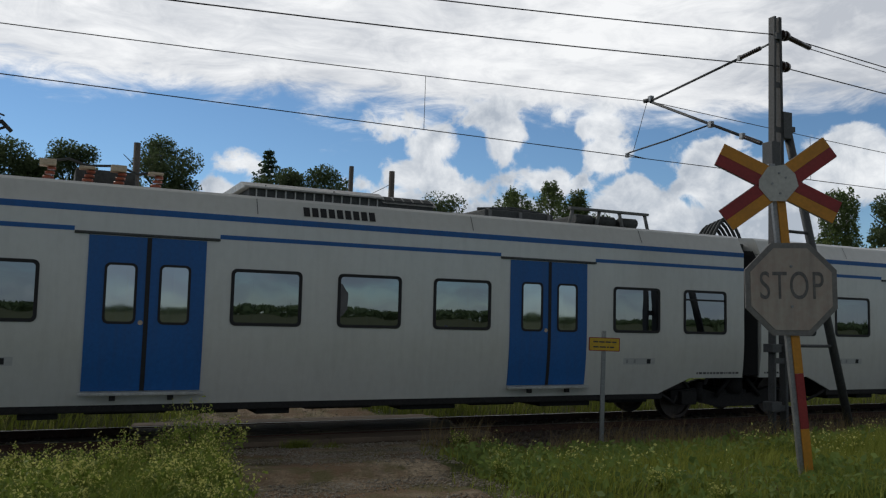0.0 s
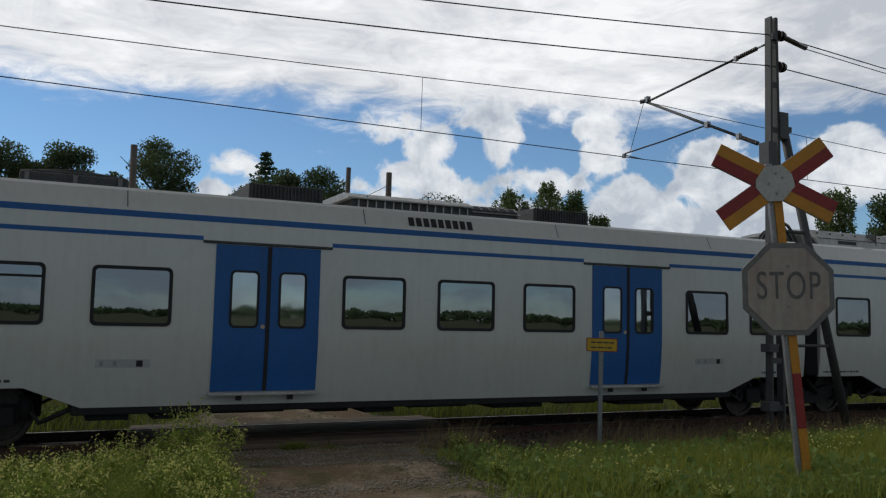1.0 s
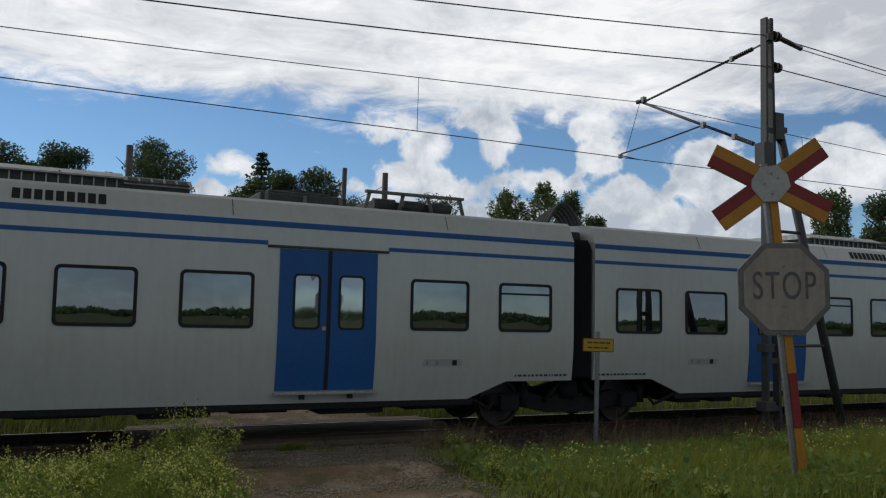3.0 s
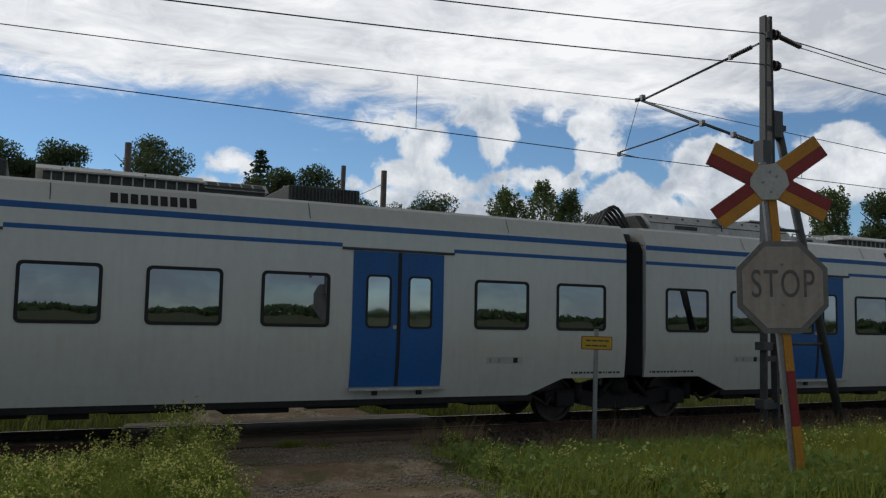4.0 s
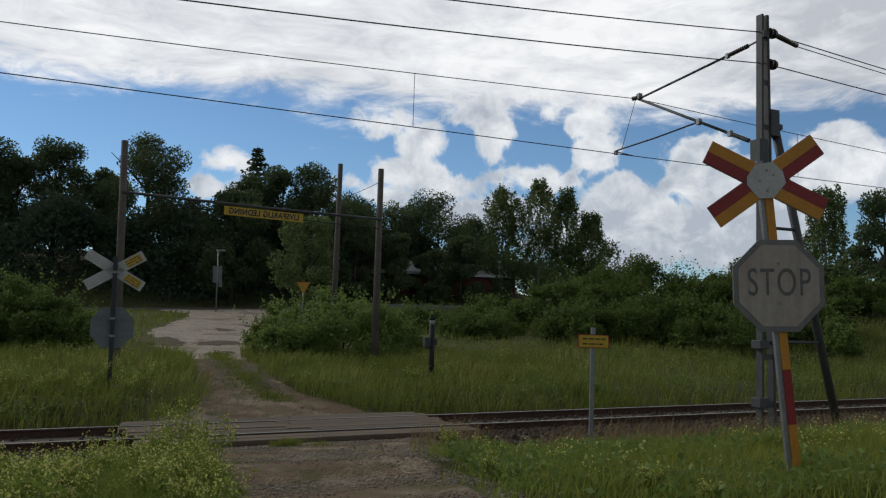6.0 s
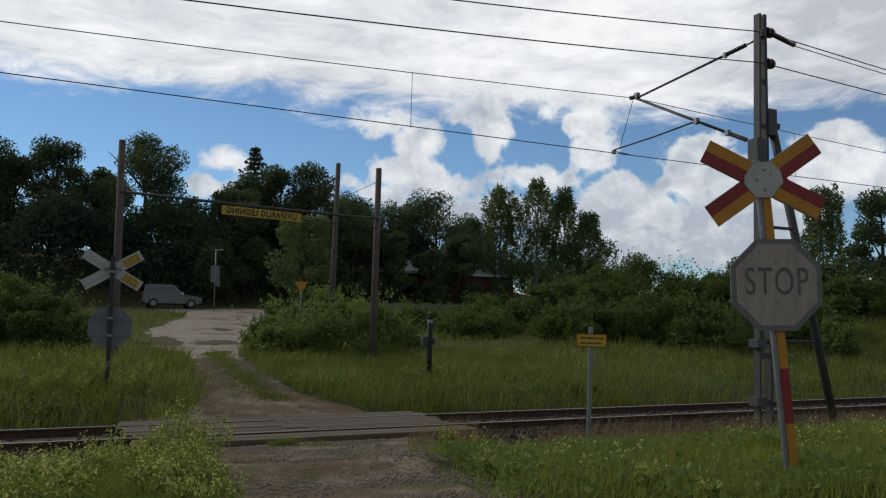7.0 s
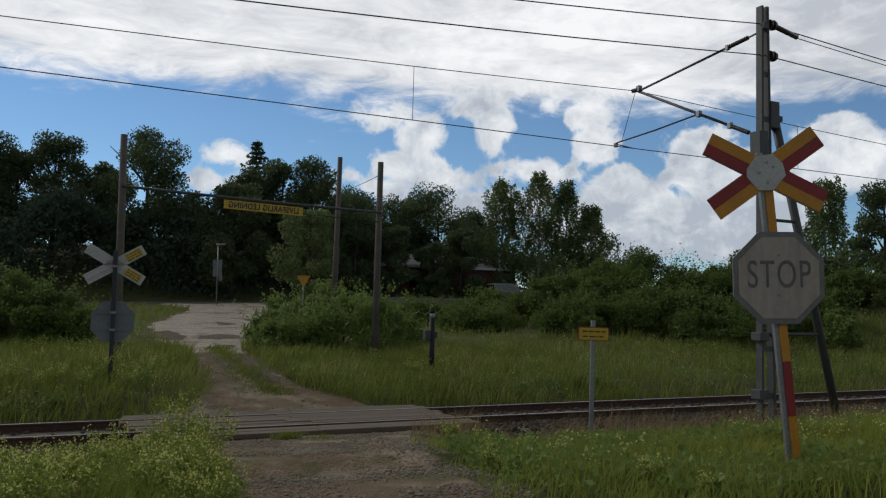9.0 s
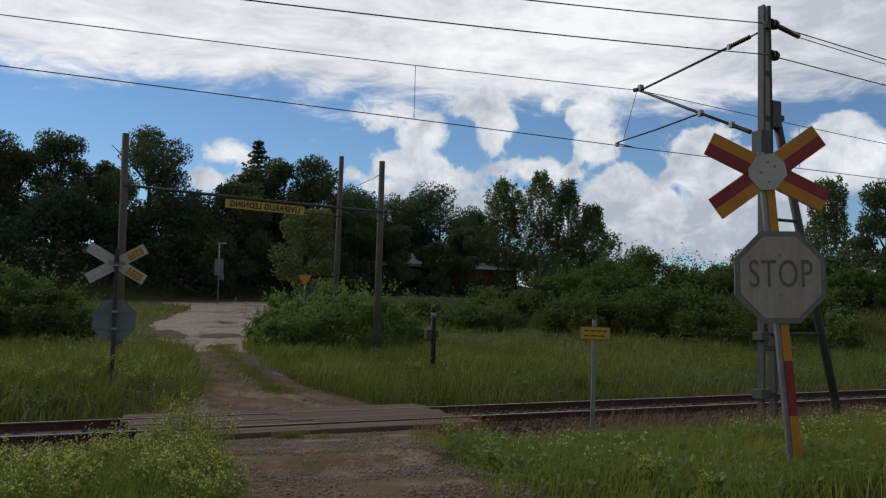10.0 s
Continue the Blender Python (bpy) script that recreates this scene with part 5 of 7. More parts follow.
def wheelchair_mesh():
    bm = bmesh.new()
    tube(bm, [(0.09 * math.cos(radians(a)), -1.652, 1.27 + 0.09 * math.sin(radians(a))) for a in range(100, 380, 20)], 0.013, 6)
    tube(bm, [(-0.02, -1.652, 1.47), (-0.01, -1.652, 1.34), (0.08, -1.652, 1.34), (0.13, -1.652, 1.22), (0.17, -1.652, 1.23)], 0.014, 6)
    box(bm, -0.04, 0.0, -1.655, -1.64, 1.47, 1.51)
    return bowed(to_mesh("wheelchair_symbol", bm, "white_paint"))


CHAIR = wheelchair_mesh()


def mirrored(me):
    """The same part for the other side of the train."""
    c = me.copy()
    c.transform(Matrix.Diagonal((1, -1, 1, 1)))
    c.flip_normals()
    return c


FLIP = Matrix.Rotation(math.pi, 4, "Z")
COOLER, LONG_COOLER, HOUSING, FINS, LONG_FINS, RACK, INSUL, LOOP = hvac_mesh(2.95), hvac_mesh(4.1), low_box_mesh(3.4), fin_box_mesh(1.25), fin_box_mesh(1.8), frame_box_mesh(1.9), insulator_row_mesh(), cable_loop_mesh()
TRAY, DARK_BOX, LOW_BOX = pale_box_mesh(1.2), dark_box_mesh(0.85), dark_box_mesh(1.5)
ROOFS = [  # what stands on each car's roof: mesh, place along the car, turned round or not
    [(TRAY, -6.7, 0), (LONG_FINS, -5.0, 0), (HOUSING, -0.45, 0), (COOLER, 3.6, 0), (FINS, 5.85, 0), (RACK, 7.65, 0), (DARK_BOX, 9.05, 0)],
    [(HOUSING, -0.36, 0), (FINS, 2.5, 0), (TRAY, 3.97, 0), (DARK_BOX, 5.3, 0)],
    [(INSUL, -4.1, 0), (HOUSING, -0.36, 0), (LOW_BOX, 3.2, 0), (RACK, 5.2, 0)],
    [(LONG_COOLER, -5.95, 0), (TRAY, -3.05, 0), (HOUSING, -0.46, 0), (DARK_BOX, 2.3, 0)],
    [(FINS, -3.1, 0), (HOUSING, -0.4, 0), (FINS, 2.3, 0), (LOW_BOX, -6.3, 0)],
    [(DARK_BOX, -9.05, 0), (RACK, -7.65, 0), (FINS, -5.85, 0), (COOLER, -3.58, 0), (HOUSING, -0.3, 1), (TRAY, 2.2, 0), (LONG_FINS, 3.9, 0), (DARK_BOX, 5.45, 0)]]
SLOT_X = [-0.6, -0.5, -0.55, -0.5, -0.5, -2.65]


def build_unit():
    unit = tagged(new("commuter_train"), "white six-car commuter train with blue doors and stripes", "train", "trains")
    for i in range(6):
        c = Matrix.Translation((-CAR * i, 0, 0))
        end = i in (0, 5)
        if i == 5:
            c = c @ FLIP
        pieces = END_SHELL if end else SHELL
        body = place("car_body", pieces[0], unit, c)
        for me in pieces[1:]:
            place(me.name.split(".")[0], me, body)
        flips = (Matrix(), FLIP)
        for f in flips:
            for k, x in enumerate(WIN_X):
                place("window", HOPPER if (k * 3 + i * 2) % 7 == 1 else WINDOW, body, f @ Matrix.Translation((x, 0, 0)))
            for x in DOOR_X:
                for leaf in (LEAF_A, LEAF_B):
                    place("door_leaf", leaf, body, f @ Matrix.Translation((x, 0, 0)), "blue sliding door leaf with a tall window")
                place("door_rail", HEADER, body, f @ Matrix.Translation((x, 0, 0)))
                place("door_step", STEP, body, f @ Matrix.Translation((x, 0, 0)))
            for x in (5.55, -5.55):
                place("socket_panel", SOCKET, body, f @ Matrix.Translation((x, 0, 0)))
            for x in (-7.55, 7.55):
                tagged(place("marking", MARKING, body, f @ Matrix.Translation((x, 0, 0))), kind="stuff")
            for x in (-5.6, -1.9, 1.9, 5.6):
                place("panel_joint", JOINT, body, f @ Matrix.Translation((x, 0, 0)))
        place("stripe", STRIPE, body)
        for me in (END_UNDER if end else UNDER):
            place(me.name.split(".")[0], me, body)
        inv = FLIP if i == 5 else Matrix()
        for me, x, turned in ROOFS[i]:
            place(me.name.split(".")[0], me, body, inv @ Matrix.Translation((x, 0, 0)) @ (FLIP if turned else Matrix()))
        for f in flips:
            tagged(place("air_slot", SLOTS, body, inv @ f @ Matrix.Translation((SLOT_X[i] * (1 if f == flips[0] else -1), 0, 0))), kind="stuff")
        if end:
            cab, plate = build_cab(unit, c)
            other = mirrored(plate)
            for s in (-1, 1):
                place("operator_plate", other, body, Matrix.Translation((16.10, 0, 0)) @ FLIP if s < 0 else None, "grey and white operator's plate")
                for word, x, z in (("i samarbete", 8.32 if s < 0 else 7.78, 3.32), ("med MTR", 8.24 if s < 0 else 7.86, 3.21)):
                    place("plate_lettering", text_mesh(word, 0.135, "dark_text"), body, pose(x, s * 1.638, z, 90, 0, 0 if s < 0 else 180))
            for s in (-1, 1):
                ext = bmesh.new()
                y0, y1 = sorted((s * 1.635, s * 1.626))
                box(ext, 8.87, 9.73, y0, y1, 3.075, 3.475)
                part("blue_band", ext, "train_blue", body)
            x = 3.477 if i == 0 else 3.477
            for f, s in ((Matrix(), 1), (FLIP, -1)):
                for dx in (-0.4, 0.36):
                    place("wheelchair_symbol", CHAIR, body, f @ Matrix.Translation((s * 3.477 + dx, 0, 0)))
            bo = place("bogie", BOGIE, unit, c @ Matrix.Translation((6.9, 0, 0)))
            for x in (-1.35, 1.35):
                for f in flips:
                    place("wheel", WHEEL, bo, Matrix.Translation((x, 0, 0.46)) @ f @ Matrix.Translation((0, -0.76, 0)))
        if i < 5:
            g = Matrix.Translation((-CAR * i - CAR / 2, 0, 0))
            place("bellows", BELLOWS, unit, g, "black rubber gangway bellows")
            place("cable_loop", LOOP, unit, g)
            bo = place("bogie", BOGIE, unit, g)
            for x in (-1.35, 1.35):
                for f in flips:
                    place("wheel", WHEEL, bo, Matrix.Translation((x, 0, 0.46)) @ f @ Matrix.Translation((0, -0.76, 0)))
    pantograph(unit, -CAR * 2 - 6.85, True, 0)
    pantograph(unit, -CAR * 3 + 5.3, False, 180)
    return unit


TRAIN_LEAD = build_unit()
TRAIN_REAR = copy_thing(TRAIN_LEAD, Matrix())
tagged(TRAIN_LEAD, "leading white six-car commuter train with its pantograph raised")
tagged(TRAIN_REAR, "trailing white six-car commuter train coupled behind another")


def train_x(t):
    return 4.857 + 35.8 * t - 0.097 * t * t


# ---- crossing signs, masts, wires ----
def octagon(r):
    return [(r * math.cos(radians(22.5 + 45 * k)), r * math.sin(radians(22.5 + 45 * k))) for k in range(8)]


def crossbuck_arm(bm, sx, sz, back=False):
    """One half arm from the middle outwards, in two colours along its length."""
    a = math.atan2(sz * 0.60, sx)
    d, n = Vector((math.cos(a), 0, math.sin(a))), Vector((-math.sin(a), 0, math.cos(a)))
    if n.z < 0:
        n = -n
    def bar(lo, hi, y, mi, r0=0.13, r1=0.64):
        q = [d * r0 + n * lo, d * r1 + n * lo, d * r1 + n * hi, d * r0 + n * hi]
        prism(bm, [(p.x, p.z) for p in q], "y", y, y + 0.012, mi)
    bar(-0.12, 0.12, -0.02, 3)
    up, dn = (1, 0) if sz > 0 else (0, 1)
    bar(0.001, 0.114, -0.034, up)
    bar(-0.114, -0.001, -0.034, dn)


def flat_arm(bm, sx, sz):
    a = math.atan2(sz * 0.60, sx)
    d, n = Vector((math.cos(a), 0, math.sin(a))), Vector((-math.sin(a), 0, math.cos(a)))
    q = [n * -0.12, d * 0.69 + n * -0.12, d * 0.69 + n * 0.12, n * 0.12]
    prism(bm, [(p.x, p.z) for p in q], "y", -0.012, 0.004, 3)


def build_crossing_sign():
    s = tagged(new("crossing_sign"), "leaning red and yellow crossbuck with a faded stop plate below", "road sign")
    s.matrix_basis = Matrix.Translation((6.72, -8.73, 0.36)) @ Matrix.Rotation(radians(-24.7), 4, "Z") @ Matrix.Rotation(radians(-5.3), 4, "Y")
    bm = bmesh.new()
    box(bm, -0.055, 0.01, 0.02, 0.08, 0, 3.22, 0, 0.008)
    part("post", bm, "galvanised", s, "galvanised steel post")
    for z0, z1, colour in ((0.05, 0.62, "sign_orange"), (0.622, 1.15, "sign_red"), (1.152, 1.6, "sign_orange"), (2.3, 2.9, "sign_orange")):
        bm = bmesh.new()
        box(bm, -0.012, 0.068, 0.0, 0.022, z0, z1, 0, 0.003)
        part("band", bm, colour, s, "red band" if colour == "sign_red" else "orange band")
    for sx, sz in ((-1, 1), (1, 1), (-1, -1), (1, -1)):
        bm = bmesh.new()
        crossbuck_arm(bm, sx, sz)
        part("crossbuck_board", bm, ["sign_red", "sign_orange", "white_paint", "sign_grey"], s, "board striped red and yellow lengthwise", Matrix.Translation((0.0, 0.0, 3.01)))
    bm = bmesh.new()
    prism(bm, [(-0.20, -0.03), (-0.10, -0.17), (0.05, -0.18), (0.19, -0.04), (0.17, 0.08), (0.08, 0.18), (-0.09, 0.17), (-0.19, 0.05)], "y", -0.046, -0.03)
    for x, z in ((-0.07, 0.0), (0.07, 0.05), (0.0, -0.1), (0.01, 0.1)):
        tube(bm, [(x, -0.056, z), (x, -0.045, z)], 0.012, 8, 1)
    part("centre_plate", bm, ["sign_pale", "galvanised"], s, "grey centre plate with bolts", Matrix.Translation((0.0, 0.0, 3.01)))
    m = Matrix.Translation((0.02, -0.03, 1.97)) @ Matrix.Rotation(radians(4.2), 4, "Y")
    bm = bmesh.new()
    prism(bm, octagon(0.487), "y", 0.0, 0.02, 0)
    prism(bm, octagon(0.43), "y", -0.006, 0.0, 1)
    plate = part("stop_plate", bm, ["stop_rim", "stop_faded"], s, "sun-bleached stop plate", m)
    place("lettering", text_mesh("STOP", 0.385, "stop_letter", 1.12), plate, Matrix.Translation((0, -0.008, 0.02)) @ pose(0, 0, 0, 90) @ Matrix.Diagonal((0.64, 1.0, 1, 1)), "grey worn word")
    for z in (0.22, -0.17):
        bm = bmesh.new()
        tube(bm, [(0, -0.018, z), (0, 0.0, z)], 0.013, 10)
        part("bolt", bm, "galvanised", plate)
    for z in (1.75, 2.2):
        bm = bmesh.new()
        box(bm, -0.09, 0.09, -0.01, 0.05, z - 0.02, z + 0.02)
        part("clamp", bm, "galvanised", s)


def build_far_sign():
    s = tagged(new("crossing_sign"), "back of a grey crossbuck and stop plate on a dark post", "road sign")
    s.matrix_basis = pose(1.67, 5.2, 0.2, 0, 0, -6)
    bm = bmesh.new()
    box(bm, -0.045, 0.045, -0.045, 0.045, -0.1, 2.95, 0, 0.01)
    part("post", bm, "dark_post", s, "dark steel post")
    for sx, sz in ((-1, 1), (1, 1), (-1, -1), (1, -1)):
        bm = bmesh.new()
        flat_arm(bm, sx, sz)
        m = Matrix.Rotation(-math.atan2(sz * 0.6, sx), 4, "Y")
        box(bm, 0.08, 0.66, -0.03, -0.010, -0.018, 0.018, 3, 0, m)
        board = part("crossbuck_board", bm, ["sign_pale", "sign_grey", "dark_text", "sign_pale"], s, "grey back of a crossed board", pose(0, 0.07, 2.64))
        if sx > 0:
            bm = bmesh.new()
            box(bm, 0.26, 0.62, -0.034, -0.030, -0.085, 0.085, 0, 0, m)
            for k in range(3):
                for j in range(4):
                    box(bm, 0.28 + 0.085 * j, 0.28 + 0.085 * j + (0.07 if (j + k) % 3 else 0.05), -0.036, -0.034, 0.040 - 0.055 * k, 0.060 - 0.055 * k, 1, 0, m)
            part("notice", bm, ["sign_yellow", "dark_text"], board, "yellow notice with dark lines")
    bm = bmesh.new()
    prism(bm, octagon(0.487), "y", 0.05, 0.065)
    box(bm, -0.4, 0.4, 0.03, 0.05, -0.2, -0.16)
    box(bm, -0.4, 0.4, 0.03, 0.05, 0.16, 0.2)
    part("stop_plate", bm, "sign_back", s, "bare grey back of a stop plate", pose(0, 0.02, 1.38))
    for z in (1.2, 1.58, 2.6):
        bm = bmesh.new()
        box(bm, -0.06, 0.06, -0.055, 0.06, z - 0.025, z + 0.025)
        part("clamp", bm, "galvanised", s)


def build_mast():
    mast = tagged(new("catenary_mast"), "grey steel overhead-line mast with a leaning stay and cantilever", "railway mast")
    mast.matrix_basis = Matrix.Translation((12.13, -3.4, 0))
    for dx, w in ((-0.12, 0.05), (0.085, 0.065)):
        bm = bmesh.new()
        top = 7.75
        prism(bm, [(dx * 1.55 - w / 2, -0.3), (dx * 1.55 + w / 2, -0.3), (dx * 0.62 + w / 2, top), (dx * 0.62 - w / 2, top)], "y", -0.07, 0.07)
        prism(bm, [(dx * 1.55 - 0.012, -0.3), (dx * 1.55 + 0.012, -0.3), (dx * 0.62 + 0.012, top), (dx * 0.62 - 0.012, top)], "y", -0.075, 0.075)
        part("leg", bm, "mast_steel", mast)
    for z in np.arange(0.5, 7.6, 0.85):
        k = 0.2 - 0.014 * z
        bm = bmesh.new()
        box(bm, -k, k * 0.8, -0.06, -0.045, z - 0.05, z + 0.05)
        part("batten", bm, "mast_steel", mast)
    bm = bmesh.new()
    tube(bm, [(0.24, 0.0, 5.75), (2.0, 0.05, -0.3)], 0.08, 10)
    box(bm, 0.08, 0.30, -0.1, 0.1, 5.45, 5.95, 0, 0.01)
    box(bm, 0.2, 0.42, -0.06, 0.06, 5.6, 5.7)
    part("stay", bm, "mast_steel", mast, "leaning stay pole")
    for a, b in (((0.1, 0, 3.73), (0.86, 0, 3.73)), ((-0.1, 0, 1.62), (1.34, 0, 1.62))):
        bm = bmesh.new()
        tube(bm, [a, b], 0.032, 6)
        part("brace", bm, "mast_steel", mast)
    for c in ((-0.28, -0.06, -0.12, 0.1, 1.5, 1.65), (-0.3, -0.05, -0.12, 0.1, 0.45, 0.62), (-0.26, -0.05, -0.14, 0.1, 4.3, 5.35)):
        bm = bmesh.new()
        box(bm, *c, 0, 0.01)
        part("plate", bm, "mast_steel", mast)
    tip, low = Vector((0.0, 3.6, 6.97)), Vector((-0.62, 3.65, 5.68))
    bm = bmesh.new()
    a = Vector((-0.03, 0.1, 7.28))
    tube(bm, [a.lerp(tip, 0.21), tip], 0.026, 8)
    a2 = Vector((-0.03, 0.1, 5.30))
    tube(bm, [a2.lerp(tip, 0.19), tip], 0.03, 8)
    tube(bm, [tip + Vector((-0.08, 0.12, 0.02)), tip + Vector((0.04, -0.08, 0.04))], 0.05, 8)
    mid = a2.lerp(tip, 0.45)
    tube(bm, [mid, mid + (low - mid) * 0.5, low + Vector((0.0, -0.1, 0.04)), low], 0.018, 8)
    tube(bm, [low + Vector((0.02, -0.02, 0.02)), low + Vector((0.55, 0.0, -0.02))], 0.012, 6)
    part("cantilever", bm, "mast_steel", mast, "tubular bracket arm")
    bm = bmesh.new()
    tube(bm, [tip + Vector((-0.04, 0.05, 0)), low.lerp(mid, 0.09) + Vector((0, 0, 0.02))], 0.007, 6)
    part("hanger_wire", bm, "wire", mast, "thin steel hanger")
    for c, r in ((tip + Vector((0, -0.03, 0.05)), 0.05), (mid, 0.045), (low + Vector((0.02, -0.02, 0)), 0.035), (a.lerp(tip, 0.22), 0.036), (a2.lerp(tip, 0.205), 0.042)):
        bm = bmesh.new()
        box(bm, c.x - r, c.x + r, c.y - r, c.y + r, c.z - r * 1.4, c.z + r * 1.4, 0, 0.006)
        part("clamp", bm, "galvanised", mast, "bolted steel clamp")
    for s, t in ((a, 0.21), (a2, 0.19)):
        bm = bmesh.new()
        p, q = s.lerp(tip, 0.07), s.lerp(tip, t)
        tube(bm, [s, p], 0.02, 6, 1)
        n = 9
        for k in range(n):
            u, v = p.lerp(q, k / n), p.lerp(q, (k + 0.6) / n)
            tube(bm, [u, v], 0.044, 10)
        tube(bm, [p, q], 0.03, 8)
        part("insulator", bm, ["ceramic", "galvanised"], mast, "brown rod insulator")
    for z in (7.43, 6.83):
        bm = bmesh.new()
        tube(bm, [(0.05, -0.02, z), (0.2, -0.02, z)], 0.025, 6, 1)
        for k in range(4):
            tube(bm, [(0.12 + 0.045 * k, -0.02, z), (0.145 + 0.045 * k, -0.02, z)], 0.085 if k % 2 else 0.10, 12)
        part("line_insulator", bm, ["ceramic", "galvanised"], mast)
    bm = bmesh.new()
    tube(bm, [(0.3, -0.02, 7.42), (0.85, -0.04, 7.30)], 0.05, 10)
    part("line_insulator", bm, ["ceramic", "galvanised"], mast)
    box_ = bmesh.new()
    box(box_, -0.1, 0.02, -0.12, -0.05, 7.3, 7.42)
    part("bracket", box_, "mast_steel", mast)


def sag(a, b, s, n=24):
    a, b = Vector(a), Vector(b)
    return [a.lerp(b, k / n) - Vector((0, 0, 4 * s * (k / n) * (1 - k / n))) for k in range(n + 1)]


def build_wires():
    span = 60.0
    x0, x1, x2 = 12.13 - span, 12.13, 12.13 + span
    w = tagged(new("overhead_line"), "thin dark overhead contact line with droppers", "overhead line", kind="structure")
    bm = bmesh.new()
    for a, b in ((x0, x1), (x1, x2)):
        tube(bm, sag((a, 0.2, 6.97), (b, 0.2, 6.97), 0.72), 0.009, 5)
    part("messenger_wire", bm, "wire", w)
    bm = bmesh.new()
    tube(bm, [(x0 * 4, 0.2, 5.64), (x0, -0.1, 5.66), (x1 - 0.62, 0.25, 5.66), (x2, -0.1, 5.66), (x2 * 5, 0.2, 5.64)], 0.010, 5)
    part("contact_wire", bm, "wire", w)
    for x in (-14.5, -4.2, 6.57, 17.2, 28, 39):
        k = ((x - x0) / span) % 1.0
        bm = bmesh.new()
        tube(bm, [(x, 0.2, 6.97 - 4 * 0.72 * k * (1 - k)), (x - 0.02, 0.18, 5.66)], 0.006, 5)
        part("dropper", bm, "wire", w)
    for label, y, z, sl, sr, r in (("upper", -3.42, 7.43, 1.62, 0.9, 0.011), ("lower", -3.42, 6.83, 1.36, 0.6, 0.011)):
        f = tagged(new("feeder_wire"), "thin dark feeder cable hung from the mast", "overhead line", kind="structure")
        bm = bmesh.new()
        tube(bm, sag((x0, y, z), (x1 + 0.1, y, z), sl, 40), r, 5)
        part("cable", bm, "wire", f)
        bm = bmesh.new()
        tube(bm, sag((x1 + 0.3, y, z - 0.02), (x2, y, z), sr, 30), r, 5)
        if label == "upper":
            tube(bm, sag((x1 + 0.85, y, z - 0.14), (x2, y - 0.6, z - 0.6), sr, 30), r * 0.8, 5)
        part("cable", bm, "wire", f)


def build_gantry():
    g = tagged(new("height_gantry"), "wooden posts with a crossbar and hanging yellow warning board", "warning gantry")
    g.matrix_basis = Matrix()
    for x, y, z0, z1, dx in ((2.15, 9.6, 0.3, 6.6, -0.03), (9.65, 9.6, 0.4, 6.55, 0.03)):
        bm = bmesh.new()
        tube(bm, [(x - dx, y, z0 - 0.3), (x, y, (z0 + z1) / 2), (x + dx, y, z1)], 0.115, 12, 0, 0.09)
        part("post", bm, "pole_wood", g, "grey weathered wooden post")
    bm = bmesh.new()
    tube(bm, [(2.1, 9.5, 5.17), (5.8, 9.5, 5.04), (9.7, 9.5, 4.95)], 0.04, 8)
    part("crossbar", bm, "mast_steel", g)
    bm = bmesh.new()
    tube(bm, [(3.2, 9.5, 4.90), (9.6, 9.5, 4.66)], 0.012, 6)
    for x in (3.2, 4.9, 7.15):
        tube(bm, [(x, 9.5, 5.1), (x, 9.5, 4.86)], 0.012, 6)
    part("hanger_wire", bm, "wire", g)
    bm = bmesh.new()
    box(bm, -1.16, 0.0, -0.012, 0.012, -0.125, 0.125, 0, 0.004)
    box(bm, 0.015, 1.16, -0.012, 0.012, -0.125, 0.125, 0, 0.004)
    m = pose(6.02, 9.5, 4.84, 0, 1.8, 0)
    board = part("warning_board", bm, "sign_yellow", g, "yellow board lettered in black, seen from behind", m)
    # the letters are cut through the board, so they read reversed from this side
    place("lettering", text_mesh("LIVSFARLIG LEDNING", 0.235, "dark_text", 1.08, 0.035), board, pose(0, -0.016, -0.005, 90, 0, 0) @ Matrix.Diagonal((-0.86, 1, 1, 1)), "reversed black warning words")


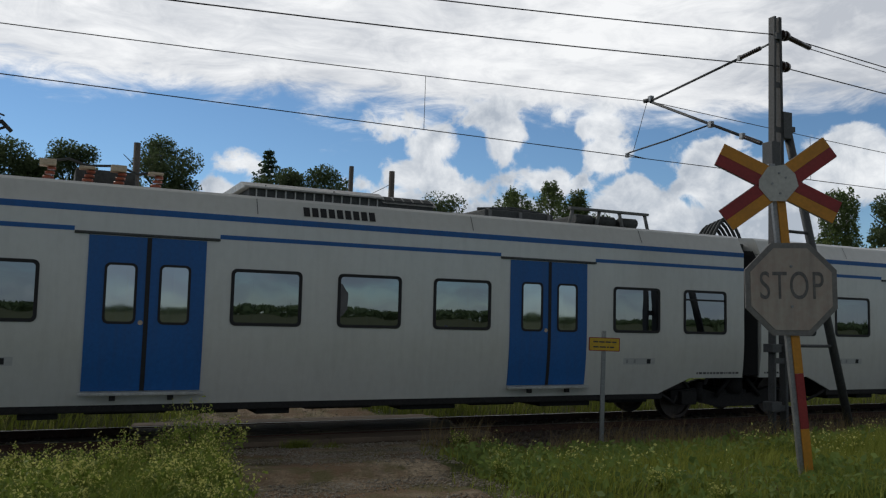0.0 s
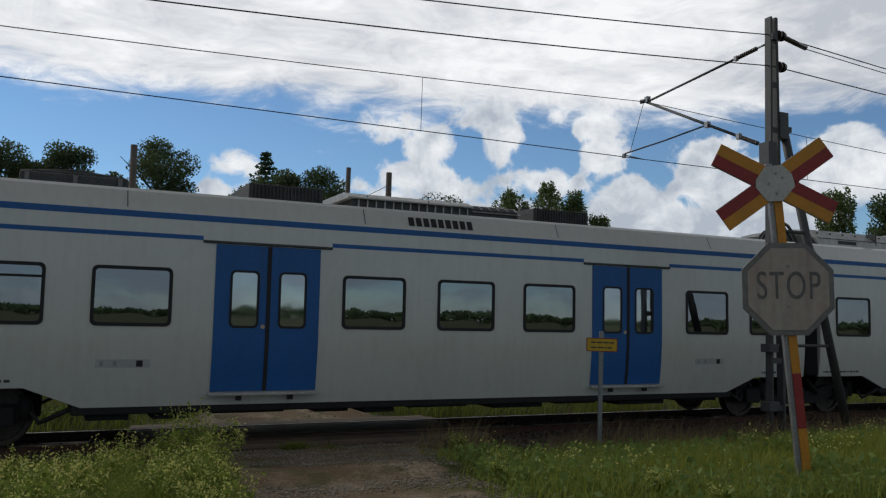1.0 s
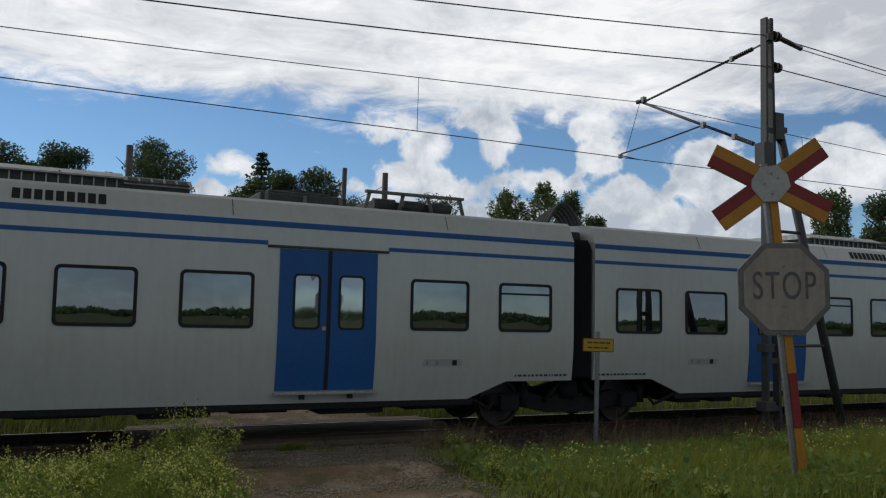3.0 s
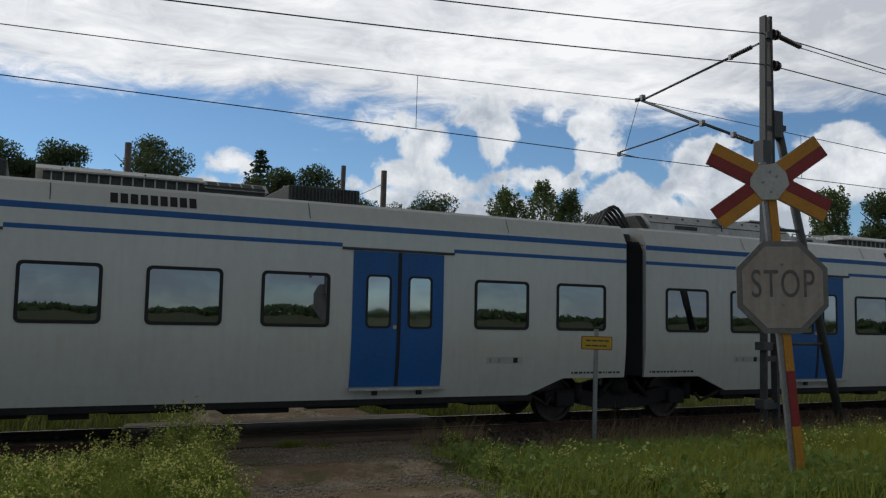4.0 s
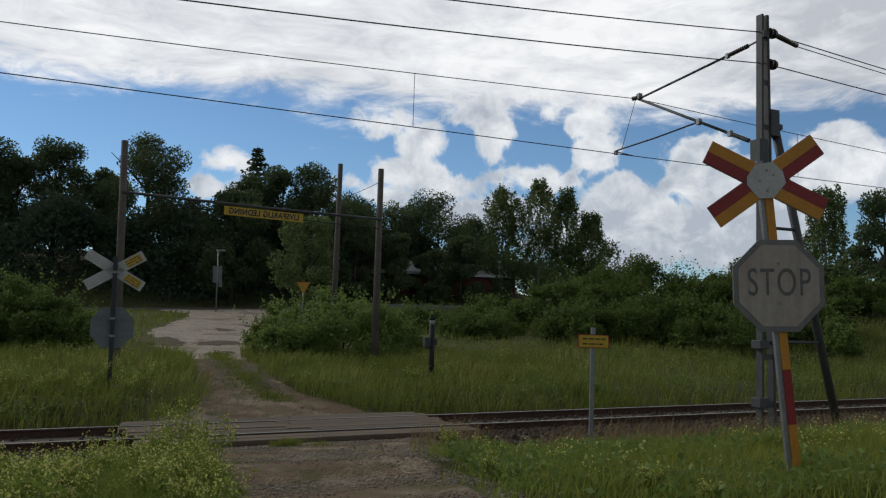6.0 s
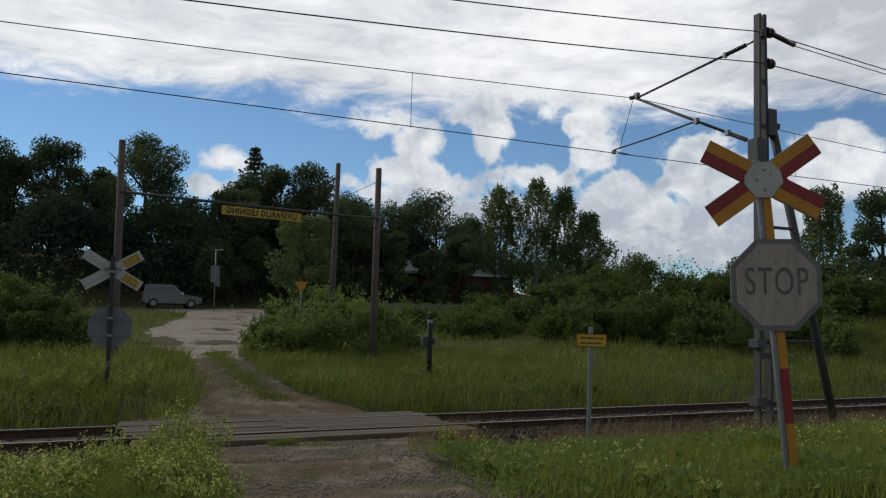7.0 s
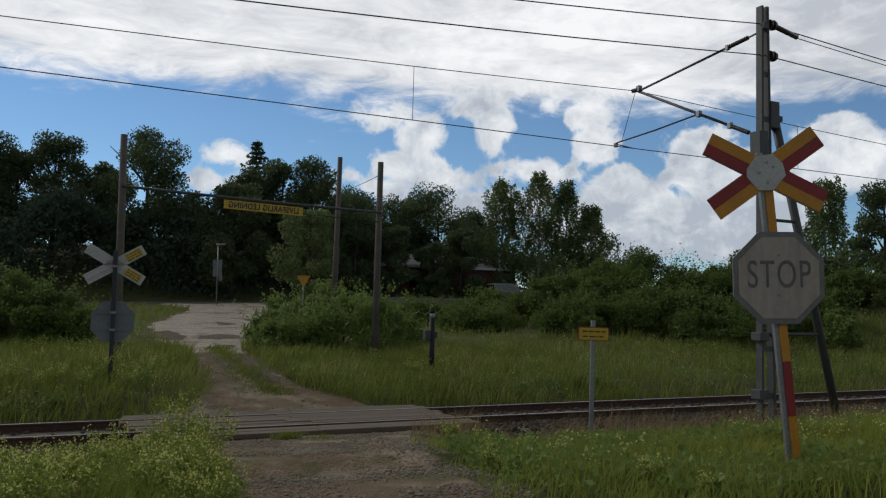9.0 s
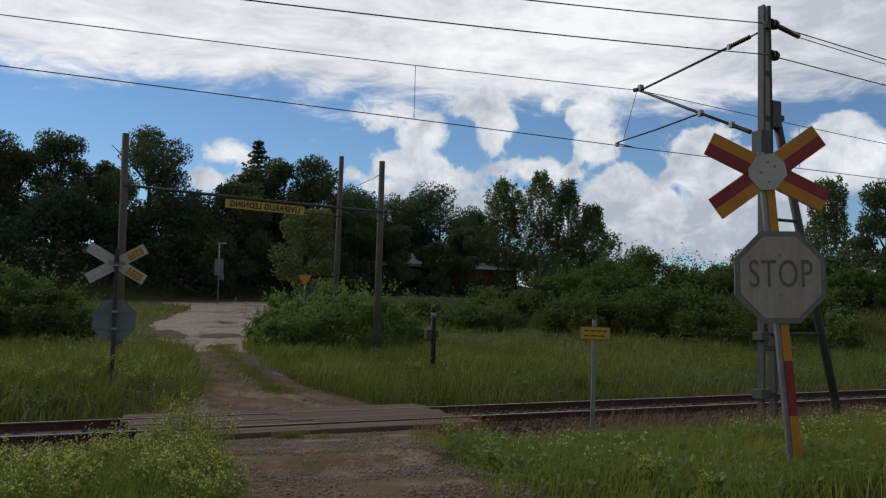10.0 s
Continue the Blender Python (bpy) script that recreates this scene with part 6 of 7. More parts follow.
def build_poles():
    p = tagged(new("utility_pole"), "slim grey wooden pole with a stay wire", "pole")
    bm = bmesh.new()
    tube(bm, [(9.75, 14, 0.5), (9.80, 14, 4), (9.86, 14, 7.42)], 0.11, 10, 0, 0.085)
    part("pole", bm, "pole_wood", p)
    bm = bmesh.new()
    tube(bm, sag((9.66, 9.6, 6.15), (9.85, 14, 6.15), 0.05, 6), 0.01, 5)
    part("stay_wire", bm, "wire", p)
    # dark marker post with a small box
    b = tagged(new("signal_post"), "short black post with a pale cap and side box", "signal post")
    b.matrix_basis = pose(9.8, 5.9, 0.25)
    bm = bmesh.new()
    tube(bm, [(0, 0, -0.2), (0, 0, 1.5)], 0.075, 12)
    part("post", bm, "rubber", b)
    bm = bmesh.new()
    tube(bm, [(0, 0, 1.5), (0, 0, 1.62)], 0.07, 12)
    part("cap_band", bm, "sign_grey", b, "pale band")
    bm = bmesh.new()
    tube(bm, [(0, 0, 1.62), (0, 0, 1.72)], 0.08, 12)
    part("cap", bm, "rubber", b)
    bm = bmesh.new()
    box(bm, -0.24, -0.07, -0.09, 0.09, 0.9, 1.16, 0, 0.015)
    part("junction_box", bm, "roof_dark", b)
    bm = bmesh.new()
    box(bm, 0.06, 0.14, -0.05, 0.05, 0.95, 1.12, 0, 0.01)
    part("bracket", bm, "roof_dark", b)
    y = tagged(new("notice_sign"), "small yellow notice with a red rim on a grey post", "sign")
    y.matrix_basis = pose(7.52, -4.35, 0.12, 0, 1.0, -20)
    bm = bmesh.new()
    box(bm, -0.03, 0.03, 0.0, 0.05, -0.1, 1.72, 0, 0.006)
    part("post", bm, "galvanised", y)
    bm = bmesh.new()
    prism(bm, round_rect(-0.235, 0.235, -0.1, 0.1, 0.015, 2), "y", -0.012, 0.0, 0)
    prism(bm, round_rect(-0.222, 0.222, -0.088, 0.088, 0.012, 2), "y", -0.015, -0.012, 1)
    r = random.Random(5)
    for z in (0.025, -0.05):
        x = -0.17
        while x < 0.15:
            w = r.uniform(0.03, 0.1)
            box(bm, x, min(0.18, x + w), -0.018, -0.015, z, z + 0.02, 2)
            x += w + 0.015
    part("notice", bm, ["sign_red", "sign_yellow", "dark_text"], y, "yellow notice with two dark lines", pose(0, -0.002, 1.52))
    d = tagged(new("delineator"), "thin white marker stake in the grass", "marker")
    d.matrix_basis = pose(9.1, 13.2, 0.6)
    bm = bmesh.new()
    tube(bm, [(0, 0, -0.1), (0.02, 0, 0.62)], 0.03, 8)
    part("stake", bm, "white_paint", d)
    f = tagged(new("road_sign"), "grey back of a road sign on a thin pole", "road sign")
    f.matrix_basis = pose(12.0, 46.3, 2.0)
    bm = bmesh.new()
    tube(bm, [(0, 0, -0.1), (0, 0, 4.4)], 0.04, 8)
    part("pole", bm, "galvanised", f)
    bm = bmesh.new()
    box(bm, -0.32, 0.32, -0.03, -0.01, 2.1, 3.3, 0, 0.01)
    box(bm, 0.1, 0.36, -0.05, -0.03, 1.8, 2.2, 0, 0.01)
    part("plate", bm, "sign_back", f)
    bm = bmesh.new()
    tube(bm, [(-0.15, 0, 4.4), (0.5, 0, 4.45)], 0.05, 8)
    part("lamp_head", bm, "sign_grey", f)
    t = tagged(new("yield_sign"), "orange-yellow triangular sign behind the bushes", "road sign")
    t.matrix_basis = pose(13.45, 30.0, ground_z(13.45, 30.0), 0, 0, -12)
    bm = bmesh.new()
    tube(bm, [(0, 0, -0.1), (0, 0, 2.2)], 0.035, 8)
    part("pole", bm, "galvanised", t)
    bm = bmesh.new()
    prism(bm, [(-0.36, 2.42), (0.36, 2.42), (0.04, 1.82), (-0.04, 1.82)], "y", -0.06, -0.04)
    part("plate", bm, "sign_orange", t)


build_crossing_sign()
build_far_sign()
build_mast()
build_wires()
build_gantry()
build_poles()


# ---- house and car ----
def build_house():
    h = tagged(new("red_house"), "long dark red building with white eaves behind trees", "building")
    h.matrix_basis = pose(31.9, 62.0, 3.2)
    bm = bmesh.new()
    box(bm, 0, 14.5, 0, 7, 0, 3.1)
    part("wall", bm, "brick_red", h)
    bm = bmesh.new()
    prism(bm, [(-0.4, 3.1), (7.4, 3.1), (7.4, 3.25), (3.5, 4.6), (-0.4, 3.25)], "x", -0.3, 14.8)
    part("roof", bm, "roof_pale", h, "pale metal roof")
    bm = bmesh.new()
    box(bm, -0.3, 14.8, -0.46, -0.41, 3.02, 3.28)
    part("eaves_board", bm, "white_paint", h)
    for x in (2, 5, 8.5, 12):
        bm = bmesh.new()
        ring_plate(bm, [(x, 1), (x + 1.2, 1), (x + 1.2, 2.2), (x, 2.2)], [(x + .1, 1.1), (x + 1.1, 1.1), (x + 1.1, 2.1), (x + .1, 2.1)], -0.06, 0.02)
        bm.faces.new([bm.verts.new(p) for p in ((x + .1, -0.02, 1.1), (x + 1.1, -0.02, 1.1), (x + 1.1, -0.02, 2.1), (x + .1, -0.02, 2.1))]).material_index = 1
        part("window", bm, ["brick_red", "car_glass"], h)
    w = tagged(new("garden_wall"), "low grey stone wall beside the road", "wall")
    bm = bmesh.new()
    box(bm, 26, 44, 56.0, 56.4, 2.2, 3.1, 0, 0.05)
    part("wall", bm, "wall_stone", w)


M["roof_pale"] = mat("roof_pale", (0.55, 0.56, 0.56), 0.5, 0.1, 0.15, 1, 10)
M["wall_stone"] = mat("wall_stone", (0.20, 0.19, 0.18), 0.9, 0, 0.4, 1.5, 12, 0.5)
build_house()


def build_car():
    car = tagged(new("estate_car"), "grey-green boxy sport utility car driving along the road", "car")
    low = [(-2.08, 0.42), (-2.1, 0.62), (-2.06, 0.95), (0.95, 0.97), (1.85, 0.86), (2.08, 0.72), (2.12, 0.45), (1.95, 0.28), (-1.95, 0.28)]
    bm = bmesh.new()
    prism(bm, low, "y", -0.88, 0.88)
    bmesh.ops.bevel(bm, geom=bm.edges[:], offset=0.05, segments=2, affect="EDGES")
    body = part("body", bm, "car_paint", car, "", None, False)
    bm = bmesh.new()
    cab = [(-2.02, 0.94), (-1.90, 1.60), (-1.7, 1.68), (0.05, 1.68), (0.85, 0.95)]
    lo = [bm.verts.new((p[0], -0.84 if p[1] < 1 else -0.70, p[1])) for p in cab]
    hi = [bm.verts.new((p[0], 0.84 if p[1] < 1 else 0.70, p[1])) for p in cab]
    bm.faces.new(lo), bm.faces.new(hi[::-1])
    for i in range(5):
        j = (i + 1) % 5
        bm.faces.new((lo[i], hi[i], hi[j], lo[j]))
    part("cabin", bm, "car_paint", car)
    bm = bmesh.new()
    for s in (-1, 1):
        for q in ([(-1.85, 1.02), (-1.80, 1.52), (-0.95, 1.55), (-0.92, 1.02)], [(-0.86, 1.02), (-0.89, 1.55), (0.0, 1.55), (0.62, 1.02)]):
            v = [bm.verts.new((x, s * (0.84 - (z - 0.95) * 0.19 + 0.006), z)) for x, z in q]
            bm.faces.new(v)
    v = [bm.verts.new(p) for p in ((0.12, -0.64, 1.62), (0.12, 0.64, 1.62), (0.80, 0.74, 1.02), (0.80, -0.74, 1.02))]
    bm.faces.new(v)
    v = [bm.verts.new(p) for p in ((-1.935, -0.62, 1.55), (-1.935, 0.62, 1.55), (-2.02, 0.72, 1.02), (-2.02, -0.72, 1.02))]
    bm.faces.new(v)
    part("side_window", bm, "car_glass", car)
    for s in (-1, 1):
        bm = bmesh.new()
        box(bm, -2.13, -1.95, s * 0.80 - 0.09, s * 0.80 + 0.09, 0.95, 1.15, 0, 0.02)
        part("tail_lamp", bm, "tail_red", car)
        bm = bmesh.new()
        box(bm, 1.86, 2.08, s * 0.68 - 0.14, s * 0.68 + 0.14, 0.66, 0.80, 0, 0.03)
        part("headlamp", bm, "sign_grey", car)
        bm = bmesh.new()
        box(bm, 0.55, 0.75, s * 0.98 - 0.08, s * 0.98 + 0.08, 0.98, 1.12, 0, 0.03)
        part("mirror", bm, "white_paint", car)
        bm = bmesh.new()
        tube(bm, [(-1.6, s * 0.6, 1.73), (0.0, s * 0.6, 1.73)], 0.025, 6)
        part("roof_rail", bm, "rubber", car)
        for x in (-1.32, 1.3):
            bm = bmesh.new()
            tube(bm, [(x, s * 0.90, 0.33), (x, s * 0.68, 0.33)], 0.33, 20)
            w = part("wheel", bm, "rubber", car)
            bm = bmesh.new()
            tube(bm, [(x, s * 0.905, 0.33), (x, s * 0.86, 0.33)], 0.2, 14)
            part("rim", bm, "sign_grey", w)
    bm = bmesh.new()
    box(bm, -2.12, 2.13, -0.84, 0.84, 0.24, 0.42, 0, 0.03)
    part("bumper", bm, "rubber", car)
    return car


CAR_GREY = build_car()
# ---- plants ----
def leaf_quads(c, size, rng, flat=0.0):
    """Small kite-shaped leaves or leaf sprays, one at each point, turned at random."""
    n = len(c)
    a = rng.normal(size=(n, 3))
    a[:, 2] *= 1 - flat
    a /= np.linalg.norm(a, axis=1, keepdims=True)
    b = np.cross(a, rng.normal(size=(n, 3)))
    b /= np.linalg.norm(b, axis=1, keepdims=True) + 1e-9
    s = size * rng.uniform(0.6, 1.4, (n, 1))
    a, b = a * s, b * s * rng.uniform(0.35, 0.7, (n, 1))
    v = np.stack([c - a, c + b, c + a * rng.uniform(0.7, 1.1, (n, 1)), c - b], 1).reshape(-1, 3)
    return v, np.arange(n * 4).reshape(-1, 4)


def crown_points(blobs, n, rng, shell=0.45):
    r = np.array([b[3] for b in blobs])
    k = rng.choice(len(blobs), n, p=r ** 2 / (r ** 2).sum())
    d = rng.normal(size=(n, 3))
    d /= np.linalg.norm(d, axis=1, keepdims=True)
    u = rng.uniform(0, 1, (n, 1)) ** shell
    bb = np.array(blobs)
    return bb[k, :3] + d * u * bb[k, 3:4] * np.array([1, 1, 0.85])


def limbs(bm, base, height, spread, rng, count, r):
    top = Vector((base[0] + rng.uniform(-.3, .3), base[1], base[2] + height * 0.9))
    b = Vector(base)
    tube(bm, [b, b.lerp(top, 0.35) + Vector((rng.uniform(-.2, .2), 0, 0)), b.lerp(top, 0.7), top], r, 8, 0, r * 0.2)
    for k in range(count):
        z = rng.uniform(0.3, 0.8)
        a = rng.uniform(0, 6.28)
        s = b.lerp(top, z)
        e = s + Vector((math.cos(a) * spread * rng.uniform(0.5, 0.95), math.sin(a) * spread * rng.uniform(0.5, 0.95), height * rng.uniform(0.08, 0.25)))
        tube(bm, [s, s.lerp(e, 0.5) + Vector((0, 0, 0.15)), e], r * 0.4, 6, 0, r * 0.08)


def broadleaf(name, label, x, y, top, width, seed, leaf, bark="bark", n=5200, size=0.27, low=0.12, group="trees beyond the road"):
    rng = np.random.default_rng(seed)
    z0 = ground_z(x, y)
    h = top - z0
    tree = tagged(new(name), label, "tree", group)
    bm = bmesh.new()
    limbs(bm, (x, y, z0 - 0.2), h, width * 0.42, rng, 9, 0.035 * h * 0.55 + 0.05)
    part("trunk", bm, bark, tree)
    blobs = []
    for k in range(38):
        a, f = rng.uniform(0, 6.28), rng.uniform(0, 1) ** 0.5
        zz = rng.uniform(low, 0.93)
        env = math.sin(math.pi * min(1, (zz * 0.78 + 0.17))) ** 0.7
        rad = width / 2 * env * f * 0.85
        blobs.append((x + math.cos(a) * rad, y + math.sin(a) * rad, z0 + h * zz, width * rng.uniform(0.12, 0.21)))
    blobs.append((x, y, top - width * 0.14, width * 0.14))
    p = crown_points(blobs, n, rng, 0.42)
    p[:, 2] = np.maximum(p[:, 2], z0 + 0.2)
    v, q = leaf_quads(p, size, rng)
    place("crown", fast_mesh("crown", v, q, [leaf]), tree)
    return tree


def birch(name, label, x, y, top, width, seed, n=3600, size=0.17):
    rng = np.random.default_rng(seed)
    z0 = ground_z(x, y)
    h = top - z0
    tree = tagged(new(name), label, "tree", "trees beyond the road")
    bm = bmesh.new()
    limbs(bm, (x, y, z0 - 0.2), h, width * 0.4, rng, 12, 0.16)
    part("trunk", bm, "birch_bark", tree)
    pts = []
    for k in range(int(n / 26)):
        zz = rng.uniform(0.16, 0.99) ** 0.85
        env = min(1, (1.03 - zz) * 2.4) ** 0.6 * (0.6 + 0.4 * min(1, zz * 2.2)) * (0.72 + 0.30 * math.sin(zz * 15 + seed)) + 0.04
        a, f = rng.uniform(0, 6.28), rng.uniform(0.15, 1) ** 0.6
        sx, sy, sz = x + math.cos(a) * width / 2 * env * f * 1.25, y + math.sin(a) * width / 2 * env * f * 1.25, z0 + h * zz
        l = rng.uniform(0.8, 2.6) * h / 13
        t = rng.uniform(0, 1, (30, 1))
        pts.append(np.array([sx, sy, sz]) + t * np.array([rng.uniform(-.3, .3), rng.uniform(-.3, .3), -l]) + rng.normal(size=(30, 3)) * (0.14, 0.14, 0.1))
    p = np.concatenate(pts)
    v, q = leaf_quads(p, size, rng)
    place("crown", fast_mesh("crown", v, q, ["leaf_birch"]), tree)
    return tree


def spruce(name, label, x, y, top, width, seed):
    rng = np.random.default_rng(seed)
    z0 = ground_z(x, y)
    h = top - z0
    tree = tagged(new(name), label, "tree", "trees beyond the road")
    bm = bmesh.new()
    tube(bm, [(x, y, z0 - 0.2), (x, y, top)], 0.22, 8, 0, 0.02)
    part("trunk", bm, "bark", tree)
    pts = []
    levels = 22
    for k in range(levels):
        f = k / levels
        z = z0 + h * (0.15 + 0.85 * f)
        rad = width / 2 * (1 - f) ** 0.95 * rng.uniform(0.72, 1.2) + 0.1
        for a in np.linspace(0, 6.28, 9) + rng.uniform(0, 1):
            t = rng.uniform(0.05, 1, (18, 1))
            tip = np.array([math.cos(a) * rad, math.sin(a) * rad, 0.12 * rad])
            pts.append(np.array([x, y, z]) + t * tip + np.hstack([np.zeros((18, 2)), -0.25 * t * (1 - t)]) + rng.normal(size=(18, 3)) * (0.1, 0.1, 0.07))
    v, q = leaf_quads(np.concatenate(pts), 0.2, rng, 0.5)
    place("crown", fast_mesh("crown", v, q, ["leaf_spruce"]), tree)


def bush(name, label, x, y, top, width, seed, leaf, n=5000, size=0.085, depth=None, group="bushes beyond the track"):
    rng = np.random.default_rng(seed)
    z0 = ground_z(x, y)
    h = top - z0
    b = tagged(new(name), label, "bush", group)
    bm = bmesh.new()
    for k in range(9):
        a = rng.uniform(0, 6.28)
        e = Vector((x + math.cos(a) * width * 0.3, y + math.sin(a) * width * 0.3, z0 + h * rng.uniform(0.5, 0.8)))
        tube(bm, [(x + math.cos(a) * 0.1, y + math.sin(a) * 0.1, z0 - 0.1), Vector((x, y, z0 + h * 0.3)).lerp(e, 0.5), e], 0.035, 5, 0, 0.01)
    part("stem", bm, "bark", b)
    blobs = []
    for k in range(64):
        a, f = rng.uniform(0, 6.28), rng.uniform(0, 1) ** 0.5
        env = math.sqrt(max(0.05, 1 - f * f))
        blobs.append((x + math.cos(a) * width / 2 * f * 0.9, y + math.sin(a) * (depth or width) / 2 * f * 0.9, z0 + h * rng.uniform(0.08, 0.88) * env, width * rng.uniform(0.045, 0.11)))
    p = crown_points(blobs, n, rng, 0.4)
    # single shoots standing out of the outline
    s = rng.choice(len(blobs), 220)
    bb = np.array(blobs)[s]
    t = rng.uniform(0.5, 2.3, (220, 14, 1))
    d = rng.normal(size=(220, 1, 3)) * (0.7, 0.7, 0.4) + (0, 0, 0.8)
    p = np.concatenate([p, (bb[:, None, :3] + d * t * bb[:, None, 3:4] + rng.normal(size=(220, 14, 3)) * 0.05).reshape(-1, 3)])
    p = p[p[:, 2] < top + 0.25]
    p[:, 2] = np.maximum(p[:, 2], z0 + 0.05)
    v, q = leaf_quads(p, size, rng)
    place("foliage", fast_mesh("foliage", v, q, [leaf]), b)


WOOD = [  # kind, place, height of the top, width
    ("oak", -4.5, 69.3, 17.2, 8.0), ("oak", 1.6, 68.0, 17.0, 7.8), ("oak", 9.2, 64.0, 17.9, 9.0), ("oak", 5.3, 69.5, 15.2, 7), ("oak", -1.6, 68.5, 15.4, 6), ("oak", 12.6, 61.0, 12.4, 6.0),
    ("spruce", 19.8, 68.3, 18.8, 9.5), ("oak", 17.6, 62.0, 15.0, 7.5), ("oak", 20.8, 62.5, 15.8, 7.0), ("oak", 23.2, 60.4, 16.2, 7.6), ("oak", 15.3, 57.5, 12.7, 7.4), ("oak", 27.6, 61.0, 13.2, 6.0), ("oak", 30.7, 69.4, 14.4, 8), ("oak", 35.4, 69.6, 14.2, 8.5), ("oak", 27.0, 58.6, 11.0, 6), ("oak", 31.2, 59.5, 9.8, 4.6), ("oak", 35.0, 59.2, 8.6, 3.6), ("oak", 38.6, 59.6, 10.4, 5.2), ("oak", 43.0, 59.5, 6.0, 2.6)]
EDGE = [
    ("oak", 40.4, 69.1, 15.6, 10.0), ("oak", 47, 72, 14.0, 7), ("birch", 44.8, 62.2, 16.4, 4.4), ("birch", 48.2, 60.3, 17.1, 5.2), ("birch", 51.2, 59.6, 16.2, 5.0), ("birch", 53.2, 58.0, 13.6, 4.2),
    ("young", 16.3, 38.8, 8.7, 4.7), ("birch", 59.8, 34.0, 13.9, 4.2), ("oak", 58.9, 27.8, 12.3, 6.6), ("oak", 60.2, 23.5, 13.0, 7.5), ("oak", -16, 66, 17, 11), ("oak", 64, 41, 8.0, 8), ("oak", 52, 27.5, 6.4, 5.5), ("oak", 49, 31, 6.6, 6), ("oak", 56, 20, 7.5, 7)]
for i, (kind, x, y, top, width) in enumerate(WOOD + EDGE):
    if kind == "oak":
        broadleaf("oak_tree", "dark leafy tree on the wooded bank" if i % 3 else "tall dark broad-crowned tree against the sky", x, y, top, width, 100 + i, "leaf_oak", n=int(1000 + 2300 * width), size=0.135)
    elif kind == "young":
        broadleaf("young_tree", "light green young tree beside the gravel track", x, y, top, width, 100 + i, "leaf_birch", n=11000, size=0.10, low=0.03)
    elif kind == "birch":
        birch("birch_tree", "loose drooping birch with thin hanging twigs", x, y, top, width * 1.25, 100 + i, 10000, 0.135)
    else:
        spruce("spruce_tree", "dark pointed spruce rising over the wood", x, y, top, width, 100 + i)

BUSHES = [
    ("bush", 9.4, 12.2, 2.75, 4.9), ("bush", 8.3, 15.5, 2.5, 2.8), ("bush", 11.6, 13.0, 2.2, 2.6), ("dark", 0.2, 15.0, 3.2, 4.2), ("dark", -1.6, 17.5, 3.7, 3.6),
    ("dark", 26.0, 17.1, 5.0, 7.4), ("dark", 28.4, 14.8, 4.6, 5.4), ("dark", 21.9, 17.3, 3.8, 5.4), ("dark", 20.0, 20.5, 2.9, 4.6), ("dark", 31.8, 15.0, 4.3, 5),
    ("bush", 28.0, 7.6, 2.5, 1.5), ("dark", 23.4, 12.6, 3.3, 5.6), ("dark", 17.5, 22.5, 2.5, 4.0), ("dark", 36, 21, 4.6, 6), ("bush", 15.5, 32, 3.4, 3.5), ("bush", -4, 22, 4, 4), ("dark", 20.3, 13.6, 2.6, 4.2), ("dark", 24.2, 10.6, 2.5, 5.0), ("dark", 27.6, 10.8, 2.7, 4.2), ("dark", 17.4, 17.2, 2.2, 4.0), ("dark", 30.5, 11.5, 3.0, 4.5), ("bush", 7.0, 11.0, 1.6, 1.6), ("dark", 36.5, 13.5, 4.4, 5.0)]
for i, (kind, x, y, top, width) in enumerate(BUSHES):
    bush("bush", "bright green rounded bush in tall grass" if kind == "bush" else "dark green overgrown bush on the rise", x, y, top, width, 300 + i,
         "leaf_bush" if kind == "bush" else "leaf_dark_bush", int(2100 * width * (top - 0.5)) + 2500, 0.055 if y < 25 else 0.08)


def build_woods():
    rng = np.random.default_rng(8)
    n = 170000
    x = rng.uniform(-60, 66, n)
    y = 58.5 + rng.uniform(0, 14, n) + 2.0 * np.sin(x * 0.35)
    keep = (x < 25) | (y > 66.5)
    x, y = x[keep], y[keep]
    n = len(x)
    hh = 8.2 + 1.8 * np.sin(x * 0.5) + 1.3 * np.sin(x * 1.7 + 1) + rng.normal(size=n) * 0.5
    hh = np.where((x > 25) & (x < 52), hh * 0.85, hh)
    hh = np.where(x > 52, hh * 0.5, hh)
    g = np.array([ground_z(a, b, 0) for a, b in zip(x, y)])
    z = g + rng.uniform(0, 1, n) ** 0.8 * np.maximum(1.2, hh)
    z = np.minimum(z, np.where(x < 25, 10.0, 8.6) + 1.2 * np.sin(x * 0.7) + rng.normal(size=n) * 0.5)
    v, q = leaf_quads(np.stack([x, y, z], 1), 0.19, rng)
    w = place("wood_undergrowth", fast_mesh("wood_undergrowth", v, q, ["leaf_spruce"]))
    tagged(w, "dark dense undergrowth below the trees", "undergrowth", kind="stuff")
    # the far tree line all round
    n = 50000
    a = rng.uniform(0, 2 * math.pi, n)
    r = 330 + rng.uniform(0, 40, n)
    x, y = np.cos(a) * r + 10, np.sin(a) * r
    hh = 3.0 + 0.9 * np.sin(a * 9) + 0.7 * np.sin(a * 23 + 1) + rng.normal(size=n) * 0.15
    g = np.array([ground_z(p, b, 0) for p, b in zip(x, y)])
    v, q = leaf_quads(np.stack([x, y, g + rng.uniform(0, 1, n) ** 0.7 * np.maximum(1, hh)], 1), 1.3, rng)
    w = place("far_woods", fast_mesh("far_woods", v, q, ["leaf_oak"]))
    tagged(w, "distant dark tree line round the fields", "woods", kind="stuff")


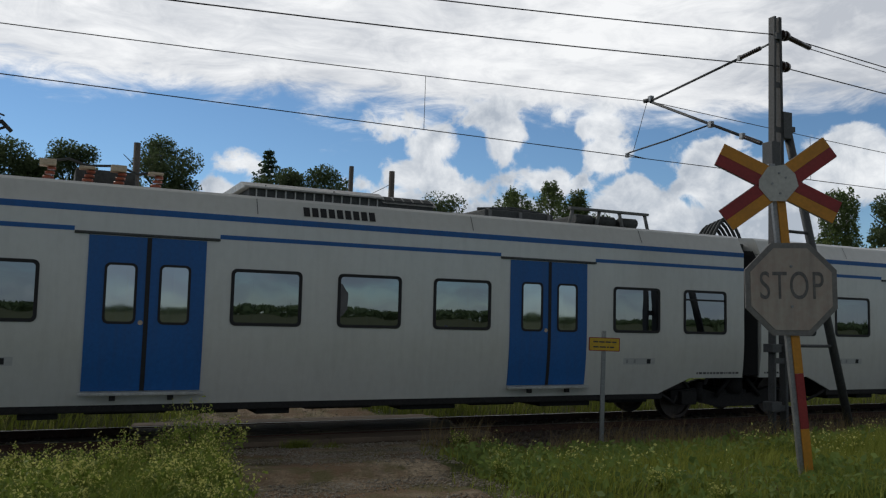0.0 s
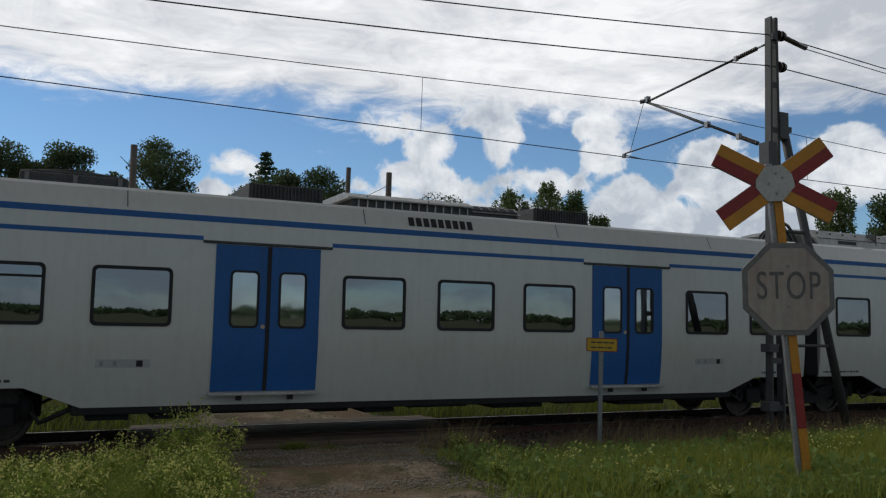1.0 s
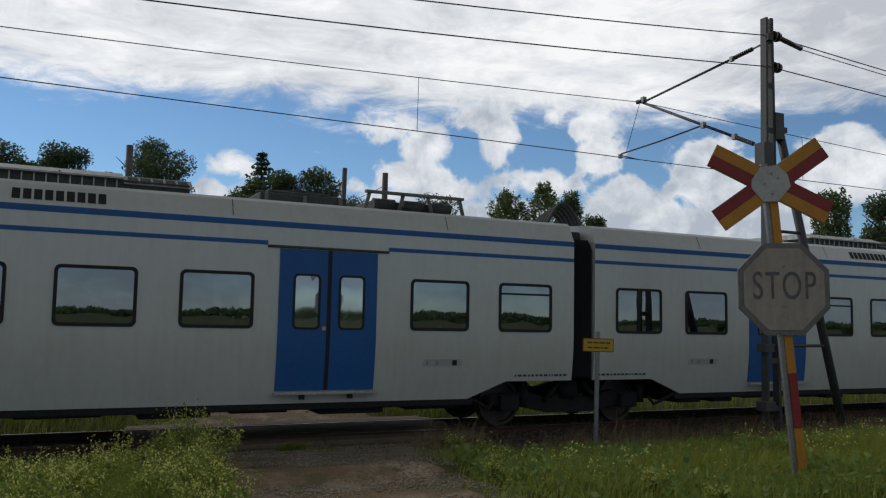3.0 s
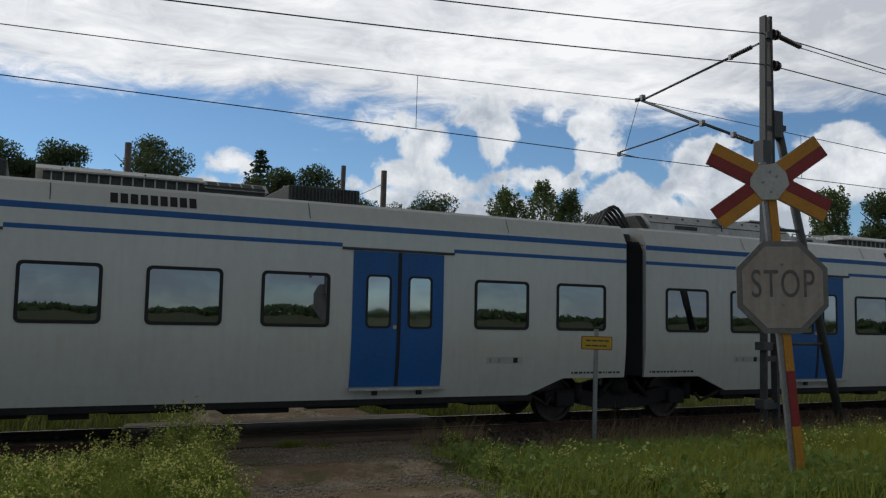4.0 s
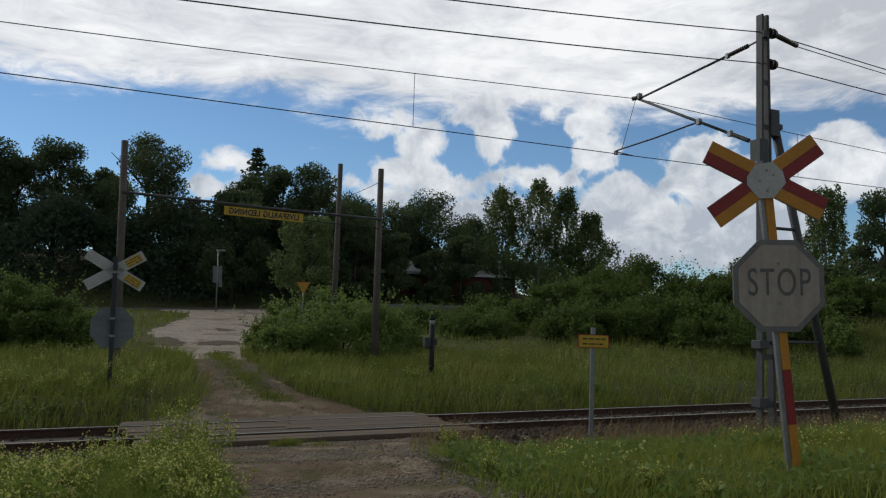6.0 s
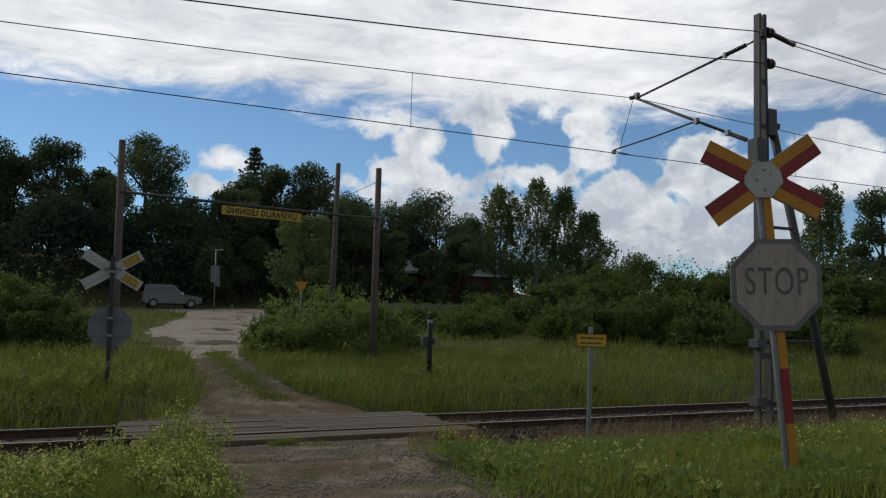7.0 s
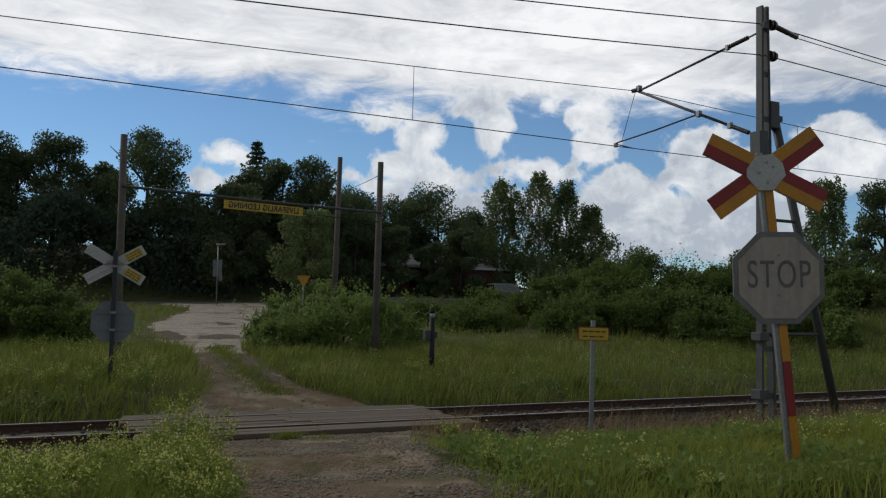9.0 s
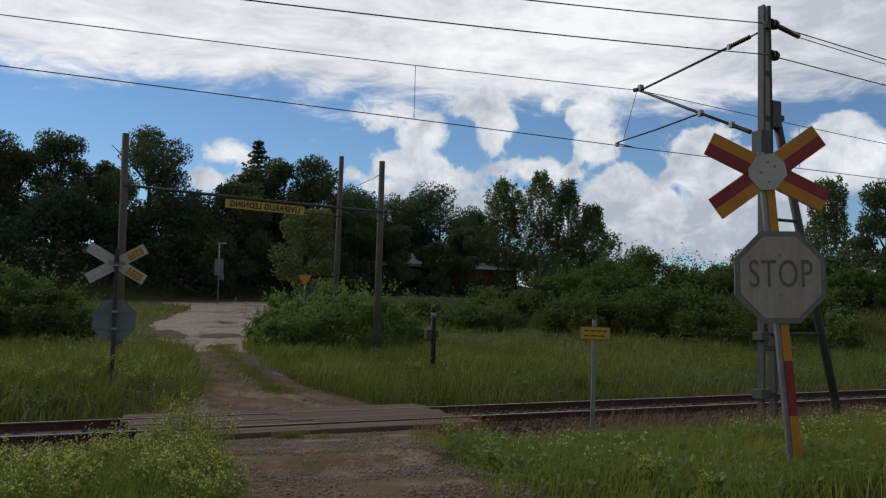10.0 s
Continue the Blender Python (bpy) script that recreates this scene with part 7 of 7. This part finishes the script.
def on_road(x, y, margin=0.0):
    if not (-24 < y < 47.4):
        return False
    a, b = road_span(y)
    e = noise.noise((y * 0.8, 1.7, 0)) * 0.25
    return a + margin + e < x < b - margin + e


def blades(name, label, spots, height, width, lean, material, seed, kind="stuff"):
    """Grass: every blade a bent two-piece strip rooted in the ground. spots: x, y, height factor."""
    rng = np.random.default_rng(seed)
    n = len(spots)
    b = np.array([(x, y, ground_z(x, y) - 0.02) for x, y, _ in spots])
    h = (height * rng.uniform(0.55, 1.2, n) * np.array([s[2] for s in spots]))[:, None]
    a = rng.uniform(0, 6.28, n)
    side = np.stack([np.cos(a), np.sin(a), np.zeros(n)], 1) * (width * rng.uniform(0.6, 1.3, n))[:, None]
    bend = np.stack([rng.normal(size=n) * lean + lean * 0.6, rng.normal(size=n) * lean, np.zeros(n)], 1) * h
    up = np.array([0, 0, 1.0])
    m = b + bend * 0.35 + up * h * 0.58
    t = b + bend + up * h * (1 - 0.25 * np.minimum(1, np.abs(bend).sum(1, keepdims=True)))
    v = np.stack([b - side, b + side, m - side * 0.8, m + side * 0.8, t - side * 0.1, t + side * 0.1], 1).reshape(-1, 3)
    k = np.arange(n)[:, None] * 6
    q = np.concatenate([k + [0, 1, 3, 2], k + [2, 3, 5, 4]])
    return tagged(place(name, fast_mesh(name, v, q, [material])), label, "grass", kind=kind)


def scatter(n, x0, x1, y0, y1, rng, keep=lambda x, y: 1.0):
    out = []
    for x, y in zip(rng.uniform(x0, x1, n), rng.uniform(y0, y1, n)):
        f = keep(x, y)
        if f > 0 and rng.uniform() < min(1, f + 0.0):
            out.append((x, y, 0.55 + 0.45 * min(1, f) + 0.35 * noise.noise((x * 0.9, y * 0.9, 3))))
    return out


def build_grass():
    rng = np.random.default_rng(21)
    def near(x, y):
        if on_road(x, y, 0.12) or y > -2.75:
            return 0
        a, b = road_span(y)
        d = min(abs(x - a), abs(x - b))
        edge = min(1, 0.18 + d * 1.1)
        bank = 0.3 if y > -4.2 else 0.65 if y > -5.2 else 1.0
        return edge * bank * (0.75 + 0.5 * noise.noise((x * 0.7, y * 0.7, 6)))
    spots = scatter(52000, 3.0, 17, -9.8, -2.7, rng, near) + scatter(22000, -3.2, 2.6, -9.5, -2.7, rng, near)
    blades("grass", "rank green meadow grass beside the track", spots, 0.30, 0.0055, 0.34, "grass", 31)
    def far(x, y):
        if on_road(x, y, 0.2) or (1.3 < x < 7.6 and y < 2.2):
            return 0
        return 0.85 + 0.5 * noise.noise((x * 0.3, y * 0.3, 2))
    spots = scatter(26000, -5, 14, 2.2, 12, rng, far) + scatter(16000, 12, 36, 2.0, 12, rng, far) + scatter(15000, -6, 34, 12, 32, rng, far)
    blades("grass", "tall dull green grass beyond the track", spots, 0.44, 0.012, 0.34, "grass_far", 32)
    spots = scatter(9000, -12, 40, 30, 47, rng, far)
    blades("grass", "verge grass below the road", spots, 0.26, 0.03, 0.3, "grass_far", 35)
    def pale(x, y):
        return 0 if on_road(x, y, -0.1) or (1.3 < x < 7.6 and y < 2.4) else 0.35 + 1.1 * noise.noise((x * 0.4, y * 0.6, 14))
    spots = scatter(9000, -5, 13, 2.4, 9, rng, pale) + scatter(9000, 10, 36, 2.2, 12, rng, pale)
    blades("meadow_stalks", "pale yellow-green flowering stalks in the far grass", spots, 0.62, 0.007, 0.30, "pale_stalk", 41)
    def weedy(x, y):
        a, _ = road_span(y)
        return 0 if x > a - 0.1 else 0.6 + 0.6 * noise.noise((x, y, 12))
    spots = scatter(15000, -2.6, 2.2, -9.0, -4.2, rng, weedy)
    blades("tall_grass", "tall pale feathery grass bending over the weeds", spots, 0.46, 0.004, 0.5, "weed_leaf", 36)
    def tufts(x, y):
        return 0.9 if on_road(x, y, 0.2) and noise.noise((x * 1.1, y * 1.6, 20)) > 0.06 else 0
    spots = scatter(22000, 0.5, 6.5, -9.5, -1.9, rng, tufts)
    blades("short_grass", "short sparse grass growing in the gravel", spots, 0.06, 0.004, 0.6, "grass_far", 37)
    spots = [(3.55 + rng.normal() * 0.10, -2.15 + rng.normal() * 0.08, 1) for _ in range(420)] + [(3.95 + rng.normal() * 0.1, -2.5 + rng.normal() * 0.1, 0.8) for _ in range(120)]
    blades("grass_tuft", "dark grass tuft in the gravel by the planks", spots, 0.17, 0.006, 0.5, "grass_far", 38)
    def dry(x, y):
        return 0 if on_road(x, y, 0.1) else 0.5 + 0.9 * noise.noise((x * 0.8, y * 1.5, 8))
    spots = scatter(4000, -2.5, 22, -3.9, -2.3, rng, dry) + scatter(500, 4.5, 14, -6.5, -3.5, rng, dry)
    blades("dry_grass", "brown dry seed stalks along the ballast", spots, 0.50, 0.004, 0.30, "dry_grass", 33)
    spots = scatter(4200, 4.6, 20, -4.8, -2.9, rng, dry)
    blades("seed_stalk", "tall tan seed stalks swaying before the rails", spots, 0.62, 0.0045, 0.32, "dry_grass", 39)
    def median(x, y):
        a, b = road_span(y)
        c = a + (b - a) * 0.58
        return max(0, 0.9 - abs(x - c) / 0.7) if 3.2 < y < 14 else 0
    spots = scatter(30000, 3, 8, 3.2, 12, rng, median)
    blades("median_grass", "low grass strip between the wheel ruts", spots, 0.16, 0.012, 0.5, "grass_far", 40)
    spots = scatter(5200, 7.0, 24, -3.1, -2.2, rng, dry)
    blades("dead_litter", "pale dead grass lying on the ballast shoulder", spots, 0.16, 0.006, 0.9, "dry_grass", 34)


def build_weeds():
    """Bushy bedstraw: branching stems, fine leaves, froths of small pale yellow flowers."""
    rng = np.random.default_rng(55)
    places = []
    for k in range(56):
        y = rng.uniform(-8.8, -4.5)
        a, _ = road_span(y)
        places.append((a - 0.05 - abs(rng.normal()) * 1.2, y, rng.uniform(0.22, 0.6)))
    places += [(1.55, -5.2, 0.78), (1.2, -5.4, 0.7), (1.7, -5.9, 0.6), (0.7, -6.3, 0.62)]
    for k in range(4):
        y = rng.uniform(-7.6, -4.2)
        _, b = road_span(y)
        places.append((b + 0.2 + rng.uniform(0, 1.1), y, rng.uniform(0.2, 0.4)))
    for k in range(3):
        places.append((rng.uniform(4.2, 5.6), rng.uniform(-9.4, -8.2), rng.uniform(0.2, 0.42)))
    for x, y in ((1.0, 4.0), (0.2, 3.8), (2.3, 4.0), (-0.8, 4.2), (2.0, 4.6), (0.6, 4.6), (1.5, 5.2), (-0.3, 4.9), (2.6, 5.6), (-1.4, 4.6), (1.8, 3.6), (12.5, 5.2), (15.0, 6.0), (9.8, 5.4), (8.9, 5.2)):
        places.append((x, y, 0.6))
    for i, (x, y, h) in enumerate(places):
        z0 = ground_z(x, y) - 0.02
        w = tagged(new("flowering_weed"), "yellow-green flowering weed clump at the track's edge", "plant", "weeds beside the crossing")
        bm = bmesh.new()
        tops = []
        for k in range(9):
            a, l = rng.uniform(0, 6.28), rng.uniform(0.12, 0.42) * h
            e = Vector((x + math.cos(a) * l + 0.05, y + math.sin(a) * l, z0 + h * rng.uniform(0.6, 1.05)))
            m_ = Vector((x, y, z0)).lerp(e, 0.5) + Vector((math.cos(a) * -0.02, 0, 0.04))
            tube(bm, [(x, y, z0), m_, e], 0.005, 4, 0, 0.002)
            tops.append((m_, e))
        tagged(part("stem", bm, "weed_leaf", w), kind="stuff")
        lp, fp = [], []
        for m_, e in tops:
            t = rng.uniform(0, 1, (24, 1))
            lp.append(np.array(m_) * (1 - t) + np.array(e) * t * 0.96 + np.array((x, y, z0)) * 0.04 * t + rng.normal(size=(24, 3)) * 0.04 * h / 0.5)
            t = rng.uniform(0.45, 1.1, (24, 1))
            fp.append(np.array(m_) * (1 - t) + np.array(e) * t + rng.normal(size=(24, 3)) * 0.032)
        v, q = leaf_quads(np.concatenate(lp), 0.022, rng)
        place("foliage", fast_mesh("foliage", v, q, ["weed_leaf"]), w)
        v, q = leaf_quads(np.concatenate(fp), 0.0125, rng)
        place("flower_froth", fast_mesh("flower_froth", v, q, ["weed_flower"]), w, None, "froth of pale yellow flowers")["kind"] = "stuff"


def build_pebbles():
    rng = np.random.default_rng(77)
    cube = np.array([(-1, -1, -1), (1, -1, -1), (1, 1, -1), (-1, 1, -1), (-1, -1, 1), (1, -1, 1), (1, 1, 1), (-1, 1, 1)], float)
    faces = np.array([(0, 3, 2, 1), (4, 5, 6, 7), (0, 1, 5, 4), (1, 2, 6, 5), (2, 3, 7, 6), (3, 0, 4, 7)])
    v, q = [], []
    for k in range(22000):
        y = rng.uniform(-9.5, -1.4) if k % 5 else rng.uniform(1.4, 9)
        a, b = road_span(y)
        x = rng.uniform(a - 0.2, b + 0.2)
        if noise.noise((x * 1.1, y * 1.1, 30)) < rng.uniform(-0.5, 0.35):
            continue
        s = rng.uniform(0.004, 0.011) * (1.9 if rng.uniform() < 0.06 else 1)
        c = cube * (s * rng.uniform(0.6, 1.3, 3)) * rng.uniform(0.7, 1.1, (8, 3))
        q.append(faces + len(v) * 8)
        c[:, 2] *= 0.45
        v.append(c + (x, y, ground_z(x, y) + 0.034 + s * 0.2))
    p = place("pebbles", fast_mesh("pebbles", np.concatenate(v), np.concatenate(q), ["pebble"]))
    tagged(p, "loose pale pebbles on the gravel track", "gravel", kind="stuff")


M["pale_stalk"] = mat("pale_stalk", (0.24, 0.27, 0.07), 0.7, 0, 0, 0.6, 3, 0, 0, 0, (0.50, 0.48, 0.17), True)
M["pebble"] = mat("pebble", (0.28, 0.245, 0.20), 0.9, 0, 0, 3, 20, 0.2, 0, 0, (0.58, 0.53, 0.45), True)
def build_meadow_flowers():
    rng = np.random.default_rng(91)
    pts = []
    for k in range(1500):
        x, y = (rng.uniform(-5, 34), rng.uniform(2.6, 16)) if k % 3 else (rng.uniform(4.5, 15), rng.uniform(-9, -4.5))
        if on_road(x, y, -0.2) or noise.noise((x * 0.35, y * 0.5, 40)) < 0.0:
            continue
        z = ground_z(x, y) + rng.uniform(0.2, 0.5) * (1 if y > 0 else 0.7)
        pts.append(np.array([x, y, z]) + rng.normal(size=(7, 3)) * (0.05, 0.05, 0.06))
    v, q = leaf_quads(np.concatenate(pts), 0.017, rng)
    f = place("meadow_flowers", fast_mesh("meadow_flowers", v, q, ["weed_flower"]))
    tagged(f, "scattered pale yellow wild flowers in the grass", "flowers", kind="stuff")


def build_herbs():
    """Low broad-leaved plants that break up the grass."""
    rng = np.random.default_rng(61)
    pts, sizes = [], []
    for k in range(8000):
        if k % 2:
            x, y = rng.uniform(-5, 32), 2.8 + rng.uniform(0, 1) ** 1.6 * 20
        else:
            x, y = rng.uniform(-3, 16), rng.uniform(-9.5, -4.2)
        if on_road(x, y, -0.1) or noise.noise((x * 0.5, y * 0.6, 70)) < -0.05:
            continue
        h = rng.uniform(0.12, 0.5) * (1 if y > 0 else 0.62)
        c = np.array([x, y, ground_z(x, y)])
        pts.append(c + rng.normal(size=(12, 3)) * (0.09, 0.09, 0) + np.hstack([np.zeros((12, 2)), rng.uniform(0.2, 1, (12, 1)) * h]))
    v, q = leaf_quads(np.concatenate(pts), 0.042, rng)
    f = place("meadow_herbs", fast_mesh("meadow_herbs", v, q, ["leaf_bush"]))
    tagged(f, "broad-leaved green herbs among the grass", "herbs", kind="stuff")


build_pebbles()
build_herbs()
build_meadow_flowers()
build_woods()
build_grass()
build_weeds()


# ---- what moves ----
def motions():
    times = [i * 0.5 for i in range(21)]
    walk(TRAIN_LEAD, [(t, pose(train_x(t) + 2 * CAR, 0, 0)) for t in times])
    walk(TRAIN_REAR, [(t, pose(train_x(t) - 76.73, 0, 0)) for t in times])
    rows = []
    for t in times:
        x = 10.9 + 14.3 * (t - 7.1)
        rows.append((t, pose(x, 49.3, ground_z(x, 49.3, 0) + 0.07)))
    walk(CAR_GREY, rows)


motions()
